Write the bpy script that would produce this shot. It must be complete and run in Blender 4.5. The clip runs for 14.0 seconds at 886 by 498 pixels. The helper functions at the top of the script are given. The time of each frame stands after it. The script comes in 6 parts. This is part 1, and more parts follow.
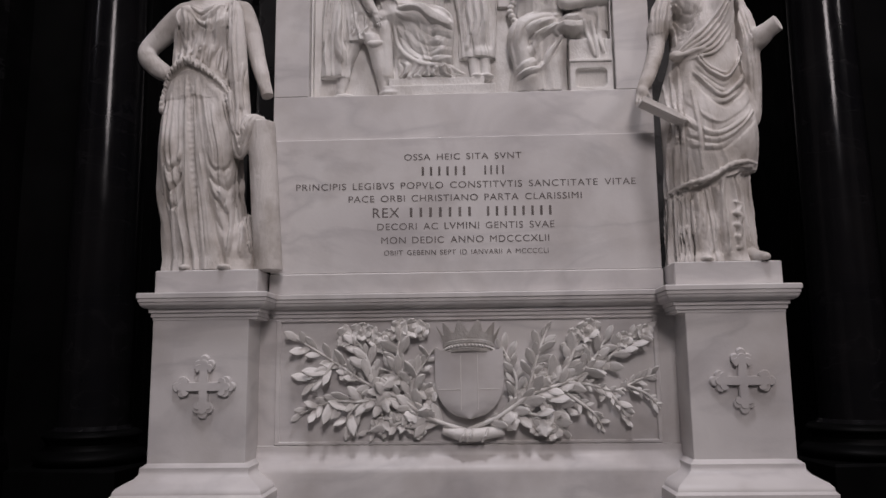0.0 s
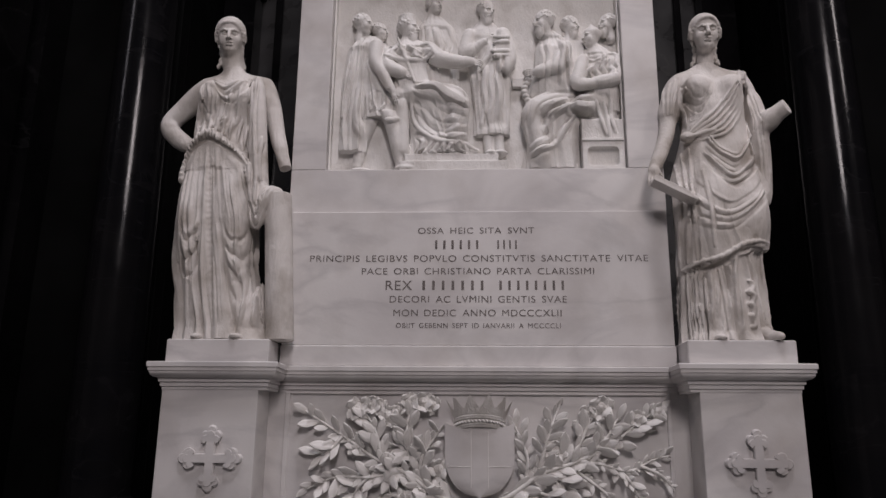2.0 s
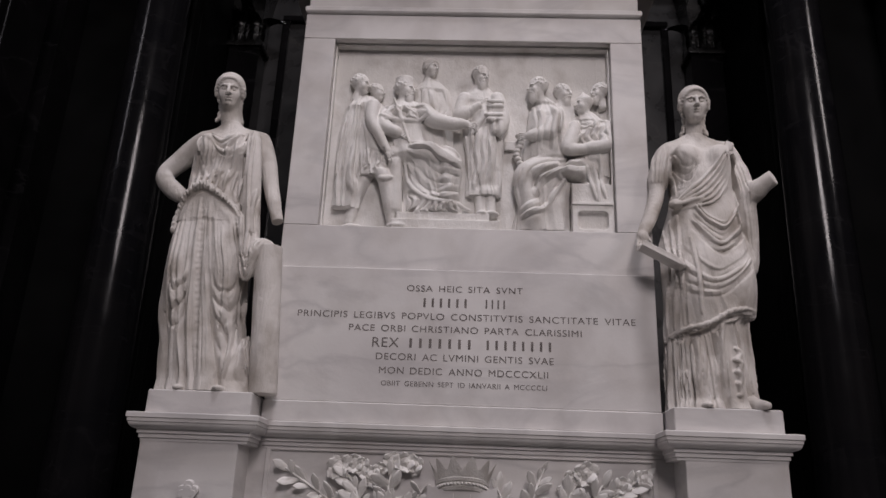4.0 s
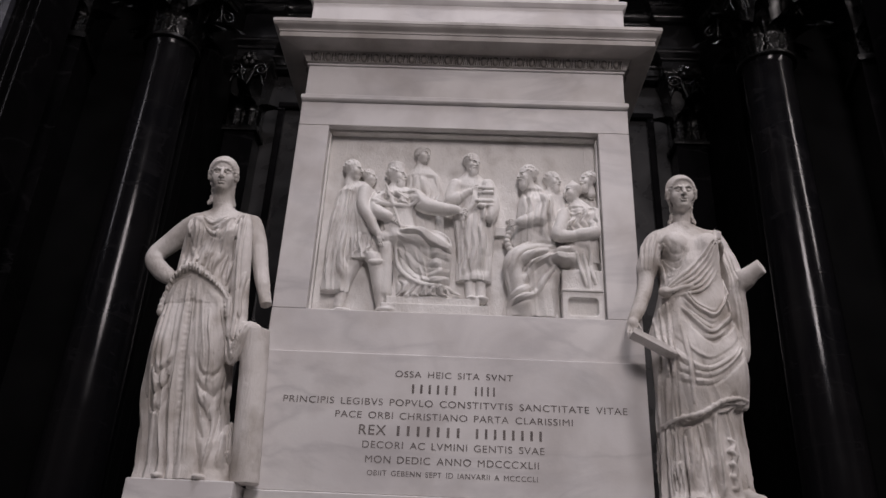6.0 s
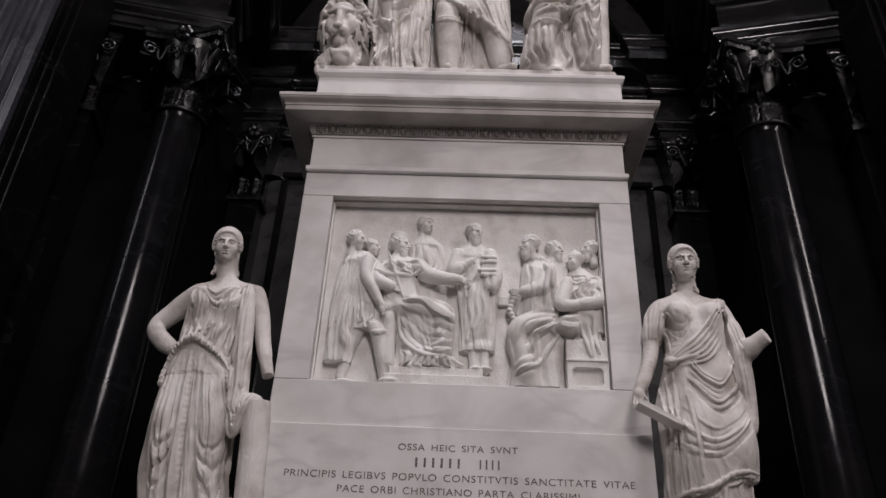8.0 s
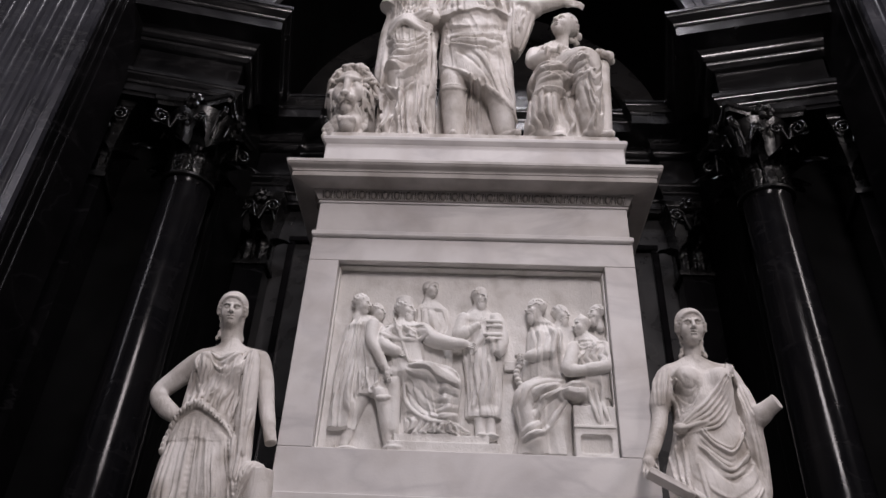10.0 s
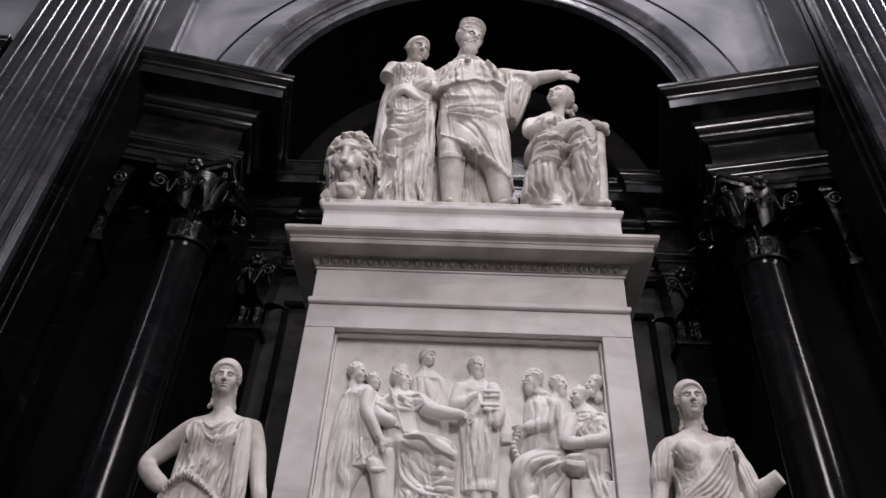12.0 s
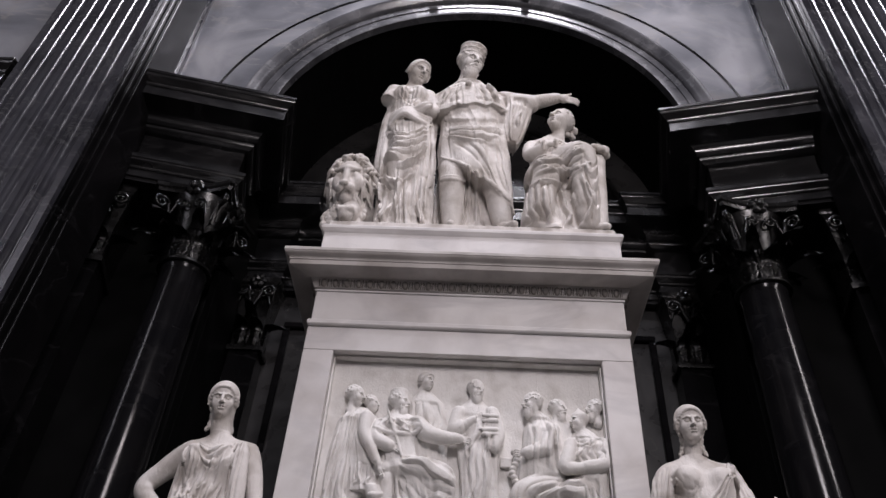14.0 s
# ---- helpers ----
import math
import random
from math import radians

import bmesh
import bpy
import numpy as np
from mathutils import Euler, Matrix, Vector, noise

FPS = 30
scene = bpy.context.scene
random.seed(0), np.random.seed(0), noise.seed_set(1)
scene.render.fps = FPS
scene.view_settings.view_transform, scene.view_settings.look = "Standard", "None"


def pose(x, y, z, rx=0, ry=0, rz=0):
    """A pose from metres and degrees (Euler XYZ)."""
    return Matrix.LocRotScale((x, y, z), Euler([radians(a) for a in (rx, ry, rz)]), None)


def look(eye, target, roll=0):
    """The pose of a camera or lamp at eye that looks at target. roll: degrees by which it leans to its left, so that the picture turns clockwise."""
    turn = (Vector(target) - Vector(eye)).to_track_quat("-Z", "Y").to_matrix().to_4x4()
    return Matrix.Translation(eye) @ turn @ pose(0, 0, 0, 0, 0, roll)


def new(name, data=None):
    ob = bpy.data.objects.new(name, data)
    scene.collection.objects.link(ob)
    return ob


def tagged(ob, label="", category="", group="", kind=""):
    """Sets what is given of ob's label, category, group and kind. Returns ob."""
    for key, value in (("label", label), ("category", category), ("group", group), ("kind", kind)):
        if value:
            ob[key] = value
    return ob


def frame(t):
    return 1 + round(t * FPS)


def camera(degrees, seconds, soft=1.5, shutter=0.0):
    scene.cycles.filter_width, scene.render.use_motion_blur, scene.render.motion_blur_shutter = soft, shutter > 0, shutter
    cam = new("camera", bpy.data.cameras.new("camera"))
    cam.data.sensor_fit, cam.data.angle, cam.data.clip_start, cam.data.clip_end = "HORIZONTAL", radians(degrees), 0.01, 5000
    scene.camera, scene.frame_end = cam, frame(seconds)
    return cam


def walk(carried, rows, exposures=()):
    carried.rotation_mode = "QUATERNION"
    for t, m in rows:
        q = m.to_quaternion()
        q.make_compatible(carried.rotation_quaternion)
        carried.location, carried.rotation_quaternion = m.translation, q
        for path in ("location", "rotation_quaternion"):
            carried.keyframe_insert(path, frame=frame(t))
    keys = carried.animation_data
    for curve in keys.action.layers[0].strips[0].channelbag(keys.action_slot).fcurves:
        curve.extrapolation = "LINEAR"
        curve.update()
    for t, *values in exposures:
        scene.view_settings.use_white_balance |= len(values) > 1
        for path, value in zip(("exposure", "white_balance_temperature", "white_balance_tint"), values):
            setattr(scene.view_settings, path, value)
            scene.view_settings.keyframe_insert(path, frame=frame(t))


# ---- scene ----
cam = camera(60.3, 14.0)
PATH = [
    (0, (0.043, -4.673, 1.614), (-0.03, -2.697, 1.918), -0.7),
    (0.5, (0.013, -4.678, 1.592), (-0.047, -2.714, 1.969), -0.8),
    (1, (0.017, -4.68, 1.606), (-0.059, -2.726, 2.025), -0.6),
    (1.5, (0.059, -4.684, 1.608), (-0.048, -2.741, 2.068), -0.2),
    (2, (0.008, -4.686, 1.607), (-0.081, -2.75, 2.101), 0.5),
    (4.3, (0.032, -4.692, 1.581), (-0.038, -2.811, 2.259), 2.4),
    (4.5, (0.025, -4.688, 1.58), (-0.04, -2.815, 2.278), 2.4),
    (5, (0.025, -4.685, 1.583), (-0.034, -2.831, 2.331), 2.3),
    (5.5, (0.031, -4.686, 1.586), (-0.026, -2.853, 2.385), 2.6),
    (6, (0.024, -4.682, 1.601), (-0.026, -2.873, 2.452), 2.7),
    (6.5, (0.02, -4.671, 1.598), (-0.027, -2.886, 2.499), 2.6),
    (7, (0.014, -4.674, 1.606), (-0.033, -2.91, 2.547), 2.7),
    (7.5, (0.01, -4.679, 1.602), (-0.041, -2.931, 2.573), 2.8),
    (8, (0.009, -4.697, 1.616), (-0.049, -2.969, 2.621), 2.7),
    (10.5, (0.01, -4.709, 1.641), (-0.072, -3.091, 2.814), 3.2),
    (11, (0.01, -4.718, 1.67), (-0.072, -3.124, 2.875), 3.5),
    (11.5, (-0.019, -4.721, 1.673), (-0.088, -3.154, 2.914), 3.4),
    (12, (-0.016, -4.714, 1.665), (-0.082, -3.173, 2.939), 3.4),
    (12.5, (0.011, -4.698, 1.656), (-0.062, -3.178, 2.955), 3.5),
    (13, (0.035, -4.704, 1.657), (-0.047, -3.194, 2.966), 3.8),
    (13.5, (-0.001, -4.705, 1.67), (-0.072, -3.2, 2.984), 3.6),
    (14, (0.008, -4.724, 1.682), (-0.067, -3.218, 2.996), 3.9),
]
walk(cam, [(t, look(eye, target, roll)) for t, eye, target, roll in PATH],
     [(0, -0.24, 6700, 20), (8, -0.15, 6700, 20), (11, 0.06, 6620, 20), (14, 0.10, 6540, 20)])

# ---- world and light ----
world = bpy.data.worlds.new("world")
scene.world = world
world.use_nodes = True
sky = world.node_tree.nodes.new("ShaderNodeTexSky")
sky.sky_type, sky.sun_disc = "NISHITA", False
sky.sun_elevation, sky.sun_rotation = radians(50), radians(150)
world.node_tree.links.new(sky.outputs[0], world.node_tree.nodes["Background"].inputs[0])
world.node_tree.nodes["Background"].inputs[1].default_value = 0.05


def area(name, eye, target, sx, sy, power, colour):
    d = bpy.data.lights.new(name, "AREA")
    d.shape, d.size, d.size_y, d.energy, d.color = "RECTANGLE", sx, sy, power, colour
    ob = new(name, d)
    ob.matrix_world = look(eye, target)
    return ob


# daylight in the openings of the dome and of the upper walls
area("dome_light", (0.5, -4.8, 18.0), (0.4, -2.0, 0), 2.4, 2.4, 1130, (0.92, 0.95, 1.0))
area("window_light_east", (8.4, -5.2, 9.6), (0, -0.5, 4.5), 1.0, 3.2, 200, (1.0, 0.97, 0.94))
area("window_light_west", (-8.4, -5.2, 9.6), (0, -0.5, 4.5), 0.8, 3.2, 45, (0.95, 0.96, 1.0))
area("window_light_south", (1.7, -12.4, 9.6), (0.3, 0.0, 4.0), 2.4, 3.4, 660, (1.0, 0.965, 0.95))


# ---- materials ----
def material(name, stops, rough=(0.4, 0.5), scale=1.5, detail=6, warp=0.6, vein=None, bump=0.05, bump_scale=60, metal=0.0, spots=None, vary=0.0, spec=0.5):
    """Stone: broad clouds over colour stops, thin veins, fine relief."""
    m = bpy.data.materials.new(name)
    m.use_nodes = True
    t, L = m.node_tree, m.node_tree.links.new
    b = t.nodes["Principled BSDF"]
    co = t.nodes.new("ShaderNodeTexCoord")
    n1 = t.nodes.new("ShaderNodeTexNoise")
    n1.inputs["Scale"].default_value, n1.inputs["Detail"].default_value, n1.inputs["Distortion"].default_value = scale, detail, warp
    L(co.outputs["Object"], n1.inputs["Vector"])
    r = t.nodes.new("ShaderNodeValToRGB")
    e = r.color_ramp.elements
    e[0].position, e[0].color = stops[0][0], (*stops[0][1], 1)
    e[1].position, e[1].color = stops[-1][0], (*stops[-1][1], 1)
    for p, c in stops[1:-1]:
        k = e.new(p)
        k.color = (*c, 1)
    L(n1.outputs["Fac"], r.inputs["Fac"])
    col = r.outputs["Color"]
    if vein:
        vc, vs, width, amount = vein
        n2 = t.nodes.new("ShaderNodeTexNoise")
        n2.inputs["Scale"].default_value, n2.inputs["Detail"].default_value, n2.inputs["Distortion"].default_value = vs, 6, 0.5
        mp = t.nodes.new("ShaderNodeMapping")
        mp.inputs["Rotation"].default_value, mp.inputs["Scale"].default_value = (0.3, 0.6, 0.5), (1, 1, 2.4)
        L(co.outputs["Object"], mp.inputs["Vector"])
        L(mp.outputs["Vector"], n2.inputs["Vector"])
        a = t.nodes.new("ShaderNodeMath")
        a.operation = "SUBTRACT"
        a.inputs[1].default_value = 0.5
        L(n2.outputs["Fac"], a.inputs[0])
        a2 = t.nodes.new("ShaderNodeMath")
        a2.operation = "ABSOLUTE"
        L(a.outputs[0], a2.inputs[0])
        mr = t.nodes.new("ShaderNodeMapRange")
        mr.inputs["From Min"].default_value, mr.inputs["From Max"].default_value = 0.0, width
        mr.inputs["To Min"].default_value, mr.inputs["To Max"].default_value = amount, 0.0
        L(a2.outputs[0], mr.inputs["Value"])
        n2b = t.nodes.new("ShaderNodeTexNoise")
        n2b.inputs["Scale"].default_value = vs * 0.7
        L(co.outputs["Object"], n2b.inputs["Vector"])
        mm = t.nodes.new("ShaderNodeMath")
        mm.operation = "MULTIPLY"
        L(mr.outputs["Result"], mm.inputs[0])
        L(n2b.outputs["Fac"], mm.inputs[1])
        mix = t.nodes.new("ShaderNodeMix")
        mix.data_type = "RGBA"
        L(mm.outputs[0], mix.inputs["Factor"])
        L(col, mix.inputs["A"])
        mix.inputs["B"].default_value = (*vc, 1)
        col = mix.outputs["Result"]
    if spots:
        sc, ss, lo, hi, amount = spots
        n3 = t.nodes.new("ShaderNodeTexNoise")
        n3.inputs["Scale"].default_value, n3.inputs["Detail"].default_value = ss, 8
        L(co.outputs["Object"], n3.inputs["Vector"])
        m3 = t.nodes.new("ShaderNodeMapRange")
        m3.inputs["From Min"].default_value, m3.inputs["From Max"].default_value = lo, hi
        m3.inputs["To Max"].default_value = amount
        L(n3.outputs["Fac"], m3.inputs["Value"])
        mix = t.nodes.new("ShaderNodeMix")
        mix.data_type = "RGBA"
        L(m3.outputs["Result"], mix.inputs["Factor"])
        L(col, mix.inputs["A"])
        mix.inputs["B"].default_value = (*sc, 1)
        col = mix.outputs["Result"]
    if vary:
        oi = t.nodes.new("ShaderNodeObjectInfo")
        hv = t.nodes.new("ShaderNodeHueSaturation")
        mv = t.nodes.new("ShaderNodeMapRange")
        mv.inputs["To Min"].default_value, mv.inputs["To Max"].default_value = 1 - vary, 1 + vary
        L(oi.outputs["Random"], mv.inputs["Value"])
        L(mv.outputs["Result"], hv.inputs["Value"])
        L(col, hv.inputs["Color"])
        col = hv.outputs["Color"]
    L(col, b.inputs["Base Color"])
    b.inputs["Metallic"].default_value, b.inputs["Specular IOR Level"].default_value = metal, spec
    n4 = t.nodes.new("ShaderNodeTexNoise")
    n4.inputs["Scale"].default_value, n4.inputs["Detail"].default_value = 4.0, 7
    L(co.outputs["Object"], n4.inputs["Vector"])
    m4 = t.nodes.new("ShaderNodeMapRange")
    m4.inputs["From Min"].default_value, m4.inputs["From Max"].default_value = 0.3, 0.7
    m4.inputs["To Min"].default_value, m4.inputs["To Max"].default_value = rough
    L(n4.outputs["Fac"], m4.inputs["Value"])
    L(m4.outputs["Result"], b.inputs["Roughness"])
    if bump:
        n5 = t.nodes.new("ShaderNodeTexNoise")
        n5.inputs["Scale"].default_value, n5.inputs["Detail"].default_value = bump_scale, 6
        L(co.outputs["Object"], n5.inputs["Vector"])
        bp = t.nodes.new("ShaderNodeBump")
        bp.inputs["Strength"].default_value, bp.inputs["Distance"].default_value = bump, 0.01
        L(n5.outputs["Fac"], bp.inputs["Height"])
        L(bp.outputs["Normal"], b.inputs["Normal"])
    return m


MARBLE = material("white_marble", [(0.3, (0.53, 0.505, 0.50)), (0.48, (0.65, 0.625, 0.615)), (0.7, (0.72, 0.70, 0.685))], (0.38, 0.55), 1.6,
                  vein=((0.38, 0.365, 0.37), 0.9, 0.05, 0.65), bump=0.06, spots=((0.40, 0.36, 0.33), 2.2, 0.50, 0.78, 0.6))
STATUE = material("statue_marble", [(0.3, (0.56, 0.525, 0.49)), (0.55, (0.69, 0.655, 0.625)), (0.7, (0.75, 0.72, 0.69))], (0.5, 0.7), 2.2,
                  bump=0.12, bump_scale=90, spots=((0.30, 0.26, 0.22), 5.0, 0.44, 0.72, 0.75), spec=0.35)
def crinkle(m, stretch, scale, strength):
    """Adds long fine ripples of worked stone to a material's relief."""
    t, L = m.node_tree, m.node_tree.links.new
    b = t.nodes["Principled BSDF"]
    co, mp, n, bp = (t.nodes.new(k) for k in ("ShaderNodeTexCoord", "ShaderNodeMapping", "ShaderNodeTexNoise", "ShaderNodeBump"))
    mp.inputs["Scale"].default_value = stretch
    n.inputs["Scale"].default_value, n.inputs["Detail"].default_value, n.inputs["Distortion"].default_value = scale, 3, 0.8
    bp.inputs["Strength"].default_value, bp.inputs["Distance"].default_value = strength, 0.02
    L(co.outputs["Object"], mp.inputs["Vector"])
    L(mp.outputs["Vector"], n.inputs["Vector"])
    L(n.outputs["Fac"], bp.inputs["Height"])
    old = b.inputs["Normal"].links[0].from_socket
    L(old, bp.inputs["Normal"])
    L(bp.outputs["Normal"], b.inputs["Normal"])


crinkle(STATUE, (1, 1, 0.35), 30, 0.4)
RELIEF = material("relief_marble", [(0.3, (0.72, 0.70, 0.675)), (0.7, (0.81, 0.79, 0.765))], (0.45, 0.6), 3.0, bump=0.06, bump_scale=90,
                  spots=((0.40, 0.36, 0.32), 7.0, 0.48, 0.74, 0.5), spec=0.35)
crinkle(RELIEF, (1, 1, 0.6), 46, 0.25)
STAINED = material("stained_marble", [(0.3, (0.36, 0.335, 0.315)), (0.5, (0.47, 0.44, 0.42)), (0.72, (0.56, 0.535, 0.515))], (0.5, 0.7), 2.4, bump=0.08, spots=((0.26, 0.23, 0.205), 4.0, 0.48, 0.74, 0.6))
# darker grey-brown marble, for the whole egg-and-dart row
DARK_BROWN = material("dark_brown_marble", [(0.3, (0.13, 0.115, 0.105)), (0.7, (0.27, 0.245, 0.225))], (0.6, 0.8), 5.0, bump=0.1)
LETTER = material("engraved_letter", [(0.3, (0.10, 0.085, 0.08)), (0.7, (0.20, 0.175, 0.165))], (0.7, 0.9), 14, bump=0)
BLACK = material("black_marble", [(0.35, (0.002, 0.002, 0.0022)), (0.7, (0.006, 0.0055, 0.006))], (0.10, 0.22), 1.2, vein=((0.02, 0.019, 0.02), 0.8, 0.012, 0.5), bump=0.03, spec=0.10)
# matt black marble; the shade of vault and recesses is put into its colour
DULL_UNLIT = material("dull_unlit_black_marble", [(0.35, (0.0015, 0.0015, 0.0016)), (0.7, (0.004, 0.004, 0.004))], (0.45, 0.6), 1.2, bump=0.05, spec=0.06)
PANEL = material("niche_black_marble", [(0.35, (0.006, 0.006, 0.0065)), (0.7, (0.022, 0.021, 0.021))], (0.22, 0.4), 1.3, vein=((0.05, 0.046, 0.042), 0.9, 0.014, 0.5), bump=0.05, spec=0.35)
COLUMN = material("polished_black_marble", [(0.35, (0.005, 0.005, 0.006)), (0.7, (0.008, 0.0075, 0.008))], (0.09, 0.2), 2.0, vein=((0.03, 0.028, 0.03), 1.0, 0.012, 0.4), bump=0.03, spec=0.2)
CARVED = material("carved_black_marble", [(0.35, (0.002, 0.002, 0.002)), (0.7, (0.005, 0.0047, 0.0045))], (0.16, 0.4), 5.0, bump=0.25, bump_scale=30, spec=0.4)
GREY = material("grey_marble", [(0.3, (0.10, 0.105, 0.12)), (0.5, (0.19, 0.195, 0.215)), (0.72, (0.32, 0.32, 0.34))], (0.28, 0.5), 0.8, warp=1.2,
                vein=((0.30, 0.29, 0.28), 0.9, 0.015, 0.9), bump=0.12, bump_scale=12, spots=((0.19, 0.165, 0.135), 0.9, 0.58, 0.72, 0.6))
FLUTED = material("grey_fluted_marble", [(0.35, (0.020, 0.020, 0.024)), (0.7, (0.045, 0.045, 0.053))], (0.14, 0.26), 1.6, vein=((0.12, 0.12, 0.12), 1.4, 0.015, 0.5), bump=0.04)
ARCHSTONE = material("arch_grey_marble", [(0.35, (0.05, 0.051, 0.057)), (0.7, (0.13, 0.13, 0.14))], (0.16, 0.32), 1.8, vein=((0.22, 0.22, 0.22), 1.2, 0.012, 0.5), bump=0.05)
CORNICE = material("entablature_black_marble", [(0.35, (0.004, 0.004, 0.0045)), (0.7, (0.011, 0.0105, 0.011))], (0.16, 0.28), 1.4, vein=((0.07, 0.068, 0.07), 1.0, 0.012, 0.5), bump=0.04, spec=0.8)
FLOOR = material("dark_floor_marble", [(0.3, (0.03, 0.03, 0.032)), (0.7, (0.08, 0.078, 0.075))], (0.25, 0.4), 1.0, bump=0.02)
PLASTER = material("dusky_wall_stone", [(0.3, (0.05, 0.05, 0.052)), (0.7, (0.10, 0.098, 0.096))], (0.5, 0.7), 0.7, bump=0.08, bump_scale=20)


# ---- building helpers ----
def mesh_object(name, bm, mat, parent=None, label="", smooth=None):
    me = bpy.data.meshes.new(name)
    bm.normal_update()
    bm.to_mesh(me)
    bm.free()
    me.materials.append(mat)
    if smooth is not None:
        me.polygons.foreach_set("use_smooth", [True] * len(me.polygons))
        if smooth < 180:
            me.set_sharp_from_angle(angle=radians(smooth))
    ob = new(name, me)
    if parent:
        ob.parent = parent
    if label:
        tagged(ob, label)
    return ob


def part(name, bm, mat, parent, label="", smooth=None):
    return mesh_object(name, bm, mat, parent, label, smooth)


def shared(name, mesh, parent, m):
    ob = new(name, mesh)
    ob.parent = parent
    ob.matrix_basis = m
    return ob


def thing(name, label, category, group="", kind="", at=(0, 0, 0)):
    ob = new(name)
    ob.location = at
    return tagged(ob, label, category, group, kind)


def ring(bm, x0, x1, y0, y1, o, z, c):
    x0, x1, y0, y1 = x0 - o, x1 + o, y0 - o, y1 + o
    return [bm.verts.new(p) for p in ((x0 + c, y0, z), (x1 - c, y0, z), (x1, y0 + c, z), (x1, y1 - c, z), (x1 - c, y1, z), (x0 + c, y1, z), (x0, y1 - c, z), (x0, y0 + c, z))]


def stack(bm, x0, x1, y0, y1, profile, c=0.004):
    """A block whose outline steps out and in with the height: profile of (outward, z), upwards."""
    rings = [ring(bm, x0, x1, y0, y1, o, z, c) for o, z in profile]
    for a, b in zip(rings, rings[1:]):
        for i in range(8):
            bm.faces.new((a[i], a[(i + 1) % 8], b[(i + 1) % 8], b[i]))
    bm.faces.new(rings[0][::-1])
    bm.faces.new(rings[-1])
    return bm


def block(bm, x0, x1, y0, y1, z0, z1, c=0.004):
    return stack(bm, x0, x1, y0, y1, [(-c, z0), (0, z0 + c), (0, z1 - c), (-c, z1)], c)


def curve_profile(kind, o0, z0, o1, z1, n=6):
    """A moulding's curve from (o0, z0) to (o1, z1): ovolo, cavetto or cyma."""
    out = []
    for i in range(n + 1):
        f = i / n
        if kind == "ovolo":
            a, b = math.sin(f * math.pi / 2), 1 - math.cos(f * math.pi / 2)
        elif kind == "cavetto":
            a, b = 1 - math.cos(f * math.pi / 2), math.sin(f * math.pi / 2)
        else:
            a, b = f - math.sin(2 * math.pi * f) / (2 * math.pi), f
        out.append((o0 + (o1 - o0) * a, z0 + (z1 - z0) * b))
    return out


def lathe(bm, profile, n=40, cx=0, cy=0):
    rings = [[bm.verts.new((cx + r * math.cos(2 * math.pi * i / n), cy + r * math.sin(2 * math.pi * i / n), z)) for i in range(n)] for r, z in profile]
    for a, b in zip(rings, rings[1:]):
        for i in range(n):
            bm.faces.new((a[i], a[(i + 1) % n], b[(i + 1) % n], b[i]))
    bm.faces.new(rings[0][::-1])
    bm.faces.new(rings[-1])
    return bm


def outline(bm, pts, y0, y1, bevel=0.0):
    """A flat shape in x and z (anticlockwise seen from the front), from its face y0 back to y1, the face's rim eased."""
    n = len(pts)
    cx, cz = sum(p[0] for p in pts) / n, sum(p[1] for p in pts) / n
    rows = [(1 - bevel, y0), (1, y0 + bevel * 0.3)] if bevel else [(1, y0)]
    rows.append((1, y1))
    rings = [[bm.verts.new((cx + (x - cx) * k, y, cz + (z - cz) * k)) for x, z in pts] for k, y in rows]
    for a, b in zip(rings, rings[1:]):
        for i in range(n):
            bm.faces.new((a[i], b[i], b[(i + 1) % n], a[(i + 1) % n]))
    bm.faces.new(rings[0])
    bm.faces.new(rings[-1][::-1])
    return bm


# ---- the chapel: floor, walls, ceiling ----
def wall(name, boxes, mat, label):
    bm = bmesh.new()
    for b in boxes:
        block(bm, *b)
    return tagged(mesh_object(name, bm, mat), label, "wall", kind="structure")


tagged(mesh_object("floor", block(bmesh.new(), -9.5, 9.5, -13.5, 4.5, -0.2, 0.0), FLOOR), "dark polished marble chapel floor", "floor", kind="structure")
wall("wall_south", [(-9, 9, -13, -12.6, 0, 7.0), (-9, 9, -13, -12.6, 11.8, 18.4), (-9, -0.1, -13, -12.6, 7, 11.8), (3.3, 9, -13, -12.6, 7, 11.8)], PLASTER, "dusky stone wall with a tall window opening")
for name, x0, x1 in (("wall_east", 8.6, 9.0), ("wall_west", -9.0, -8.6)):
    wall(name, [(x0, x1, -12.6, 1.0, 0, 7.6), (x0, x1, -12.6, 1.0, 11.6, 18.4), (x0, x1, -12.6, -6.2, 7.6, 11.6), (x0, x1, -4.2, 1.0, 7.6, 11.6)], PLASTER, "dusky stone side wall with a window opening")
tagged(wall("ceiling", [(-9, 9, -13, -7.5, 18.4, 18.7), (-9, 9, -2.5, 4.5, 18.4, 18.7), (-9, -2.5, -7.5, -2.5, 18.4, 18.7), (2.5, 9, -7.5, -2.5, 18.4, 18.7)], PLASTER,
            "dark ceiling with a square opening for daylight"), category="ceiling")

SPLAY = 12.5
ARCH_Y, ARCH_R, ARCH_Z = 1.2, 2.57, 8.65


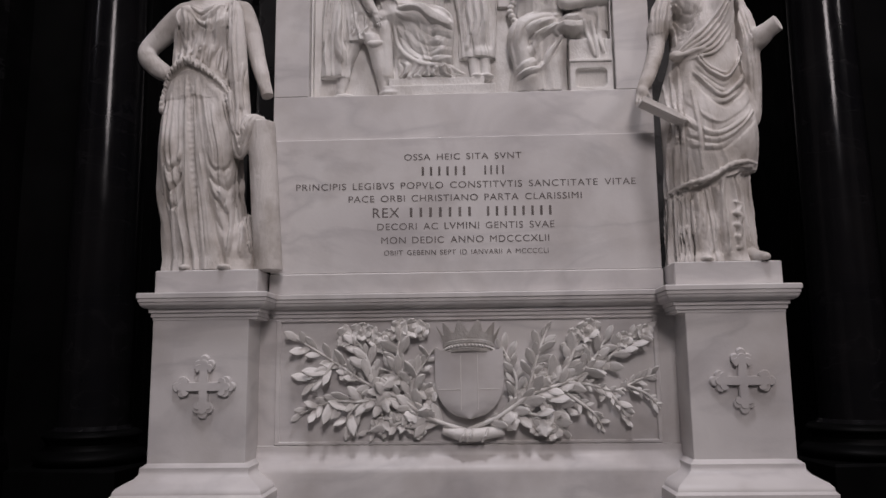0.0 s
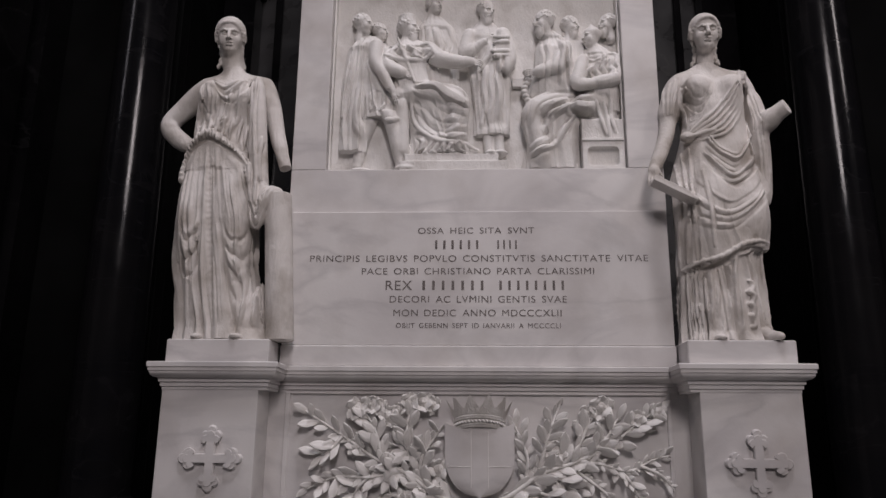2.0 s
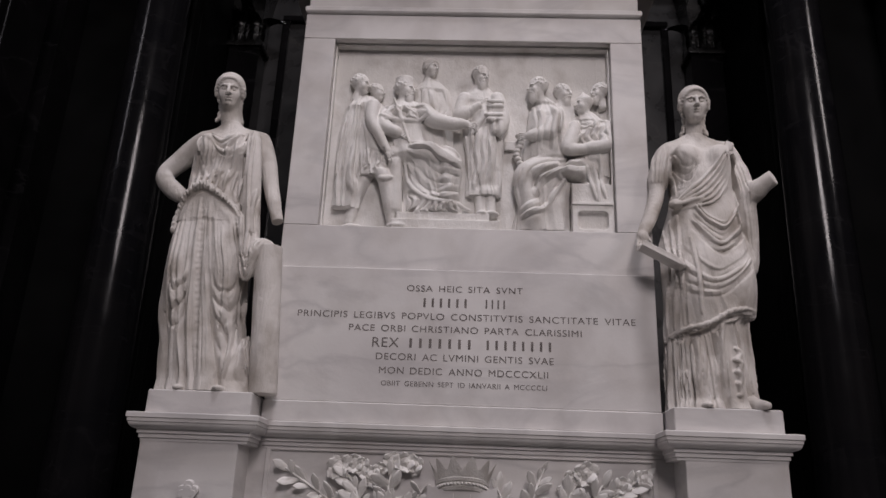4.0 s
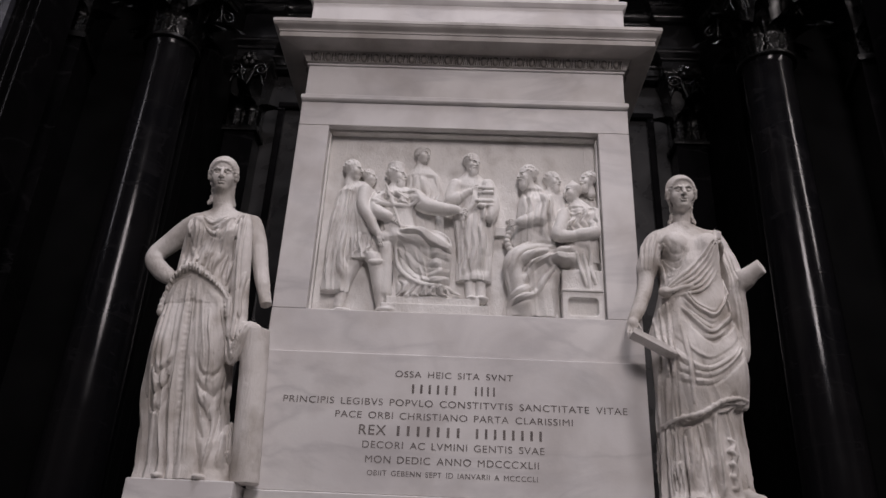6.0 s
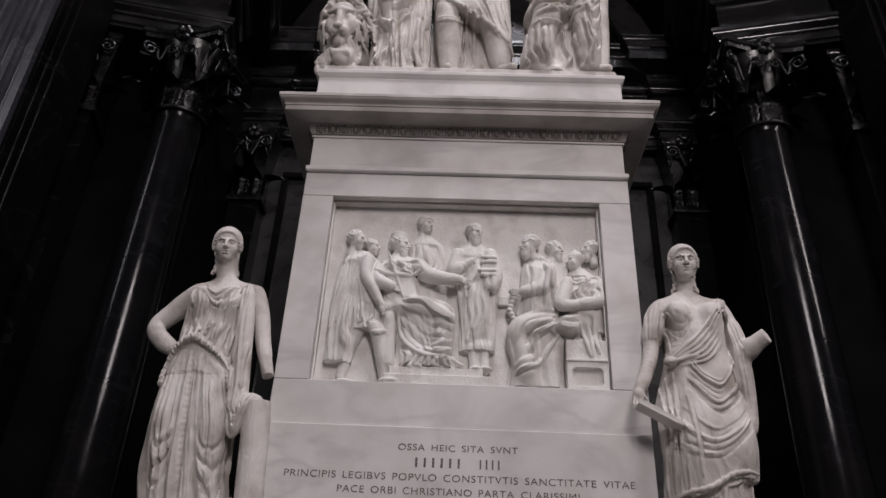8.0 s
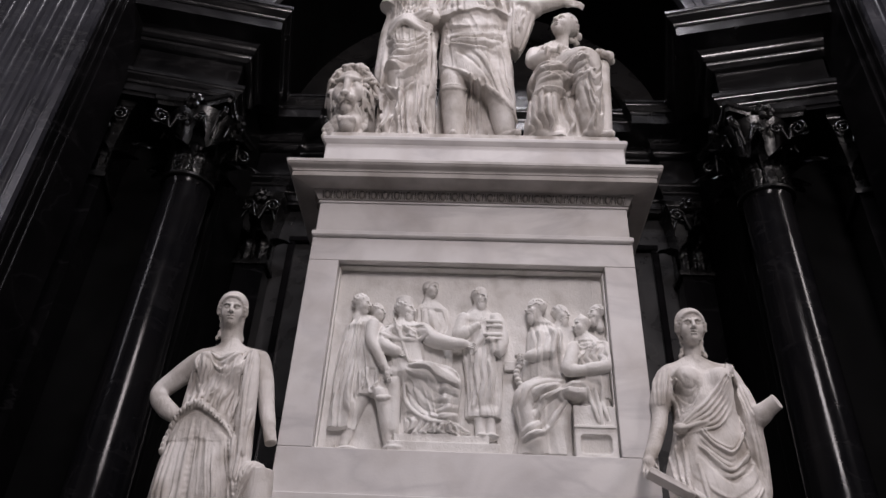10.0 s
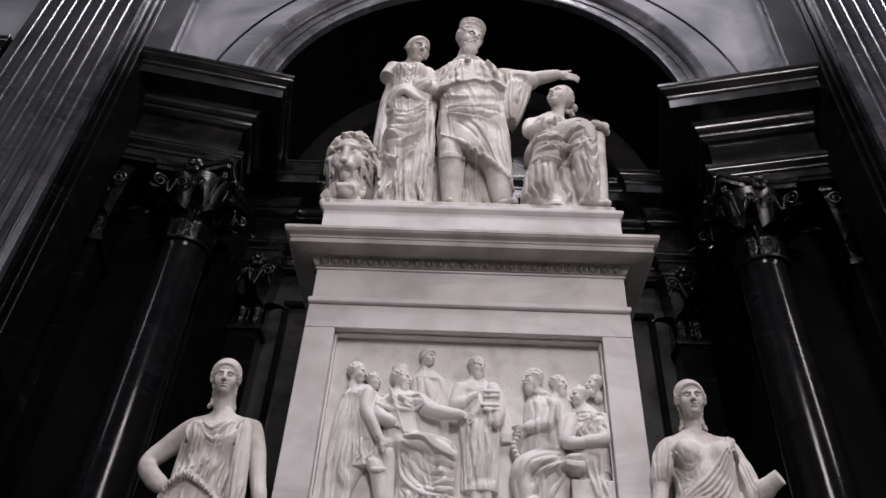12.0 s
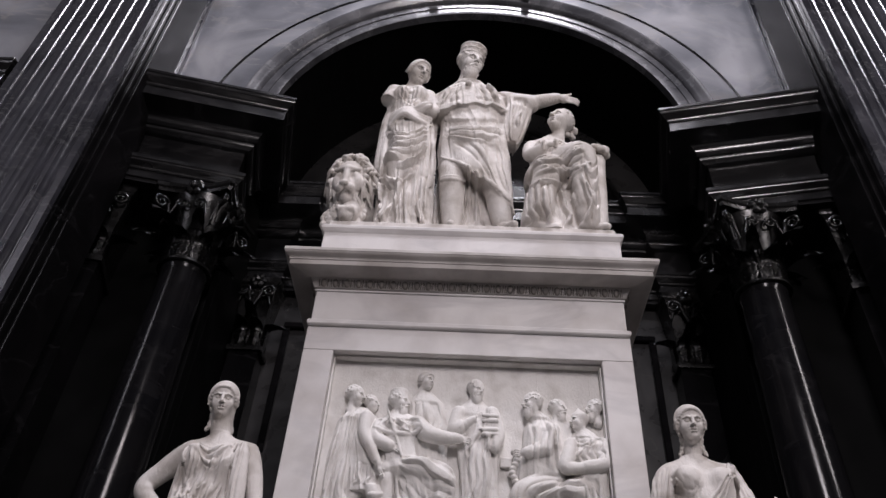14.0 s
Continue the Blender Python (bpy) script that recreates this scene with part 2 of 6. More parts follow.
def spandrel():
    """The grey wall over the order, pierced by the round arch."""
    bm = bmesh.new()
    n, W, top, y1 = 64, 4.75, 14.5, ARCH_Y + 0.06
    inner, outer = [], []
    for i in range(n + 1):
        a = math.pi * i / n
        c, s = math.cos(a), math.sin(a)
        inner.append((ARCH_R * c, ARCH_Z + ARCH_R * s))
        k = min(W / max(abs(c), 1e-6), (top - ARCH_Z) / max(s, 1e-6))
        outer.append((k * c, ARCH_Z + k * s))
    rows = [[bm.verts.new((x, y, z)) for x, z in line] for line, y in ((inner, y1), (inner, ARCH_Y), (outer, ARCH_Y), (outer, y1))]
    for a, b in ((0, 1), (1, 2), (2, 3), (3, 0)):
        for i in range(n):
            bm.faces.new((rows[a][i], rows[b][i], rows[b][i + 1], rows[a][i + 1]))
    bmesh.ops.recalc_face_normals(bm, faces=bm.faces)
    return bm


wall_arch = tagged(mesh_object("wall_arch", spandrel(), GREY), "veined grey marble wall pierced by a round arch", "wall", kind="structure")


def arc_band(bm, r_out_profile, cx, cz, y, n=72, a0=0.0, a1=math.pi):
    """A moulded band along a round arch: profile of (radius, distance in front of y)."""
    rows = []
    for r, o in r_out_profile:
        rows.append([bm.verts.new((cx + r * math.cos(a0 + (a1 - a0) * i / n), y - o, cz + r * math.sin(a0 + (a1 - a0) * i / n))) for i in range(n + 1)])
    for a, b in zip(rows, rows[1:]):
        for i in range(n):
            bm.faces.new((a[i], a[i + 1], b[i + 1], b[i]))
    bmesh.ops.recalc_face_normals(bm, faces=bm.faces)
    return bm


R = ARCH_R
ARCHIVOLT = [(-0.02, -0.05), (-0.02, 0.05), (0.01, 0.06), (0.10, 0.06), (0.105, 0.075), (0.19, 0.08), (0.195, 0.11), (0.23, 0.14), (0.26, 0.15), (0.285, 0.18), (0.33, 0.19), (0.335, 0.0)]
part("archivolt", arc_band(bmesh.new(), [(R + r, o) for r, o in ARCHIVOLT], 0, ARCH_Z, ARCH_Y), ARCHSTONE, wall_arch, "stepped grey marble arch moulding", 40)
part("inlaid_band", arc_band(bmesh.new(), [(R + 0.80, 0.0), (R + 0.80, 0.012), (R + 0.83, 0.012), (R + 0.83, 0.0)], 0, ARCH_Z, ARCH_Y), CARVED, wall_arch)
for s in (-1, 1):
    bm = bmesh.new()
    a = math.radians(90 - s * 13)
    for k in (0.0, 0.07):
        bmesh.ops.create_cube(bm, size=1, matrix=Matrix.Translation(((R + 0.29 + k) * math.cos(a), ARCH_Y - 0.23 + k, ARCH_Z + (R + 0.29 + k) * math.sin(a))) @ Matrix.Rotation(-(a - math.pi / 2), 4, "Y") @ Matrix.Diagonal((0.1 - k * 0.5, 0.08, 0.14, 1)))
    part("clamp", bm, CARVED, wall_arch)
    bm = bmesh.new()
    block(bm, s * 3.9 - 0.07, s * 3.9 + 0.07, ARCH_Y - 0.05, ARCH_Y, 8.7, 14.3)
    block(bm, s * 3.9 - 0.03, s * 3.9 + 0.03, ARCH_Y - 0.09, ARCH_Y - 0.05, 8.7, 14.3)
    part("strip_moulding", bm, FLUTED, wall_arch)

# niche behind the monument
wall("wall_niche_back", [(-3.1, 3.1, 2.78, 3.2, 0, 12.2)], PANEL, "black marble back wall of the deep niche")
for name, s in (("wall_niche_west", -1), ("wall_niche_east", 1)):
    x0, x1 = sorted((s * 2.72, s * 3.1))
    wall(name, [(x0, x1, 1.72, 2.78, 0, ARCH_Z)], DULL_UNLIT, "black marble side wall of the niche")
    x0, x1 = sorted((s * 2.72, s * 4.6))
    wall(name.replace("niche", "bay"), [(x0, x1, 1.55, 1.72, 0, ARCH_Z)], DULL_UNLIT, "black marble wall behind the columns")
    x0, x1 = sorted((s * 4.75, s * 9.0))
    wall(name.replace("niche", "side_bay"), [(x0, x1, 1.0, 1.4, 0, 18.4)], GREY, "grey marble wall of the neighbouring bay")
wall("wall_upper", [(-4.74, 4.74, 1.21, 1.7, 14.502, 18.4)], PLASTER, "dusky stone wall above the arch")
# barrel vault: its unlit underside is painted in with the near-black stone
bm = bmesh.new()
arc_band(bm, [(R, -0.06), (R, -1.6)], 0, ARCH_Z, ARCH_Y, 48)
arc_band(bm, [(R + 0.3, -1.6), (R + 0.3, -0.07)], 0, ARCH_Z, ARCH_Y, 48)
tagged(mesh_object("vault_niche", bm, DULL_UNLIT), "black marble barrel vault over the niche", "vault", kind="structure")
part("back_arch", arc_band(bmesh.new(), [(1.95, 0), (1.95, 0.05), (2.02, 0.05), (2.04, 0.09), (2.1, 0.09), (2.1, 0)], 0, ARCH_Z, 2.78, 48), CARVED, bpy.data.objects["wall_niche_back"], "dark arch moulding")

# entablature profile (outward from the architrave, height)
ENT = [(0, 7.36), (0, 7.405), (0.02, 7.41), (0.02, 7.50), (0.035, 7.51)] + curve_profile("cyma", 0.035, 7.52, 0.09, 7.61) + [(0.10, 7.62), (0.10, 7.665), (0, 7.67), (0, 8.05)] + \
    curve_profile("ovolo", 0.0, 8.06, 0.09, 8.15) + [(0.11, 8.155), (0.11, 8.19)] + curve_profile("cavetto", 0.11, 8.20, 0.2, 8.30) + \
    [(0.37, 8.34), (0.37, 8.35), (0.37, 8.47), (0.38, 8.475)] + curve_profile("cyma", 0.38, 8.48, 0.45, 8.61) + [(0.46, 8.615), (0.46, 8.65)]


def entablature(name, x0, x1, y0, y1, m, label):
    ob = tagged(mesh_object(name, stack(bmesh.new(), x0, x1, y0, y1, ENT), CORNICE, smooth=35), label, "entablature", kind="structure")
    ob.matrix_basis = m
    return ob


for s, name in ((-1, "west"), (1, "east")):
    m = pose(s * 2.05, 0.72, 0, 0, 0, -s * SPLAY)
    x = sorted((s * 0.46, s * 1.6))
    entablature("entablature_" + name, x[0], x[1], 0.46, 1.1, m, "deep black marble entablature over the column")
    x = sorted((s * 2.3, s * 2.71))
    entablature("entablature_inner_" + name, x[0], x[1], 2.5, 2.77, pose(0, 0, 0), "black marble entablature block over the inner pilaster")
    x = sorted((s * 5.62, s * 8.5))
    entablature("entablature_side_" + name, x[0], x[1], 0.72, 0.99, pose(0, 0, 0), "black marble entablature of the neighbouring bay")
entablature("entablature_niche", -2.6, 2.6, 2.66, 2.77, pose(0, 0, 0, 0, 0, 0), "black marble entablature across the niche wall")


def fluted_pilaster(name, s):
    """A giant pilaster with seven hollow flutes, and its plain narrower return."""
    t = thing(name, "giant fluted grey marble pilaster, polished", "pilaster", "giant pilasters", at=(s * 3.84, 0.2, 0))
    t.rotation_euler = (0, 0, s * radians(3.8))
    W, nf, z0, z1 = 1.28, 7, 0.0, 18.3
    pts = [(0.0, 0.0)]
    pitch, fl = (W - 0.10) / nf, 0.118
    for i in range(nf):
        c = 0.05 + pitch * (i + 0.5)
        pts.append((c - fl / 2, 0))
        for k in range(1, 8):
            a = math.pi * k / 8
            pts.append((c - fl / 2 * math.cos(a), 0.055 * math.sin(a)))
        pts.append((c + fl / 2, 0))
    pts += [(W, 0), (W, 0.6), (0, 0.6)]
    bm = bmesh.new()
    lo, hi = [[bm.verts.new((s * x, y, z)) for x, y in pts] for z in (z0, z1)]
    n = len(pts)
    for i in range(n):
        bm.faces.new((lo[i], lo[(i + 1) % n], hi[(i + 1) % n], hi[i]))
    bmesh.ops.recalc_face_normals(bm, faces=bm.faces)
    part("shaft", bm, FLUTED, t, smooth=30)
    for i in range(3):
        x = sorted((-s * 0.05 * i, -s * (0.045 + 0.05 * i)))
        part("return_strip", block(bmesh.new(), x[0], x[1], 0.05 + 0.05 * i, 0.6, 0, 18.3, 0.006), BLACK, t, "narrow stepped black return")
    bm = bmesh.new()
    x = sorted((0, s * W))
    block(bm, x[0] - 0.004, x[1] + 0.004, 0.06, 0.59, 8.92, 8.926, 0.001)
    part("joint", bm, CARVED, t)
    return t


fluted_pilaster("fluted_pilaster", -1)
fluted_pilaster("fluted_pilaster", 1)


# ---- columns, pilasters and their leafy capitals ----
def leaf_mesh(name, w, h, curl, lobes, mat):
    """A carved leaf standing up along z, its tip curling forward to -y, with a lobed rim and a midrib."""
    bm = bmesh.new()
    nv, nu = 14, 4
    rows = []
    for j in range(nv + 1):
        v = j / nv
        half = w / 2 * (0.55 + 0.6 * math.sin(math.pi * min(1, v * 1.02)) ** 0.7) * (1 - 0.55 * v ** 3) * (1 - 0.22 * abs(math.sin(lobes * math.pi * v)))
        if v > 0.97:
            half *= 0.3
        a = max(0, (v - 0.55) / 0.45) * curl
        z = h * min(v, 0.55) + h * 0.45 * (math.sin(a) / max(a, 1e-3) if a > 1e-3 else max(0, v - 0.55) / 0.45) * max(0, (v - 0.55) / 0.45)
        y = -0.04 * h * v - (h * 0.32 * (1 - math.cos(a)) if v > 0.55 else 0)
        row = []
        for i in range(-nu, nu + 1):
            u = i / nu
            row.append(bm.verts.new((half * u, y + 0.12 * w * u * u - 0.05 * w * max(0, 1 - abs(u) * 3) - 0.02 * w * math.cos(u * 9), z - 0.03 * h * abs(u))))
        rows.append(row)
    for a, b in zip(rows, rows[1:]):
        for i in range(2 * nu):
            bm.faces.new((a[i], a[i + 1], b[i + 1], b[i]))
    g = bmesh.ops.solidify(bm, geom=bm.faces[:], thickness=0.05 * w)
    me = bpy.data.meshes.new(name)
    bm.normal_update()
    bm.to_mesh(me)
    bm.free()
    me.materials.append(mat)
    me.polygons.foreach_set("use_smooth", [True] * len(me.polygons))
    return me


def scroll_mesh(name, r, mat):
    """A spiral volute in x and z, tapering inwards, on a rising stem."""
    bm = bmesh.new()
    pts = [(-1.6 * r, -2.4 * r, 0.16 * r), (-1.2 * r, -1.2 * r, 0.2 * r), (-0.9 * r, -0.2 * r, 0.24 * r)]
    for i in range(22):
        a = math.pi * 0.95 - i * 0.5
        k = r * (1 - i / 26)
        pts.append((k * math.cos(a), k * math.sin(a), 0.26 * r * (1 - i / 34)))
    rings = []
    for i, (x, z, t) in enumerate(pts):
        p, q = pts[max(0, i - 1)], pts[min(len(pts) - 1, i + 1)]
        d = Vector((q[0] - p[0], 0, q[1] - p[1])).normalized()
        nrm = Vector((-d.z, 0, d.x))
        rings.append([bm.verts.new(Vector((x, 0, z)) + nrm * (t * math.cos(k * math.pi / 3)) + Vector((0, 0.9 * t * math.sin(k * math.pi / 3), 0))) for k in range(6)])
    for a, b in zip(rings, rings[1:]):
        for i in range(6):
            bm.faces.new((a[i], a[(i + 1) % 6], b[(i + 1) % 6], b[i]))
    bmesh.ops.recalc_face_normals(bm, faces=bm.faces)
    me = bpy.data.meshes.new(name)
    bm.to_mesh(me)
    bm.free()
    me.materials.append(mat)
    me.polygons.foreach_set("use_smooth", [True] * len(me.polygons))
    return me


LEAF_LOW = leaf_mesh("leaf", 0.21, 0.40, 2.6, 4, CARVED)
LEAF_HIGH = leaf_mesh("leaf", 0.19, 0.62, 2.6, 5, CARVED)
SCROLL = scroll_mesh("volute", 0.085, CARVED)
ROSETTE_BM = bmesh.new()
for i in range(6):
    a = i * math.pi / 3
    bmesh.ops.create_icosphere(ROSETTE_BM, subdivisions=1, radius=0.05, matrix=Matrix.Translation((0.06 * math.cos(a), 0, 0.06 * math.sin(a))) @ Matrix.Diagonal((1, 0.6, 1, 1)))
bmesh.ops.create_icosphere(ROSETTE_BM, subdivisions=1, radius=0.04, matrix=Matrix.Translation((0, -0.03, 0)))
ROSETTE = bpy.data.meshes.new("rosette")
ROSETTE_BM.to_mesh(ROSETTE)
ROSETTE_BM.free()
ROSETTE.materials.append(CARVED)
CAP0 = 6.42


def abacus(bm, half, z0, z1):
    """A square slab with hollowed sides and cut corners."""
    pts = []
    for k in range(4):
        for i in range(9):
            f = -1 + 2 * i / 8
            x, y = f * half * 0.93, -half + 0.16 * half * (1 - f * f)
            c, s_ = [(1, 0), (0, 1), (-1, 0), (0, -1)][k]
            pts.append((x * c - y * s_, x * s_ + y * c))
    rows = [[bm.verts.new((x * k, y * k, z)) for x, y in pts] for k, z in ((0.93, z0), (0.95, z0 + 0.4 * (z1 - z0)), (1.0, z0 + 0.55 * (z1 - z0)), (1.0, z1))]
    n = len(pts)
    for a, b in zip(rows, rows[1:]):
        for i in range(n):
            bm.faces.new((a[i], a[(i + 1) % n], b[(i + 1) % n], b[i]))
    bm.faces.new(rows[0][::-1])
    bm.faces.new(rows[-1])
    return bm


def column(s):
    t = thing("column", "polished black marble column with leafy capital", "column", "columns flanking the monument", at=(s * 2.89, 1.24, 0))
    t.rotation_euler = (0, 0, s * radians(3.8))
    bm = bmesh.new()
    stack(bm, -0.42, 0.42, -0.42, 0.42, [(0, 0), (0, 0.9), (-0.02, 0.92)])
    lathe(bm, [(0.40, 0.92)] + [(0.36 + 0.05 * math.sin(math.pi * k / 8), 0.92 + 0.10 * k / 8) for k in range(9)] + [(0.34, 1.03), (0.32, 1.07), (0.34, 1.1)] +
          [(0.33 + 0.03 * math.sin(math.pi * k / 6), 1.1 + 0.06 * k / 6) for k in range(7)] + [(0.30, 1.17)], 48)
    part("base", bm, DULL_UNLIT, t, smooth=35)
    prof = [(0.29, 1.17), (0.262, 1.2)] + [(0.262 - 0.036 * (k / 12) ** 1.6, 1.2 + 5.15 * k / 12) for k in range(13)] + [(0.228, 6.38), (0.238, 6.41)]
    part("shaft", lathe(bmesh.new(), prof, 64), COLUMN, t, "mirror-polished black shaft", 40)
    cap = part("capital", lathe(bmesh.new(), [(0.255, 6.41), (0.272, 6.422), (0.272, 6.448), (0.255, 6.46), (0.235, 6.465), (0.245, 6.7), (0.27, 6.95), (0.31, 7.12), (0.38, 7.24), (0.38, 7.25)], 32), CARVED, t, "carved leafy black capital", 40)
    part("abacus", abacus(bmesh.new(), 0.43, 7.25, 7.357), CARVED, cap)
    capital_leaves(cap, [(2 * math.pi * k / 8, 0.255, 0) for k in range(8)], [(2 * math.pi * (k + 0.5) / 8, 0.25, 0) for k in range(8)], [(math.pi / 4 + k * math.pi / 2) for k in range(4)])


def capital_leaves(cap, low, high, corners):
    for a, r, _ in low:
        shared("leaf", LEAF_LOW, cap, Matrix.Rotation(a, 4, "Z") @ Matrix.Translation((0, -r, CAP0 + 0.01)))
    for a, r, _ in high:
        shared("leaf", LEAF_HIGH, cap, Matrix.Rotation(a, 4, "Z") @ Matrix.Translation((0, -r, CAP0 + 0.02)))
    for a in corners:
        for k in (-1, 1):
            shared("volute", SCROLL, cap, Matrix.Rotation(a, 4, "Z") @ Matrix.Translation((0, -0.47, 7.14)) @ Matrix.Rotation(radians(90 - 12 * k), 4, "Z") @ Matrix.Diagonal((-1, 1, 1, 1)))
        b = a + math.pi / 4
        shared("rosette", ROSETTE, cap, Matrix.Rotation(b, 4, "Z") @ Matrix.Translation((0, -0.38, 7.30)))
        for k in (-1, 1):
            shared("volute", SCROLL, cap, Matrix.Rotation(b, 4, "Z") @ Matrix.Translation((0.09 * k, -0.34, 7.10)) @ Matrix.Diagonal((-0.8 * k, 0.8, 0.8, 1)))


def flat_pilaster(x0, x1, y0, y1, z_top, angle=0.0):
    w, xm = x1 - x0, (x0 + x1) / 2
    t = thing("pilaster", "flat black marble pilaster with leafy capital", "pilaster", "flat pilasters", at=(xm, y0, 0))
    t.rotation_euler = (0, 0, radians(angle))
    part("base", stack(bmesh.new(), -w / 2, w / 2, 0, y1 - y0, [(0.06, 0), (0.06, 0.9), (0.05, 0.95), (0.03, 1.05), (0.0, 1.1)]), BLACK, t)
    part("shaft", stack(bmesh.new(), -w / 2, w / 2, 0, y1 - y0, [(0, 1.1), (0, 6.36)]), BLACK, t)
    cap = part("capital", stack(bmesh.new(), -w / 2, w / 2, 0, y1 - y0, [(0.03, 6.36), (0.035, 6.38), (0.03, 6.42), (0.0, 6.425), (0.0, 6.8), (0.05, 7.2), (0.06, 7.25), (0.07, 7.26), (0.09, 7.30), (0.09, 7.357)]), CARVED, t, "carved leafy black capital", 35)
    n = max(2, round(w / 0.2))
    for i in range(n):
        shared("leaf", LEAF_LOW, cap, Matrix.Translation((-w / 2 + w * (i + 0.5) / n, -0.005, CAP0 + 0.01)))
    for i in range(n - 1):
        shared("leaf", LEAF_HIGH, cap, Matrix.Translation((-w / 2 + w * (i + 1) / n, 0.0, CAP0 + 0.02)))
    for k in (-1, 1):
        shared("volute", SCROLL, cap, Matrix.Translation((k * w * 0.45, -0.1, 7.14)) @ Matrix.Diagonal((k, 1, 1, 1)))
        shared("volute", SCROLL, cap, Matrix.Translation((k * 0.09, -0.08, 7.12)) @ Matrix.Diagonal((-0.8 * k, 0.8, 0.8, 1)))
        shared("leaf", LEAF_LOW, cap, Matrix.Translation((k * w / 2, 0.08, CAP0 + 0.05)) @ Matrix.Rotation(k * math.pi / 2, 4, "Z"))
    shared("rosette", ROSETTE, cap, Matrix.Translation((0, -0.1, 7.30)))
    return t


for s in (-1, 1):
    column(s)
    x = sorted((s * 3.66, s * 4.22))
    flat_pilaster(x[0], x[1], 0.95, 1.5, 7.36, -s * SPLAY)
    x = sorted((s * 2.36, s * 2.70))
    flat_pilaster(x[0], x[1], 2.5, 2.77, 7.36)

# framed panels on the niche's back wall
niche = bpy.data.objects["wall_niche_back"]
for s in (-1, 1):
    bm = bmesh.new()
    x0, x1 = sorted((s * 1.45, s * 2.2))
    for b in ((x0, x1, 6.86, 6.94), (x0, x1, 1.2, 1.28), (x0, x0 + 0.08, 1.28, 6.86), (x1 - 0.08, x1, 1.28, 6.86)):
        block(bm, b[0], b[1], 2.72, 2.79, b[2], b[3], 0.012)
    part("panel_frame", bm, BLACK, niche, "raised black panel frame")


# ---- the white marble monument ----
mon = thing("monument", "tall white marble wall monument with inscription and relief", "monument")
BACK = 1.0
# low stage: centre
bm = bmesh.new()
stack(bm, -1.3, 1.3, 0.0, BACK, [(0.30, 0.0), (0.30, 0.35), (0.12, 0.36), (0.10, 0.98)] + curve_profile("cyma", 0.10, 1.0, 0.02, 1.12) + [(0.02, 1.15), (0.0, 1.155), (0.0, 1.92)])
part("plinth", bm, MARBLE, mon, "veined white marble plinth", 35)
COR = [(0.004, 1.90), (0.004, 1.915), (0.014, 1.918), (0.014, 1.94), (0.026, 1.943), (0.026, 1.962)] + curve_profile("ovolo", 0.03, 1.966, 0.075, 2.0) + [(0.082, 2.004), (0.082, 2.022), (0.09, 2.026), (0.09, 2.05), (0.084, 2.056)]
part("cornice", stack(bmesh.new(), -1.2, 1.2, 0.0, BACK, COR), MARBLE, mon, "moulded marble cornice", 35)
# raised rim round the carved panel
bm = bmesh.new()
for b in ((-1.14, 1.14, 1.155, 1.175), (-1.14, 1.14, 1.89, 1.905), (-1.16, -1.13, 1.155, 1.905), (1.13, 1.16, 1.155, 1.905)):
    block(bm, b[0], b[1], -0.014, 0.01, b[2], b[3], 0.005)
part("panel_rim", bm, MARBLE, mon)
# side pedestals
for s in (-1, 1):
    x0, x1 = sorted((s * 1.215, s * 1.83))
    p0, p1 = sorted((s * 1.262, s * 1.83))
    ped = part("pedestal", stack(bmesh.new(), p0, p1, -0.25, 0.55, [(0.30, 0.0), (0.30, 0.35), (0.15, 0.36), (0.15, 0.915), (0.14, 0.925)] + curve_profile("cyma", 0.135, 0.93, 0.03, 1.045) + [(0.03, 1.062), (0.018, 1.07), (0.0, 1.085), (0.0, 1.92)]),
               MARBLE, mon, "marble pedestal with a flared foot", 35)
    part("pedestal_cornice", stack(bmesh.new(), x0, x1, -0.25, 0.55, [(o * 0.85, z) for o, z in COR]), MARBLE, ped, smooth=35)
    part("pedestal_cap", block(bmesh.new(), x0 + 0.0, x1, -0.25, 0.5, 2.054, 2.195, 0.006), MARBLE, ped)
    # trefoil cross
    pts = []
    for k in range(4):
        q = k * math.pi / 2
        arm, w, r = 0.122, 0.027, 0.028
        local = [(arm, -w)]
        for (cx, cy, a0, a1) in ((arm + 0.006, -0.033, -165, 15), (arm + 0.036, 0.0, -70, 70), (arm + 0.006, 0.033, -15, 165)):
            for i in range(9):
                a = math.radians(a0 + (a1 - a0) * i / 8)
                local.append((cx + r * math.cos(a), cy + r * math.sin(a)))
        local += [(arm, w), (w, w)]
        pts += [(x * math.cos(q) - y * math.sin(q), x * math.sin(q) + y * math.cos(q)) for x, y in local]
    cxm, czm = (-1.51 if s < 0 else 1.556), 1.513
    bm = bmesh.new()
    outline(bm, [(cxm + x, czm + z) for x, z in pts], -0.272, -0.24, 0.05)
    cr = part("trefoil_cross", bm, MARBLE, ped, "raised trefoil cross")
    bm = bmesh.new()
    outline(bm, [(cxm + x * 0.86, czm + z * 0.86) for x, z in pts], -0.278, -0.26, 0.05)
    part("cross_inset", bm, MARBLE, cr)
# inscription stage
part("slab_foot", block(bmesh.new(), -1.205, 1.205, -0.04, BACK, 2.057, 2.185, 0.006), MARBLE, mon, "marble footing course")
slab = part("inscription_slab", block(bmesh.new(), -1.203, 1.203, -0.022, BACK, 2.187, 3.045, 0.005), MARBLE, mon, "engraved white marble slab")
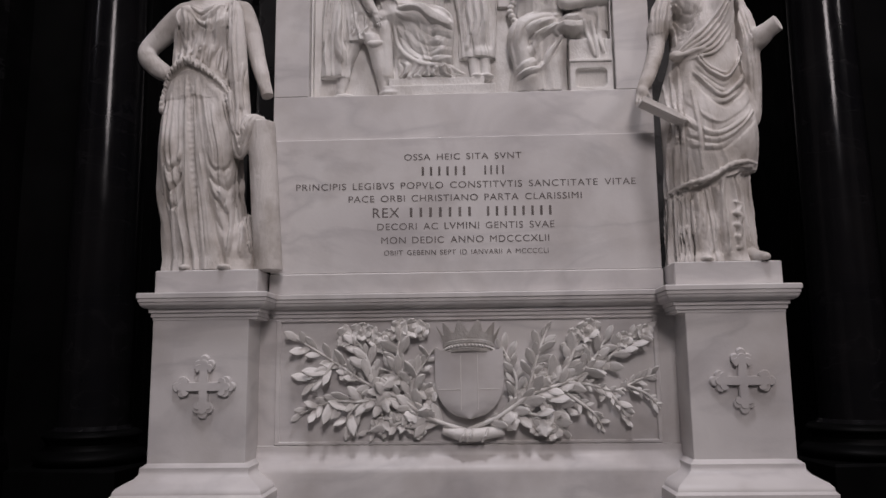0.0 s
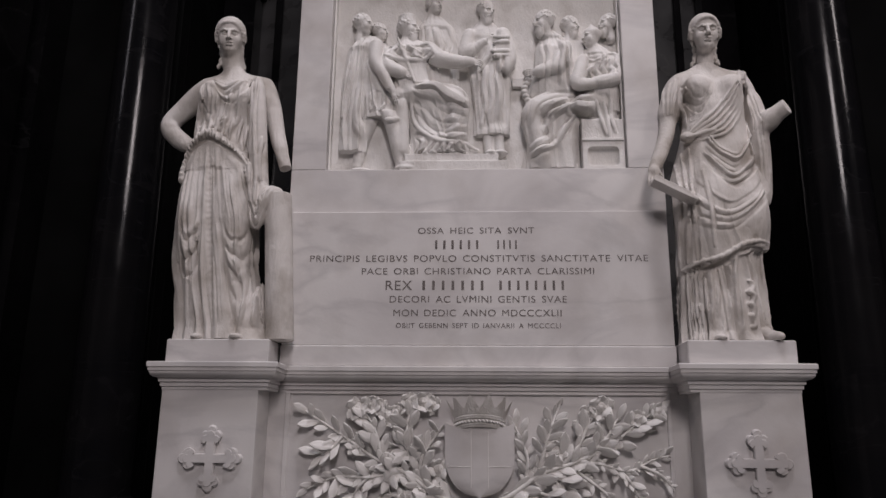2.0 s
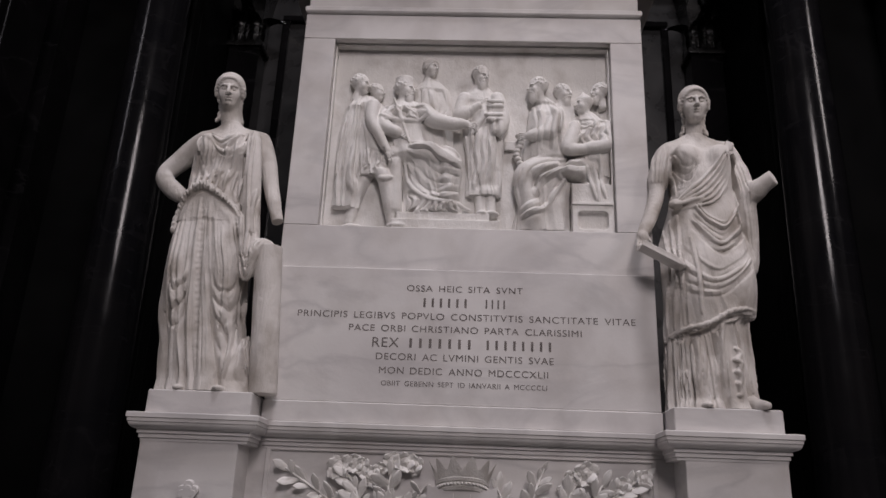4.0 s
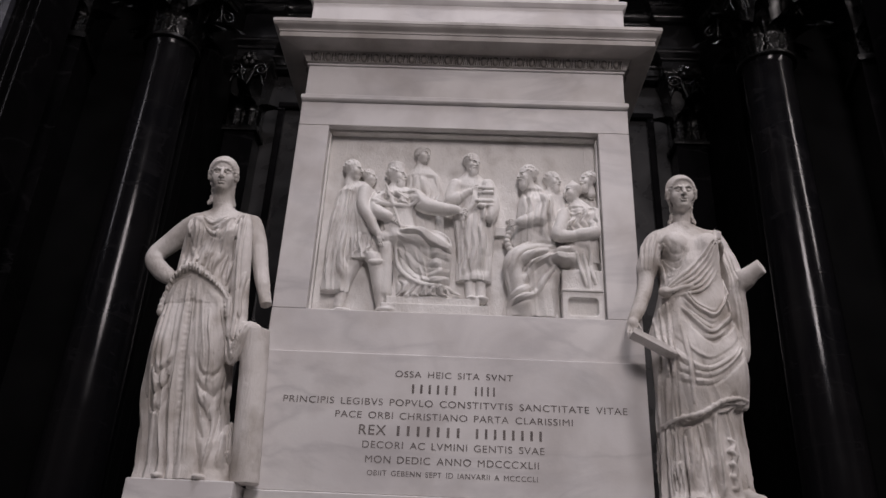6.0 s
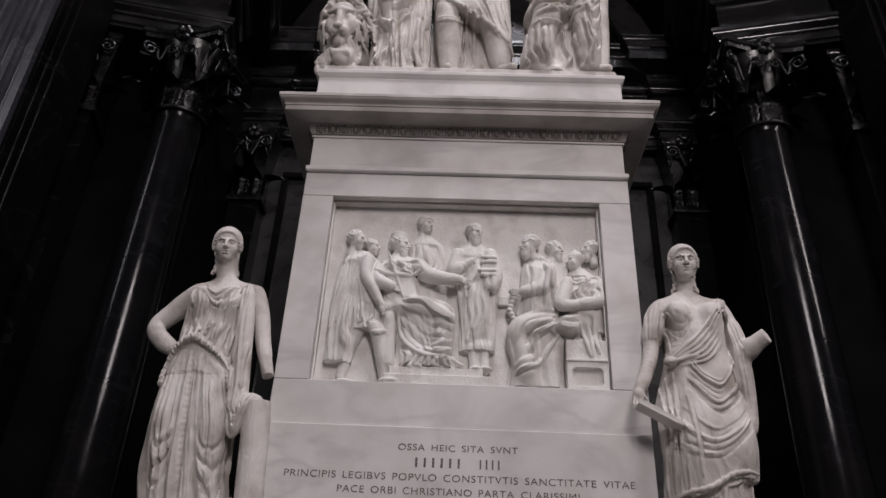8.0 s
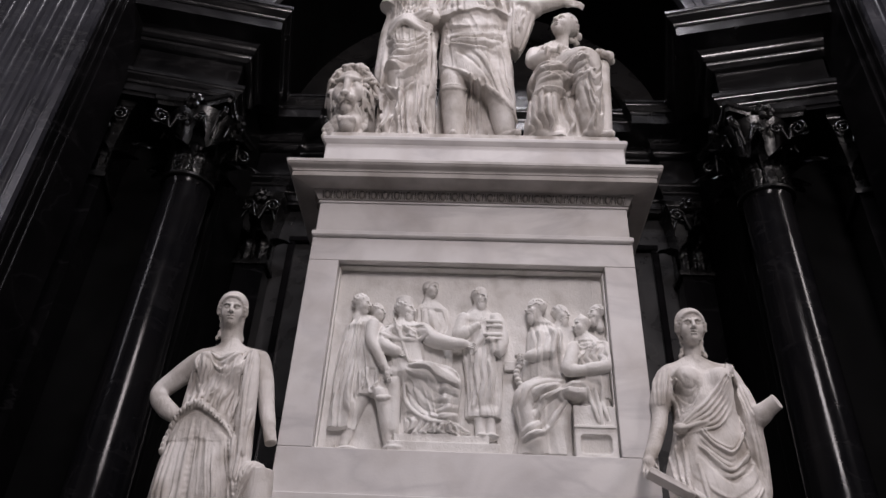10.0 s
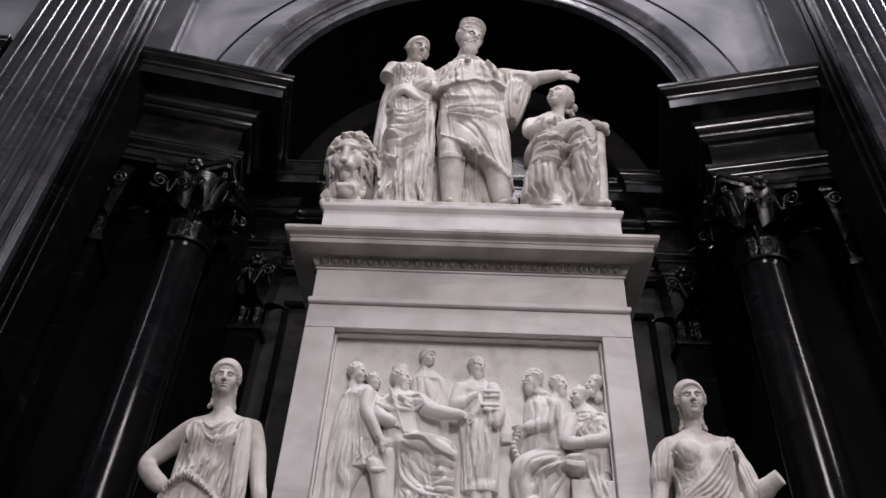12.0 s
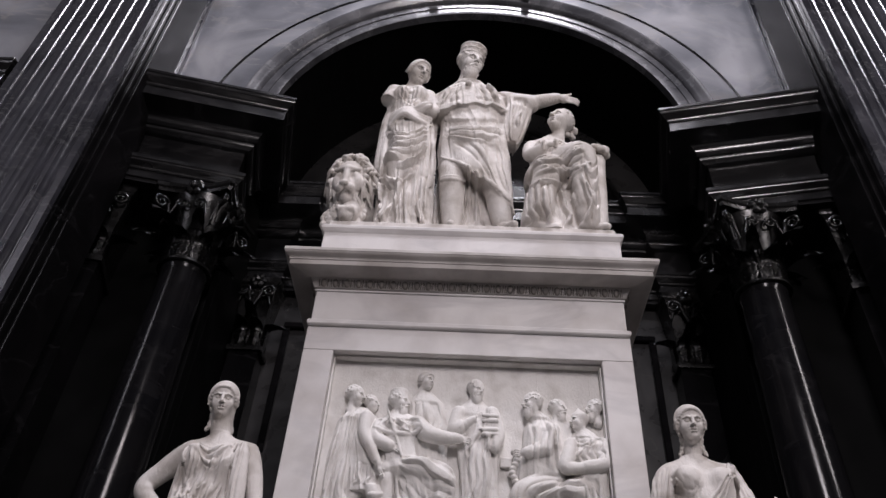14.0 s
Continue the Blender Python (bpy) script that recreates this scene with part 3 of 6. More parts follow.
# relief stage: four blocks round the sunk panel
FX, FZ0, FZ1 = 0.985, 3.34, 4.78
part("lower_block", block(bmesh.new(), -1.21, 1.21, 0.0, BACK, 3.047, FZ0), MARBLE, mon)
for s in (-1, 1):
    x0, x1 = sorted((s * FX, s * 1.21))
    part("side_block", block(bmesh.new(), x0, x1, 0.0, BACK, FZ0 + 0.001, FZ1 - 0.001), MARBLE, mon)
part("upper_block", block(bmesh.new(), -1.21, 1.21, 0.0, BACK, FZ1, 4.985), MARBLE, mon)
part("relief_ground", block(bmesh.new(), -FX, FX, 0.13, 0.5, FZ0, FZ1, 0.002), RELIEF, mon, "sunk marble panel behind the figures")
bm = bmesh.new()
for b in ((-FX, FX, FZ1 - 0.014, FZ1), (-FX, -FX + 0.014, FZ0, FZ1 - 0.014), (FX - 0.014, FX, FZ0, FZ1 - 0.014)):
    block(bm, b[0] + 0.001, b[1] - 0.001, 0.06, 0.13, b[2], b[3] - 0.001, 0.01)
for x in (-0.86, 0.13, 0.52, 0.9):
    block(bm, x - 0.003, x + 0.003, 0.127, 0.132, FZ0, FZ1, 0.001)
part("inner_frame", bm, RELIEF, mon)
part("fillet", stack(bmesh.new(), -1.188, 1.188, 0.0, BACK, [(0.012, 4.985), (0.022, 4.99), (0.03, 5.0), (0.03, 5.03), (0.024, 5.036)]), MARBLE, mon)
part("frieze", stack(bmesh.new(), -1.2, 1.2, 0.015, BACK, [(0, 5.036), (0.0, 5.325), (0.012, 5.33), (0.012, 5.345)]), MARBLE, mon)
UC = [(0.0, 5.345), (0.02, 5.35), (0.045, 5.40), (0.055, 5.415), (0.058, 5.425), (0.20, 5.43), (0.205, 5.435), (0.205, 5.475), (0.212, 5.48)] + curve_profile("cyma", 0.212, 5.485, 0.25, 5.535) + [(0.255, 5.54), (0.255, 5.565), (0.25, 5.572)]
part("upper_cornice", stack(bmesh.new(), -1.2, 1.2, 0.01, BACK, UC), STAINED, mon, "projecting marble cornice", 35)
bm = bmesh.new()
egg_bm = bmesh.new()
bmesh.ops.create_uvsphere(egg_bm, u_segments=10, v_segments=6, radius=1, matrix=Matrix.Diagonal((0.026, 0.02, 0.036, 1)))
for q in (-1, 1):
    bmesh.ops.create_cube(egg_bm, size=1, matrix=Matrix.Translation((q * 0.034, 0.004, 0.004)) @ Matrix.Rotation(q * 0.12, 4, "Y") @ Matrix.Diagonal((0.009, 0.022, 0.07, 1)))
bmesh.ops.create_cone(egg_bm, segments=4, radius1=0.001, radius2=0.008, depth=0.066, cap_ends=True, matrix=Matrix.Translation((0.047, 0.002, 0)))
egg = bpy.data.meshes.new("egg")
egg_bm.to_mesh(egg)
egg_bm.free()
egg.materials.append(DARK_BROWN)
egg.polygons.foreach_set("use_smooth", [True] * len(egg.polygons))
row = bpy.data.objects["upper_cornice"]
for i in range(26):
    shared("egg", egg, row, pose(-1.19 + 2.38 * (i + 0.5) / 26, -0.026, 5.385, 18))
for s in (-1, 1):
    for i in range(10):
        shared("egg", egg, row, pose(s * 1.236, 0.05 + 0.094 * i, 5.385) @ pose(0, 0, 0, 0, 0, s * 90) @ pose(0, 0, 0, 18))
part("top_plinth", stack(bmesh.new(), -1.22, 1.22, -0.05, BACK, [(0, 5.573), (0, 5.90), (0.01, 5.91), (0.028, 5.935), (0.03, 5.96), (0.02, 5.975)]), MARBLE, mon)
part("group_base", stack(bmesh.new(), -1.21, 1.2, -0.04, BACK, [(0, 5.975), (0, 6.04), (-0.008, 6.05)], 0.02), STATUE, mon)


# inscription: lines of (words, left, right, middle height, letter height)
INK_Y = -0.0235


def letters(text, x0, x1, zc, h):
    """A line of capitals, each word an object, stretched between x0 and x1."""
    def flat(body):
        cu = bpy.data.curves.new("words", "FONT")
        cu.body, cu.size, cu.space_character, cu.space_word = body, 1.0, 1.1, 1.3
        tmp = new("words", cu)
        me = bpy.data.meshes.new_from_object(tmp.evaluated_get(bpy.context.evaluated_depsgraph_get()))
        bpy.data.objects.remove(tmp)
        return me, np.array([v.co[:] for v in me.vertices])

    words = text.split()
    made = [flat(w) for w in words]
    widths = [co[:, 0].max() - co[:, 0].min() for _, co in made]
    gap = 0.62
    unit = (x1 - x0) / (sum(widths) + gap * (len(words) - 1))
    x = x0
    for (me, co), w in zip(made, widths):
        lo, hi = co.min(0), co.max(0)
        for v in me.vertices:
            v.co = (x + (v.co.x - lo[0]) * unit, INK_Y, zc - h / 2 + (v.co.y - lo[1]) / (hi[1] - lo[1]) * h)
        x += (w + gap) * unit
        me.materials.append(LETTER)
        ob = new("engraved_word", me)
        ob.parent = slab
        ob["kind"] = "stuff"


def bars(x0, x1, zc, h, n):
    """Plain strokes in place of a name."""
    w = (x1 - x0) / n
    for i in range(n):
        xa = x0 + w * (i + 0.2)
        part("engraved_bar", block(bmesh.new(), xa, xa + w * 0.27, INK_Y, INK_Y + 0.003, zc - h / 2, zc + h / 2, 0.0005), LETTER, slab)


letters("OSSA HEIC SITA SVNT", -0.366, 0.370, 2.917, 0.040)
bars(-0.267, 0.044, 2.825, 0.058, 6)
bars(0.129, 0.278, 2.825, 0.058, 4)
letters("PRINCIPIS LEGIBVS POPVLO CONSTITVTIS SANCTITATE VITAE", -1.049, 1.071, 2.735, 0.042)
letters("PACE ORBI CHRISTIANO PARTA CLARISSIMI", -0.717, 0.735, 2.653, 0.041)
letters("REX", -0.564, -0.398, 2.563, 0.060)
bars(-0.345, 0.080, 2.563, 0.060, 7)
bars(0.136, 0.575, 2.563, 0.060, 8)
letters("DECORI AC LVMINI GENTIS SVAE", -0.536, 0.561, 2.475, 0.042)
letters("MON DEDIC ANNO MDCCCXLII", -0.511, 0.526, 2.389, 0.042)
letters("OBIIT GEBENN SEPT ID IANVARII A MCCCCLI", -0.494, 0.519, 2.310, 0.031)


# ---- sculpture: solid fields that are blended and then skinned ----
class Clay:
    """A field of distances on a grid: shapes are blended into it with soft joins, carved, and skinned as one mesh."""

    def __init__(self, lo, hi, h):
        self.lo, self.h = np.array(lo, float), h
        self.n = np.ceil((np.array(hi, float) - self.lo) / h).astype(int) + 1
        self.d = np.full(self.n, 0.5, np.float32)
        self.ax = [(self.lo[i] + h * np.arange(self.n[i])).astype(np.float32) for i in range(3)]

    def window(self, lo, hi, pad):
        a = np.clip(np.floor((np.array(lo) - pad - self.lo) / self.h).astype(int), 0, self.n)
        b = np.clip(np.ceil((np.array(hi) + pad - self.lo) / self.h).astype(int) + 1, 0, self.n)
        if (b <= a).any():
            return None
        s = tuple(slice(i, j) for i, j in zip(a, b))
        return s, self.ax[0][s[0]][:, None, None], self.ax[1][s[1]][None, :, None], self.ax[2][s[2]][None, None, :]

    def blend(self, s, d, k, cut=False):
        D = self.d[s]
        if cut:
            f = np.clip(0.5 - 0.5 * (D + d) / k, 0, 1)
            self.d[s] = D * (1 - f) - d * f + k * f * (1 - f)
        else:
            f = np.clip(0.5 + 0.5 * (D - d) / k, 0, 1)
            self.d[s] = D * (1 - f) + d * f - k * f * (1 - f)

    def cap(self, a, b, ra, rb=None, k=0.02, cut=False):
        rb = ra if rb is None else rb
        a, b = np.array(a, float), np.array(b, float)
        w = self.window(np.minimum(a, b), np.maximum(a, b), max(ra, rb) + k + self.h * 2)
        if w is None:
            return
        s, X, Y, Z = w
        v = b - a
        L = max(float(v @ v), 1e-9)
        t = np.clip(((X - a[0]) * v[0] + (Y - a[1]) * v[1] + (Z - a[2]) * v[2]) / L, 0, 1)
        d = np.sqrt((X - a[0] - t * v[0]) ** 2 + (Y - a[1] - t * v[1]) ** 2 + (Z - a[2] - t * v[2]) ** 2) - (ra + (rb - ra) * t)
        self.blend(s, d, k, cut)

    def ell(self, c, r, k=0.02, rot=None, cut=False):
        c, r = np.array(c, float), np.array(r if hasattr(r, "__len__") else (r, r, r), float)
        w = self.window(c, c, r.max() + k + self.h * 2)
        if w is None:
            return
        s, X, Y, Z = w
        x, y, z = X - c[0], Y - c[1], Z - c[2]
        if rot is not None:
            x, y, z = (rot[0][i] * x + rot[1][i] * y + rot[2][i] * z for i in range(3))
        q = np.sqrt((x / r[0]) ** 2 + (y / r[1]) ** 2 + (z / r[2]) ** 2)
        g = np.sqrt((x / r[0] ** 2) ** 2 + (y / r[1] ** 2) ** 2 + (z / r[2] ** 2) ** 2) + 1e-6
        self.blend(s, q * (q - 1) / g, k, cut)

    def slab(self, c, half, k=0.01, rot=None, round_=0.004, cut=False):
        c, r = np.array(c, float), np.array(half, float)
        w = self.window(c, c, np.linalg.norm(r) + k)
        if w is None:
            return
        s, X, Y, Z = w
        x, y, z = X - c[0], Y - c[1], Z - c[2]
        if rot is not None:
            x, y, z = (rot[0][i] * x + rot[1][i] * y + rot[2][i] * z for i in range(3))
        q = [np.abs(v) - e + round_ for v, e in zip((x, y, z), r)]
        out = np.sqrt(sum(np.maximum(v, 0) ** 2 for v in np.broadcast_arrays(*q)))
        d = out + np.minimum(np.maximum(np.maximum(q[0], q[1]), q[2]), 0) - round_
        self.blend(s, d, k, cut)

    def drum(self, a, b, ra, rb, k=0.01):
        """A cylinder or cone with flat ends."""
        a, b = np.array(a, float), np.array(b, float)
        w = self.window(np.minimum(a, b), np.maximum(a, b), max(ra, rb) + k + 0.01)
        s, X, Y, Z = w
        v = b - a
        L = np.linalg.norm(v)
        v = v / L
        t = (X - a[0]) * v[0] + (Y - a[1]) * v[1] + (Z - a[2]) * v[2]
        rad = np.sqrt(np.maximum((X - a[0] - t * v[0]) ** 2 + (Y - a[1] - t * v[1]) ** 2 + (Z - a[2] - t * v[2]) ** 2, 0))
        f = np.clip(t / L, 0, 1)
        self.blend(s, np.maximum(rad - (ra + (rb - ra) * f), np.maximum(-t, t - L)), k)

    def loft(self, sections, k=0.03, folds=None, clip=None, seed=0):
        """A draped body through sections (z, cx, cy, rx, ry); folds (count, depth low, depth high, lean); clip (a, b): nothing under z = a + b x."""
        sec = np.array(sections, float)
        z0, z1 = sec[0, 0], sec[-1, 0]
        pad = 0.08
        lo = ((sec[:, 1] - sec[:, 3]).min() - pad, (sec[:, 2] - sec[:, 4]).min() - pad, z0)
        hi = ((sec[:, 1] + sec[:, 3]).max() + pad, (sec[:, 2] + sec[:, 4]).max() + pad, z1)
        s, X, Y, Z = self.window(lo, hi, 0.03)
        zz = Z.ravel()
        cx, cy, rx, ry = (np.interp(zz, sec[:, 0], sec[:, i]).astype(np.float32)[None, None, :] for i in (1, 2, 3, 4))
        x, y = (X - cx) / rx, (Y - cy) / ry
        q = np.sqrt(x * x + y * y)
        r = np.minimum(rx, ry)
        d = (q - 1) * (r + 0.35 * (np.maximum(rx, ry) - r))
        if folds:
            n, a0, a1, lean = folds
            th = np.arctan2(x, -y)
            f = (Z - z0) / (z1 - z0)
            th = th + 0.22 * np.sin(3 * th + seed) + 0.10 * np.sin(8 * th + 2.1 * seed + 3 * Z) + lean * f
            rid = np.abs(np.cos(n * 0.5 * th + 0.6 * np.sin(4 * Z + seed)))
            rid2 = np.abs(np.cos(n * 0.27 * th + 1.3 + seed))
            rid3 = np.abs(np.cos(n * 0.8 * th + 1.1 * np.sin(5 * Z + 2 * th + seed)))
            amp = a0 + (a1 - a0) * f
            d = d - amp * (rid * 0.8 + rid2 * 0.6 - 0.85) - np.minimum(np.maximum(amp, 0.3 * a0), 0.014) * 0.7 * ((1 - rid3) ** 1.5 - 0.25)
        d = np.maximum(d, np.maximum(z0 - Z, Z - z1))
        if clip:
            d = np.maximum(d, (clip[0] + clip[1] * X - Z + 0.012 * np.sin(X * 34 + seed)) * 0.9)
        self.blend(s, d, k)

    def front(self, x, z):
        i = np.clip(np.rint((np.array(x) - self.lo[0]) / self.h).astype(int), 0, self.n[0] - 1)
        j = np.clip(np.rint((np.array(z) - self.lo[2]) / self.h).astype(int), 0, self.n[2] - 1)
        col = self.d[i, :, j] < 0
        hit = col.any(1)
        a = np.maximum(col.argmax(1), 1)
        d0, d1 = self.d[i, a - 1, j], self.d[i, a, j]
        y = self.ax[1][a - 1] + self.h * np.clip(d0 / np.where(np.abs(d0 - d1) < 1e-6, 1, d0 - d1), 0, 1).astype(float)
        if hit.any() and not hit.all():
            t = np.arange(len(y))
            y[~hit] = np.interp(t[~hit], t[hit], y[hit])
        return y if hit.any() else None

    def stroke(self, pts, r, k=0.012, sink=0.3, cut=False, taper=True, bead=0.0):
        """A ridge (or a cut) drawn on the front of the work along points (x, z), following its surface."""
        p = glide(np.array(pts, float), 9)
        r, k = (r * 0.9, max(k * 0.6, r * 0.5)) if cut else (r * 0.95, k * 0.5 if bead else max(k * 0.5, r * 0.9))
        y = self.front(p[:, 0], p[:, 1])
        if y is None:
            return
        if len(y) > 6:
            y = np.convolve(np.pad(y, 4, mode="edge"), np.ones(9) / 9, "valid")
        n = len(p)
        t = np.linspace(0, 1, n)
        rr = r * (0.35 + 0.65 * np.sin(np.pi * np.clip(t, 0.03, 0.97)) ** 0.6) if taper else np.full(n, r)
        if bead:
            rr = rr * (1 + bead * np.sin(np.arange(n) * 1.9))
        for i in range(n - 1):
            off = -0.15 if cut else sink - 0.55
            self.cap((p[i, 0], y[i] + off * r, p[i, 1]), (p[i + 1, 0], y[i + 1] + off * r, p[i + 1, 1]), rr[i], rr[i + 1], k, cut)

    def swag(self, a, b, sag, r, count=1, step=(0, -0.05), grow=1.15, k=0.012):
        """Hanging folds between two points, one under the other."""
        def line(i):
            A, B = np.array(a) + np.array(step) * i, np.array(b) + np.array(step) * i
            return np.array([A * (1 - t) + B * t - np.array((0, 4 * sag * grow ** i * t * (1 - t))) for t in (0, 0.2, 0.4, 0.6, 0.8, 1)])
        A, B = line(-0.4), line(count - 0.3)
        gap = np.linalg.norm(B - A, axis=1).mean() / count
        self.drape(A, B, count + 1, min(0.5, 0.9 * r / gap), seed=count)

    def pleats(self, tops, bottoms, r, k=0.012):
        """Long falling folds: from each top (x, z) to the bottom of the same number, with a cut beside each."""
        for i, (a, b) in enumerate(zip(tops, bottoms)):
            a, b = np.array(a, float), np.array(b, float)
            m = (a + b) / 2 + np.array((0.012 * math.sin(i * 2.3), 0))
            self.stroke([a, a * 0.6 + m * 0.4, m, b * 0.6 + m * 0.4, b], r, k)
            g = np.array((r * 1.5, 0))
            self.stroke([a * 0.93 + b * 0.07 + g, m + g, b + g], r * 0.85, 0.006, cut=True)

    def drape(self, first, last, n, swell=0.44, k=0.006, seed=0, sharp=1.0):
        """A field of folds between two lines of the same number of (x, z) points: round ridges, narrow valleys, some dying out on the way."""
        rnd = random.Random(seed * 7 + n)
        A, B = glide(np.array(first, float), 12), glide(np.array(last, float), 12)
        gap = np.linalg.norm(B - A, axis=1).mean() / max(1, n - 1)
        span = max(np.linalg.norm(B - A, axis=1).max(), 0.02)
        run = max(np.linalg.norm(np.diff(A, axis=0), axis=1).sum(), np.linalg.norm(np.diff(B, axis=0), axis=1).sum())
        f = np.linspace(0, 1, int(span / self.h * 1.7) + 3)[:, None]
        t = np.linspace(0, 1, int(run / self.h * 1.7) + 3)[None, :]
        q = t.ravel() * (len(A) - 1)
        a, b = ([np.interp(q, np.arange(len(L)), L[:, c]) for c in (0, 1)] for L in (A, B))
        X, Z = (a[c][None, :] * (1 - f) + b[c][None, :] * f for c in (0, 1))
        u = f * (n - 1)
        for w in (1.3, 2.9, 5.1):
            u = u + 0.55 / w * np.sin(w * math.pi * t + rnd.uniform(0, 6) + 3 * f * rnd.uniform(0.5, 1.5)) * (0.4 + 0.6 * t)
        cell = np.clip(np.rint(u).astype(int) + 2, 0, n + 4)
        high = np.array([rnd.uniform(0.2, 1.0) for _ in range(n + 5)])
        lo = np.array([rnd.uniform(-0.2, 0.1) if rnd.random() < 0.6 else rnd.uniform(0.0, 0.5) for _ in range(n + 5)])
        hi = np.array([rnd.uniform(0.95, 1.3) if rnd.random() < 0.65 else rnd.uniform(0.5, 0.9) for _ in range(n + 5)])
        env = np.clip((t - lo[cell]) / 0.22, 0, 1) * np.clip((hi[cell] - t) / 0.22, 0, 1)
        ridge = np.abs(np.cos(math.pi * u))
        fine = np.abs(np.cos(math.pi * (1.9 * u + 0.7 * np.sin(4 * t + seed)) + 0.8))
        H = gap * swell * (2.8 if self.h > 0.0055 else 2.2) * sharp * (high[cell] * env * (ridge ** 0.65) * (0.88 + 0.18 * fine) - 0.36)
        fade = np.clip(np.minimum(f, 1 - f) * (n - 1) / 0.6, 0, 1) * np.clip(np.minimum(t, 1 - t) / 0.1, 0, 1)
        H = H * fade * fade * (3 - 2 * fade)
        ix = np.rint((X - self.lo[0]) / self.h).astype(int)
        iz = np.rint((Z - self.lo[2]) / self.h).astype(int)
        ok = (ix >= 0) & (ix < self.n[0]) & (iz >= 0) & (iz < self.n[2])
        M = np.zeros((self.n[0], self.n[2]), np.float32)
        M[ix[ok], iz[ok]] = (H + np.zeros_like(X))[ok]
        i0, i1, j0, j1 = ix[ok].min(), ix[ok].max() + 1, iz[ok].min(), iz[ok].max() + 1
        P = np.pad(M[i0:i1, j0:j1], 1)
        P = (P[:-2, 1:-1] + P[2:, 1:-1] + P[1:-1, :-2] + P[1:-1, 2:] + 8 * P[1:-1, 1:-1]) / 12
        self.d[i0:i1, :, j0:j1] -= P[:, None, :]

    def skin(self, name, mat):
        d = self.d
        for i in range(3):
            for e in (0, -1):
                ix = [slice(None)] * 3
                ix[i] = e
                d[tuple(ix)] = np.maximum(d[tuple(ix)], 0.004)
        s = d < 0
        n = np.array(d.shape) - 1
        corners = [(i, j, k) for i in (0, 1) for j in (0, 1) for k in (0, 1)]
        view = {c: tuple(slice(c[i], c[i] + n[i]) for i in range(3)) for c in corners}
        cnt = np.zeros(n, np.int8)
        for c in corners:
            cnt += s[view[c]]
        mask = (cnt > 0) & (cnt < 8)
        cells = np.argwhere(mask)
        idx = np.full(n, -1, np.int32)
        idx[mask] = np.arange(len(cells))
        val = {c: d[view[c]][mask] for c in corners}
        pos, num = np.zeros((len(cells), 3), np.float32), np.zeros(len(cells), np.float32)
        for c in corners:
            for i in range(3):
                if c[i] == 0:
                    e = list(c)
                    e[i] = 1
                    va, vb = val[c], val[tuple(e)]
                    x = (va < 0) != (vb < 0)
                    t = np.where(x, va / np.where(x, va - vb, 1), 0)
                    p = np.tile(np.array(c, np.float32), (len(cells), 1))
                    p[:, i] += t
                    pos += p * x[:, None]
                    num += x
        verts = self.lo + self.h * (cells + pos / num[:, None])
        quads = []
        for i in range(3):
            j, k = (i + 1) % 3, (i + 2) % 3
            a, b = [slice(None)] * 3, [slice(None)] * 3
            a[i], b[i] = slice(0, -1), slice(1, None)
            for q in (a, b):
                q[j], q[k] = slice(1, -1), slice(1, -1)
            sa, sb = s[tuple(a)], s[tuple(b)]
            e = np.argwhere(sa != sb)
            o = np.zeros(3, int)
            o[j] = o[k] = 1
            e = e + o
            cs = []
            for dj, dk in ((1, 1), (0, 1), (0, 0), (1, 0)):
                g = e.copy()
                g[:, j] -= dj
                g[:, k] -= dk
                cs.append(idx[g[:, 0], g[:, 1], g[:, 2]])
            f = np.stack(cs, 1)
            flip = ~s[e[:, 0], e[:, 1], e[:, 2]]
            f[flip] = f[flip][:, ::-1]
            quads.append(f)
        faces = np.concatenate(quads)
        me = bpy.data.meshes.new(name)
        me.vertices.add(len(verts))
        me.vertices.foreach_set("co", verts.astype(np.float32).ravel())
        me.loops.add(len(faces) * 4)
        me.loops.foreach_set("vertex_index", faces.astype(np.int32).ravel())
        me.polygons.add(len(faces))
        me.polygons.foreach_set("loop_start", np.arange(0, len(faces) * 4, 4, dtype=np.int32))
        me.update(calc_edges=True)
        me.polygons.foreach_set("use_smooth", np.ones(len(faces), bool))
        me.materials.append(mat)
        return new(name, me)


def glide(p, n):
    """A smooth line through points, n steps to each."""
    if len(p) < 3:
        p = np.array([p[0], (p[0] + p[-1]) / 2, p[-1]])
    q = np.vstack([2 * p[0] - p[1], p, 2 * p[-1] - p[-2]])
    out = []
    for i in range(1, len(q) - 2):
        for t in np.linspace(0, 1, n, endpoint=False):
            out.append(0.5 * (2 * q[i] + (q[i + 1] - q[i - 1]) * t + (2 * q[i - 1] - 5 * q[i] + 4 * q[i + 1] - q[i + 2]) * t * t + (3 * q[i] - q[i - 1] - 3 * q[i + 1] + q[i + 2]) * t ** 3))
    out.append(p[-1])
    return np.array(out)


def limb(c, pts, k=0.02):
    """A limb through (x, y, z, radius) points."""
    q = glide(np.array(pts, float), 5)
    for a, b in zip(q, q[1:]):
        c.cap(a[:3], b[:3], a[3], b[3], k)


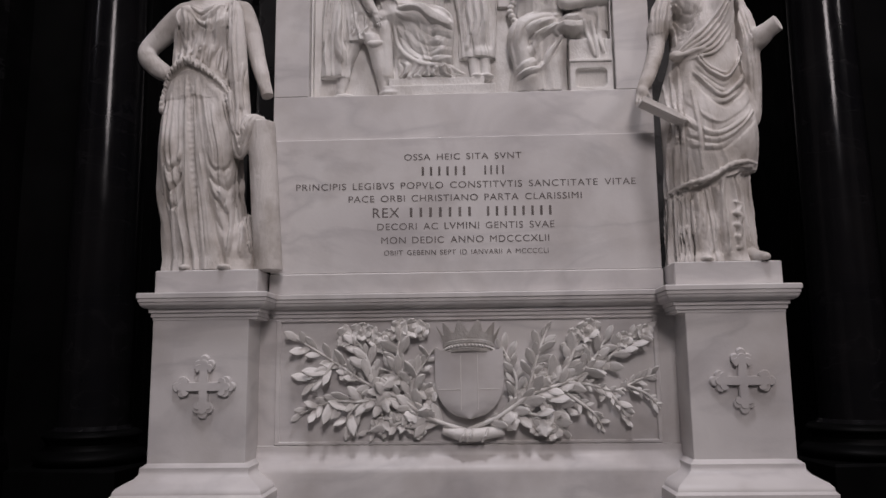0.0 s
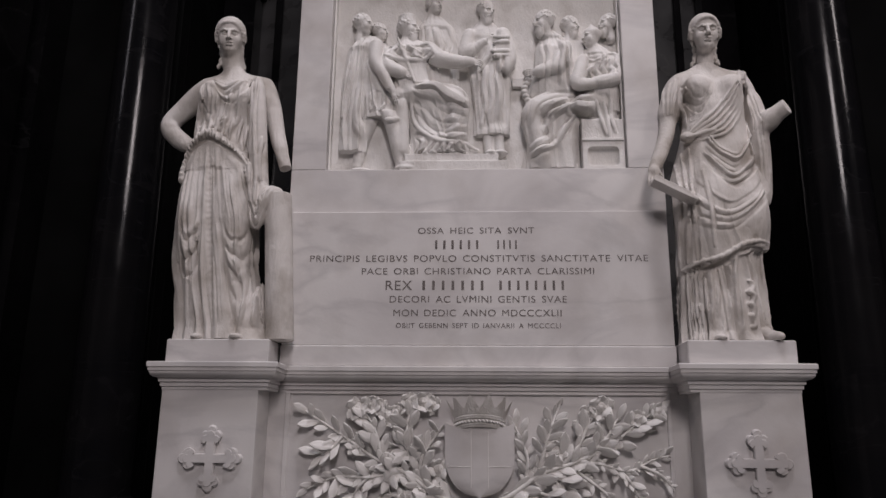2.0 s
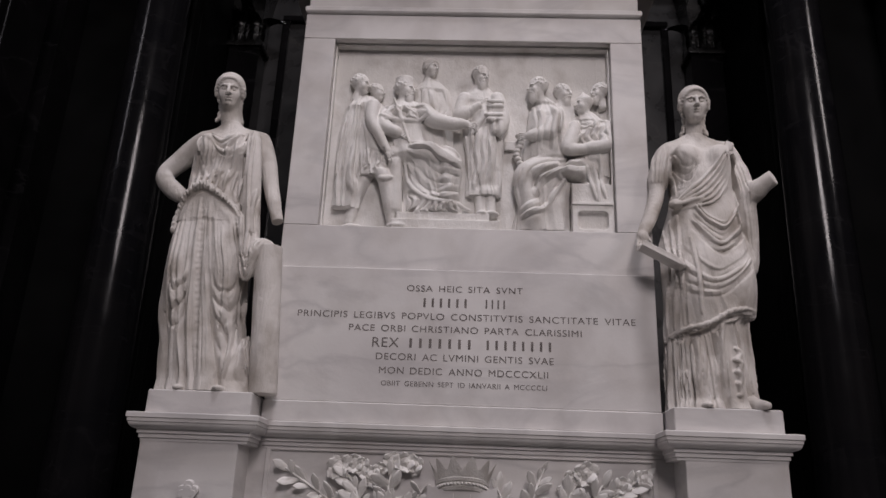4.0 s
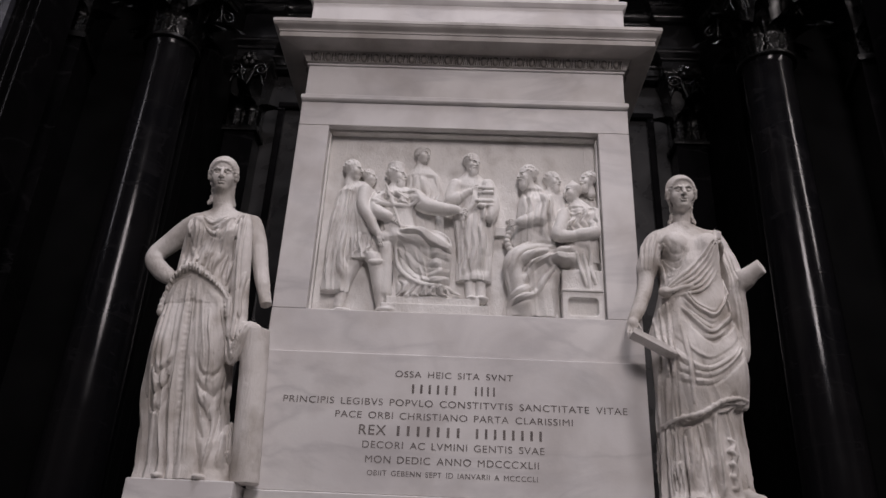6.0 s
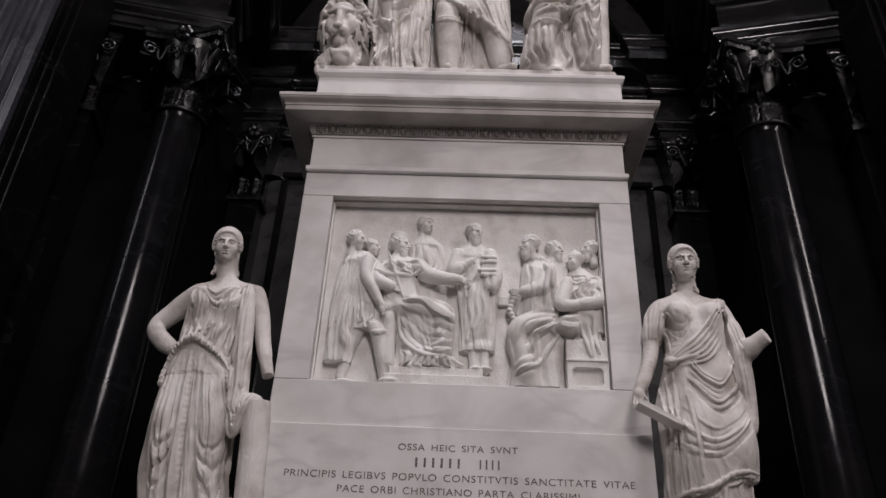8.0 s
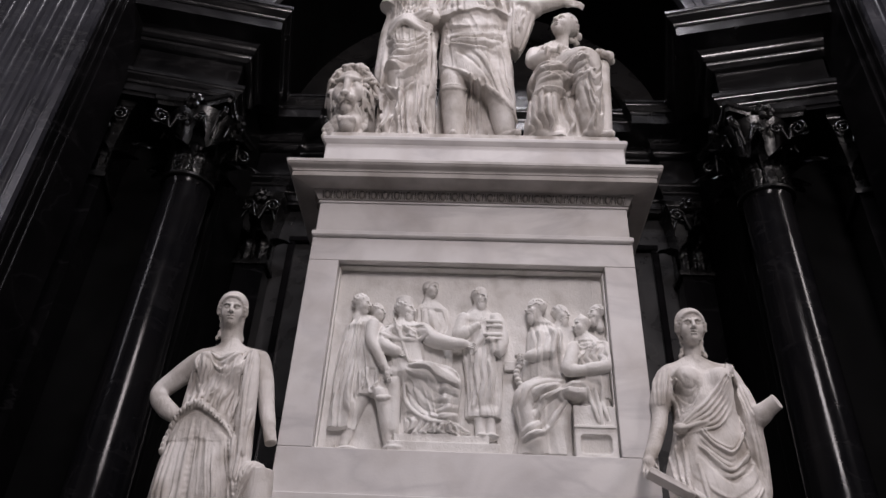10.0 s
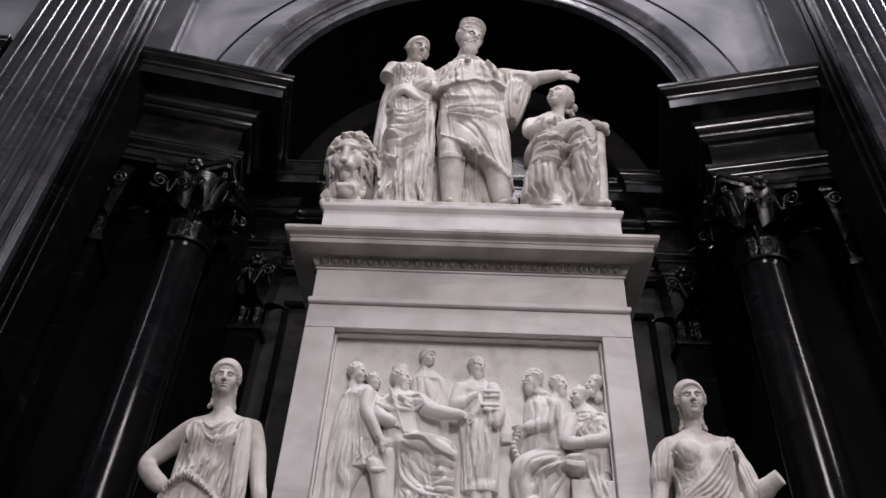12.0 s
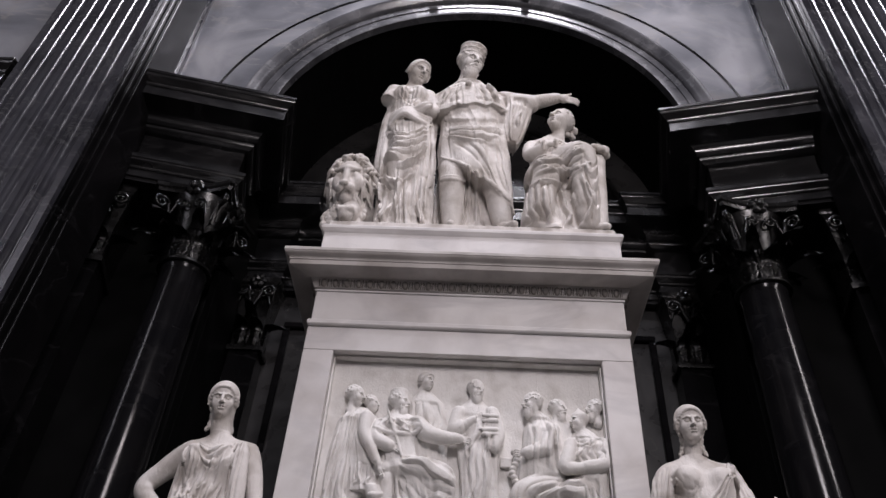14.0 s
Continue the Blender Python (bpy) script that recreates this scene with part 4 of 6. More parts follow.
def head(c, at, s, yaw=0.0, tilt=0.0, lean=0.0, hair="band", beard=0.0, hat=None, seed=1):
    """A carved head of height s at its middle: skull, jaw, brow, eyes, nose, lips, hair. It faces -y; yaw turns it to +x, tilt bows it."""
    rot = (Matrix.Rotation(radians(yaw), 3, "Z") @ Matrix.Rotation(radians(lean), 3, "Y") @ Matrix.Rotation(radians(tilt), 3, "X"))
    o = Vector(at)
    rnd = random.Random(seed)

    def P(x, y, z):
        return tuple(o + rot @ Vector((x * s, y * s, z * s)))

    def E(x, y, z, r, k=0.04, cut=False):
        c.ell(P(x, y, z), [v * s for v in r], k * s, rot, cut)

    def C(a, b, ra, rb=None, k=0.05, cut=False):
        c.cap(P(*a), P(*b), ra * s, (ra if rb is None else rb) * s, k * s, cut)

    C((0, 0.06, -0.25), (0, 0.12, -0.72), 0.185, 0.22, 0.1)
    E(0, 0.04, 0.14, (0.335, 0.40, 0.37), 0.1)
    E(0, -0.10, -0.12, (0.265, 0.29, 0.36), 0.1)
    E(0, -0.20, -0.37, (0.15, 0.15, 0.13), 0.1)
    for q in (-1, 1):
        E(q * 0.15, -0.25, -0.13, (0.11, 0.10, 0.13), 0.08)
        E(q * 0.130, -0.385, 0.012, (0.098, 0.125, 0.066), 0.03, True)
        E(q * 0.130, -0.290, 0.006, (0.066, 0.060, 0.044), 0.006)
        C((q * 0.050, -0.375, 0.088), (q * 0.13, -0.370, 0.108), 0.020, 0.022, 0.03)
        C((q * 0.13, -0.370, 0.108), (q * 0.235, -0.300, 0.070), 0.022, 0.014, 0.03)
        C((q * 0.07, -0.345, 0.026), (q * 0.135, -0.355, 0.052), 0.011, 0.012, 0.005)
        C((q * 0.135, -0.355, 0.052), (q * 0.205, -0.320, 0.020), 0.012, 0.009, 0.005)
    C((0, -0.372, 0.10), (0, -0.485, -0.100), 0.034, 0.048, 0.025)
    for q in (-1, 1):
        E(q * 0.050, -0.425, -0.118, (0.034, 0.045, 0.026), 0.015)
        E(q * 0.028, -0.465, -0.150, (0.018, 0.03, 0.014), 0.006, True)
    C((-0.082, -0.362, -0.218), (0, -0.408, -0.206), 0.022, 0.028, 0.02)
    C((0.082, -0.362, -0.218), (0, -0.408, -0.206), 0.022, 0.028, 0.02)
    C((-0.05, -0.378, -0.272), (0.05, -0.378, -0.272), 0.034, 0.034, 0.02)
    C((-0.105, -0.385, -0.240), (0.105, -0.385, -0.240), 0.020, 0.020, 0.008, True)
    C((-0.06, -0.385, -0.325), (0.06, -0.385, -0.325), 0.024, 0.024, 0.02, True)
    E(0, -0.335, -0.385, (0.075, 0.055, 0.05), 0.04)
    if beard:
        E(0, -0.24, -0.44, (0.20, 0.17, 0.19 * (1 + beard)), 0.03)
        for i in range(46):
            a = rnd.uniform(-1.25, 1.25)
            z = -0.22 - rnd.random() * 0.3 * (1 + beard)
            w = 0.25 - 0.13 * max(0, (-z - 0.3)) / 0.4
            C((w * math.sin(a), -0.10 - w * 1.05 * math.cos(a), z), (w * 0.9 * math.sin(a + 0.1), -0.12 - w * math.cos(a), z - 0.10), 0.042, 0.016, 0.004)
        for q in (-1, 1):
            C((0, -0.43, -0.185), (q * 0.14, -0.35, -0.27), 0.040, 0.022, 0.01)
    if hair in ("band", "long"):
        E(0, 0.13, 0.16, (0.345, 0.37, 0.345), 0.03)
        for q in (-1, 1):
            # waves combed from the parting back over the temples
            for i in range(8):
                f = i / 7
                x, y, z = 0.025 + 0.29 * f ** 0.75, -0.335 + 0.24 * f * f, 0.31 - 0.30 * f ** 1.9
                C((q * x, y, z), (q * (x + 0.06), y + 0.11, z + 0.045 - 0.06 * f), 0.046, 0.042, 0.010)
                C((q * (x + 0.06), y + 0.11, z + 0.045 - 0.06 * f), (q * min(x + 0.06, 0.35), y + 0.24, z + 0.03 - 0.10 * f), 0.034, 0.04, 0.012)
            E(q * 0.325, 0.05, -0.03, (0.07, 0.14, 0.14), 0.03)
            for i in range(5):
                C((q * 0.37, -0.10 + 0.05 * i, 0.06 - 0.03 * i), (q * 0.37, -0.03 + 0.06 * i, -0.14 + 0.02 * i), 0.03, 0.026, 0.012)
        E(0, 0.40, 0.03, (0.19, 0.14, 0.16), 0.06)
        if hair == "long":
            ring_ = [math.pi * (i / 14) for i in range(15)]
            for a0, a1 in zip(ring_, ring_[1:]):
                C((0.365 * math.cos(a0), 0.04, 0.10 + 0.405 * math.sin(a0)), (0.365 * math.cos(a1), 0.04, 0.10 + 0.405 * math.sin(a1)), 0.034, 0.034, 0.012)
            for q in (-1, 1):
                pts = [(0.31, 0.08, -0.10), (0.255, 0.11, -0.32), (0.235, 0.12, -0.50), (0.27, 0.11, -0.66), (0.33, 0.08, -0.80)]
                for j in range(2):
                    for i in range(len(pts) - 1):
                        for h in range(3):
                            f, g = h / 3, (h + 1) / 3
                            A = [pts[i][m] * (1 - f) + pts[i + 1][m] * f for m in range(3)]
                            B = [pts[i][m] * (1 - g) + pts[i + 1][m] * g for m in range(3)]
                            wv = 0.03 * math.sin(2.1 * (i * 3 + h) + 3.1 * j)
                            wn = 0.03 * math.sin(2.1 * (i * 3 + h + 1) + 3.1 * j)
                            C((q * A[0] + wv, A[1] + 0.04 * (j - 0.5), A[2]), (q * B[0] + wn, B[1] + 0.04 * (j - 0.5), B[2]), 0.034, 0.034, 0.012)
    if hair in ("curls", "veil_curls"):
        E(0, 0.09, 0.17, (0.37, 0.40, 0.37), 0.04)
        for i in range(120):
            a, b = rnd.uniform(0, 2 * math.pi), rnd.uniform(-0.2, 1.45)
            x, y, z = 0.36 * math.cos(a) * math.cos(b), 0.09 + 0.39 * math.sin(a) * math.cos(b), 0.16 + 0.37 * math.sin(b)
            if y < -0.24 and z < 0.33 or z < 0.0 and y < 0.02:
                continue
            E(x, y, z, (0.058, 0.058, 0.048), 0.008)
    if hat == "mitre":
        a, b = P(0, 0.03, 0.24), P(0, 0.05, 0.58)
        c.drum(a, b, 0.36 * s, 0.385 * s, 0.01)
        for f in (0.05, 0.5, 0.95):
            for i in range(26):
                t0, t1 = 2 * math.pi * i / 26, 2 * math.pi * (i + 1) / 26
                r, z = 0.36 + 0.025 * f, 0.25 + 0.32 * f
                C((r * math.cos(t0), 0.03 + 0.03 * f + r * math.sin(t0), z), (r * math.cos(t1), 0.03 + 0.03 * f + r * math.sin(t1), z), 0.025, 0.025, 0.01)
        for i in range(12):
            t0 = 2 * math.pi * i / 12
            C((0.365 * math.cos(t0), 0.035 + 0.365 * math.sin(t0), 0.32), (0.375 * math.cos(t0 + 0.3), 0.04 + 0.375 * math.sin(t0 + 0.3), 0.48), 0.025, 0.025, 0.006)
    if hat == "cap":
        c.drum(P(0, 0.05, 0.22), P(0, 0.08, 0.56), 0.36 * s, 0.39 * s, 0.008)
    if hat == "peak":
        C((0, 0.05, 0.25), (0, 0.02, 0.62), 0.36, 0.05, 0.05)


def palm(c, at, way, s, spread=0.5, k=0.008):
    """A hand at a wrist: palm and four fingers and a thumb along way."""
    o, w = Vector(at), Vector(way).normalized()
    side = w.cross(Vector((0, 1, 0))).normalized()
    c.ell(o + w * 0.4 * s, (0.34 * s, 0.26 * s, 0.34 * s), k * 2)
    for i in range(4):
        f = (i - 1.5) / 1.5
        a = o + w * 0.6 * s + side * f * 0.24 * s
        b = a + (w + side * f * 0.25 * spread + Vector((0, 0.1 * i, 0))) * 0.55 * s
        c.cap(a, b, 0.085 * s, 0.065 * s, k)
        c.cap(b, b + (w * 0.7 + Vector((0, 0.3, -0.4))) * 0.3 * s, 0.065 * s, 0.05 * s, k)
    c.cap(o + w * 0.2 * s + side * 0.25 * s, o + w * 0.75 * s + side * 0.55 * s, 0.09 * s, 0.06 * s, k)


def statue(c, name, at, label, lift=None):
    """Skins the work; lift (z0, z1, dz) lengthens the trunk between two heights and carries the rest up."""
    ob = c.skin(name, STATUE)
    if lift:
        z0, z1, dz = lift
        co = np.empty(len(ob.data.vertices) * 3, np.float32)
        ob.data.vertices.foreach_get("co", co)
        co[2::3] += dz * np.clip((co[2::3] - z0) / (z1 - z0), 0, 1)
        ob.data.vertices.foreach_set("co", co)
        ob.data.update()
    ob.location = at
    return tagged(ob, label, "statue")


def woman_with_column():
    c = Clay((-0.66, -0.32, 0.0), (0.48, 0.26, 2.28), 0.0048)
    c.loft([(0.0, -0.03, 0, 0.30, 0.20), (0.08, -0.035, 0, 0.285, 0.19), (0.45, -0.10, -0.01, 0.262, 0.18), (0.75, -0.13, -0.01, 0.25, 0.175), (1.0, -0.14, 0, 0.245, 0.165), (1.2, -0.15, 0, 0.205, 0.14),
            (1.36, -0.14, 0, 0.17, 0.12)], 0.03, (15, 0.040, 0.006, 0.3), seed=1)
    c.loft([(1.12, -0.15, 0, 0.215, 0.15), (1.3, -0.145, 0, 0.185, 0.135), (1.5, -0.13, 0, 0.20, 0.14), (1.62, -0.12, 0.01, 0.20, 0.125), (1.72, -0.11, 0.02, 0.15, 0.08), (1.78, -0.115, 0.02, 0.07, 0.06)], 0.05)
    c.cap((-0.27, 0.02, 1.665), (0.06, 0.02, 1.675), 0.07, 0.07, 0.06)
    for x in (-0.215, -0.03):
        c.ell((x, -0.105, 1.575), (0.08, 0.065, 0.085), 0.05)
    limb(c, [(-0.30, 0.03, 1.665, 0.066), (-0.43, 0.06, 1.57, 0.056), (-0.55, 0.06, 1.455, 0.046), (-0.47, 0.0, 1.36, 0.043), (-0.37, -0.05, 1.29, 0.04)], 0.03)
    limb(c, [(0.10, 0.02, 1.675, 0.062), (0.165, 0.02, 1.52, 0.054), (0.205, 0.01, 1.38, 0.048), (0.25, -0.025, 1.26, 0.043)], 0.012)
    c.drum((0.245, -0.022, 1.27), (0.292, -0.05, 1.125), 0.043, 0.038, 0.008)
    head(c, (-0.145, -0.045, 2.02), 0.262, 12, 17, -3, "long")
    c.cap((-0.115, 0.02, 1.72), (-0.14, 0.01, 1.95), 0.064, 0.056, 0.04)
    # legs press through the cloth
    c.ell((0.0, -0.10, 0.82), (0.12, 0.10, 0.36), 0.07)
    c.ell((-0.26, -0.07, 0.80), (0.11, 0.10, 0.40), 0.07)
    # standing shaft with the drape over its top
    c.drum((0.335, -0.10, 0.0), (0.27, -0.10, 0.93), 0.085, 0.085, 0.012)
    limb(c, [(0.15, -0.16, 0.72, 0.035), (0.18, -0.175, 0.84, 0.042), (0.225, -0.16, 0.93, 0.036), (0.28, -0.12, 0.945, 0.022)], 0.01)
    c.drape([(0.12, 0.98), (0.13, 0.84), (0.16, 0.72)], [(0.27, 0.96), (0.23, 0.88), (0.19, 0.76)], 6)
    # cloth falling from the shoulder beside the arm
    limb(c, [(0.08, -0.08, 1.66, 0.035), (0.11, -0.10, 1.4, 0.045), (0.13, -0.11, 1.15, 0.05), (0.15, -0.13, 0.95, 0.05), (0.15, -0.14, 0.76, 0.04)], 0.03)
    limb(c, [(-0.33, -0.02, 0.95, 0.04), (-0.345, -0.02, 0.7, 0.04), (-0.345, -0.03, 0.52, 0.045), (-0.325, -0.03, 0.36, 0.035)], 0.03)
    # skirt folds
    c.drape([(-0.34, 1.12), (-0.355, 0.7), (-0.34, 0.35), (-0.31, 0.04)], [(-0.20, 1.28), (-0.18, 0.9), (-0.14, 0.5), (-0.08, 0.04)], 7, 0.34, seed=1)
    c.drape([(-0.21, 1.29), (-0.18, 0.9), (-0.13, 0.5), (-0.08, 0.04)], [(-0.15, 1.29), (-0.10, 0.9), (-0.05, 0.5), (0.03, 0.04)], 5, 0.5, seed=2)
    c.drape([(-0.13, 1.26), (-0.06, 0.95), (0.0, 0.7), (0.02, 0.35)], [(0.06, 1.06), (0.10, 0.9), (0.13, 0.7), (0.18, 0.4)], 6, 0.26, seed=3)
    c.drape([(0.02, 0.36), (0.04, 0.2), (0.05, 0.03)], [(0.19, 0.62), (0.22, 0.3), (0.235, 0.03)], 6, 0.42, seed=4)
    c.stroke([(-0.19, 1.25), (-0.15, 0.9), (-0.11, 0.55), (-0.06, 0.1)], 0.018, 0.010, cut=True)
    c.drape([(-0.34, 0.82), (-0.30, 0.73), (-0.25, 0.72), (-0.20, 0.80)], [(-0.32, 0.42), (-0.27, 0.33), (-0.21, 0.33), (-0.15, 0.45)], 4, 0.12, seed=8)
    c.drape([(-0.05, 0.76), (0.02, 0.66), (0.08, 0.68), (0.15, 0.82)], [(0.0, 0.30), (0.07, 0.20), (0.14, 0.22), (0.20, 0.40)], 5, 0.16, seed=9)
    c.swag((0.10, 1.0), (0.22, 0.98), 0.14, 0.014, 3, (0.0, -0.05))
    # gathered roll at the hips
    roll = [(-0.385, 1.05), (-0.375, 1.15), (-0.325, 1.27), (-0.21, 1.335), (-0.10, 1.285), (0.0, 1.20), (0.07, 1.11), (0.10, 1.0)]
    c.stroke(roll, 0.024, 0.012, 0.2, taper=False, bead=0.18)
    c.stroke([(x + 0.008, z - 0.038) for x, z in roll[1:]], 0.014, 0.006, cut=True)
    c.stroke([(x - 0.004, z + 0.036) for x, z in roll[1:-1]], 0.008, 0.006, cut=True)
    for x, z in glide(np.array(roll), 5)[2:-1]:
        c.stroke([(x - 0.004, z + 0.03), (x + 0.014, z), (x + 0.006, z - 0.03)], 0.007, 0.006, cut=True)
    c.pleats([(0.085, 1.12), (0.12, 1.2), (0.155, 1.3)], [(0.12, 0.86), (0.15, 0.84), (0.17, 1.0)], 0.012)
    # bodice folds
    c.swag((-0.25, 1.71), (0.02, 1.715), 0.075, 0.012, 4, (0.012, -0.018), 1.25)
    c.swag((-0.27, 1.53), (-0.15, 1.53), 0.06, 0.010, 3, (0.005, -0.05))
    c.drape([(-0.29, 1.66), (-0.28, 1.52), (-0.30, 1.38)], [(-0.14, 1.58), (-0.13, 1.48), (-0.16, 1.38)], 6, 0.34, seed=5)
    c.drape([(-0.10, 1.56), (-0.12, 1.46), (-0.15, 1.38)], [(0.05, 1.66), (0.04, 1.45), (0.02, 1.26)], 6, 0.36, seed=6)
    c.pleats([(0.02, 1.70), (0.05, 1.70), (0.08, 1.69), (-0.27, 1.68), (-0.30, 1.62)], [(0.02, 1.24), (0.07, 1.2), (0.12, 1.18), (-0.30, 1.38), (-0.32, 1.34)], 0.010)
    for i in range(8):
        c.stroke([(-0.30 + 0.05 * i, 1.42), (-0.29 + 0.046 * i, 1.37), (-0.29 + 0.045 * i, 1.33 - 0.012 * abs(i - 2))], 0.009, 0.01)
    # toes under the hem
    c.ell((0.09, -0.185, 0.018), (0.034, 0.06, 0.02), 0.008)
    c.ell((-0.15, -0.17, 0.018), (0.034, 0.06, 0.02), 0.008)
    return c


def woman_with_tablet():
    c = Clay((-0.56, -0.36, 0.0), (0.52, 0.26, 2.26), 0.0048)
    c.loft([(0.0, -0.01, 0, 0.26, 0.19), (0.06, -0.015, 0, 0.25, 0.18), (0.5, -0.02, 0, 0.235, 0.165), (0.75, 0.0, 0, 0.24, 0.165)], 0.02, (26, 0.045, 0.025, 0.2), seed=3)
    c.loft([(0.38, -0.01, 0, 0.265, 0.19), (0.6, 0.0, -0.005, 0.272, 0.195), (0.85, 0.0, -0.01, 0.278, 0.195), (1.05, 0.0, 0, 0.27, 0.18), (1.25, 0.02, 0, 0.23, 0.15), (1.4, 0.02, 0, 0.19, 0.125)], 0.015,
           (11, 0.016, 0.006, 0.7), (0.505, 0.29), seed=2)
    c.loft([(1.15, 0.01, 0, 0.215, 0.14), (1.32, 0.02, 0, 0.195, 0.13), (1.5, 0.02, 0, 0.21, 0.14), (1.64, 0.01, 0.01, 0.215, 0.125), (1.75, 0.0, 0.02, 0.16, 0.08), (1.81, -0.005, 0.02, 0.075, 0.065)], 0.05)
    c.cap((-0.17, 0.02, 1.69), (0.18, 0.02, 1.70), 0.066, 0.072, 0.05)
    for x in (-0.10, 0.12):
        c.ell((x, -0.105, 1.605), (0.08, 0.065, 0.085), 0.05)
    limb(c, [(-0.20, 0.02, 1.67, 0.062), (-0.24, 0.01, 1.56, 0.060), (-0.265, 0.0, 1.47, 0.062)], 0.02)
    limb(c, [(-0.26, 0.0, 1.5, 0.05), (-0.29, -0.02, 1.36, 0.047), (-0.35, -0.08, 1.2, 0.042), (-0.41, -0.14, 1.08, 0.034)], 0.01)
    for i in range(4):
        c.stroke([(-0.19 - 0.03 * i, 1.71 - 0.02 * i), (-0.225 - 0.025 * i, 1.58), (-0.25 - 0.02 * i, 1.46)], 0.008, 0.008)
    palm(c, (-0.42, -0.16, 1.09), (-0.1, -0.25, -1), 0.10)
    tilt = Matrix.Rotation(radians(28), 3, "Y")
    c.slab((-0.315, -0.215, 0.905), (0.145, 0.06, 0.018), 0.006, tilt)
    c.slab((-0.315, -0.277, 0.905), (0.14, 0.004, 0.010), 0.003, tilt, 0.001, True)
    limb(c, [(0.20, 0.02, 1.69, 0.072), (0.245, 0.01, 1.56, 0.07), (0.27, -0.01, 1.46, 0.064)], 0.02)
    limb(c, [(0.28, 0.0, 1.5, 0.056), (0.30, -0.03, 1.40, 0.056), (0.35, -0.10, 1.41, 0.052)], 0.02)
    c.drum((0.32, -0.07, 1.40), (0.425, -0.17, 1.46), 0.054, 0.047, 0.02)
    # mantle falling from the arm
    limb(c, [(0.27, -0.02, 1.55, 0.05), (0.285, -0.03, 1.3, 0.055), (0.29, -0.02, 1.1, 0.05), (0.285, -0.02, 0.9, 0.04)], 0.03)
    head(c, (0.0, -0.04, 2.025), 0.262, -6, 13, 0, "long", seed=4)
    c.ell((-0.06, -0.12, 0.82), (0.12, 0.09, 0.3), 0.07)
    c.ell((0.17, -0.09, 0.78), (0.10, 0.11, 0.22), 0.06)
    # sash across the breast
    for i in range(6):
        o = 0.045 * i
        c.stroke([(0.20, 1.755 - o * 0.35), (0.13 + o * 0.1, 1.615 - o * 0.75), (0.01 + o * 0.2, 1.47 - o * 0.7), (-0.11 + o * 0.2, 1.375 - o * 0.45), (-0.20, 1.30 - o * 0.2)], 0.010, 0.008)
        c.stroke([(0.19, 1.735 - o * 0.35), (0.125 + o * 0.1, 1.593 - o * 0.75), (0.005 + o * 0.2, 1.45 - o * 0.7), (-0.10 + o * 0.2, 1.362 - o * 0.45)], 0.008, 0.006, cut=True)
    c.ell((-0.19, -0.12, 1.29), (0.045, 0.035, 0.035), 0.01)
    c.stroke([(-0.20, 1.28), (-0.10, 1.31), (-0.02, 1.33)], 0.012, 0.008)
    c.swag((-0.20, 1.66), (0.0, 1.66), 0.11, 0.009, 3, (0.0, -0.03))
    c.drape([(-0.21, 1.66), (-0.21, 1.5), (-0.20, 1.36)], [(-0.02, 1.56), (-0.05, 1.46), (-0.09, 1.40)], 7, 0.34, seed=3)
    c.drape([(-0.07, 1.32), (0.0, 1.22), (0.09, 1.18), (0.17, 1.25), (0.23, 1.37)], [(-0.14, 1.14), (-0.04, 0.98), (0.06, 0.92), (0.17, 1.0), (0.27, 1.12)], 7, 0.46, seed=4)
    c.drape([(-0.23, 1.10), (-0.12, 0.95), (0.02, 0.86), (0.16, 0.92), (0.27, 1.05)], [(-0.26, 0.75), (-0.14, 0.66), (0.0, 0.64), (0.14, 0.74), (0.27, 0.86)], 6, 0.20, seed=5)
    c.drape([(0.16, 1.66), (0.19, 1.45), (0.20, 1.2)], [(0.27, 1.64), (0.31, 1.3), (0.31, 0.92)], 6, 0.42, seed=8)
    c.pleats([(-0.25, 1.15), (-0.22, 1.2), (-0.18, 1.22), (-0.13, 1.05)], [(-0.27, 0.5), (-0.24, 0.48), (-0.19, 0.49), (-0.10, 0.56)], 0.010)
    c.stroke([(-0.27, 0.44), (-0.18, 0.475), (-0.06, 0.50), (0.06, 0.57), (0.16, 0.60), (0.25, 0.60)], 0.014, 0.01, bead=0.2)
    c.stroke([(-0.26, 0.415), (-0.06, 0.465), (0.08, 0.54), (0.24, 0.565)], 0.015, 0.008, cut=True)
    c.drape([(-0.24, 0.42), (-0.25, 0.22), (-0.26, 0.02)], [(0.05, 0.54), (0.05, 0.28), (0.05, 0.02)], 9, 0.42, seed=6)
    c.drape([(0.11, 0.56), (0.13, 0.3), (0.13, 0.02)], [(0.23, 0.58), (0.23, 0.3), (0.23, 0.02)], 4, 0.42, seed=7)
    # turned hem and feet
    for i in range(4):
        c.stroke([(0.09, 0.36 - 0.07 * i), (0.125 - 0.01 * i, 0.34 - 0.07 * i), (0.10, 0.30 - 0.07 * i), (0.08, 0.29 - 0.07 * i)], 0.012, 0.008, 0.2)
    limb(c, [(0.17, -0.08, 0.06, 0.045), (0.20, -0.17, 0.03, 0.032), (0.22, -0.24, 0.02, 0.022)], 0.01)
    c.ell((-0.10, -0.175, 0.018), (0.034, 0.06, 0.02), 0.008)
    return c


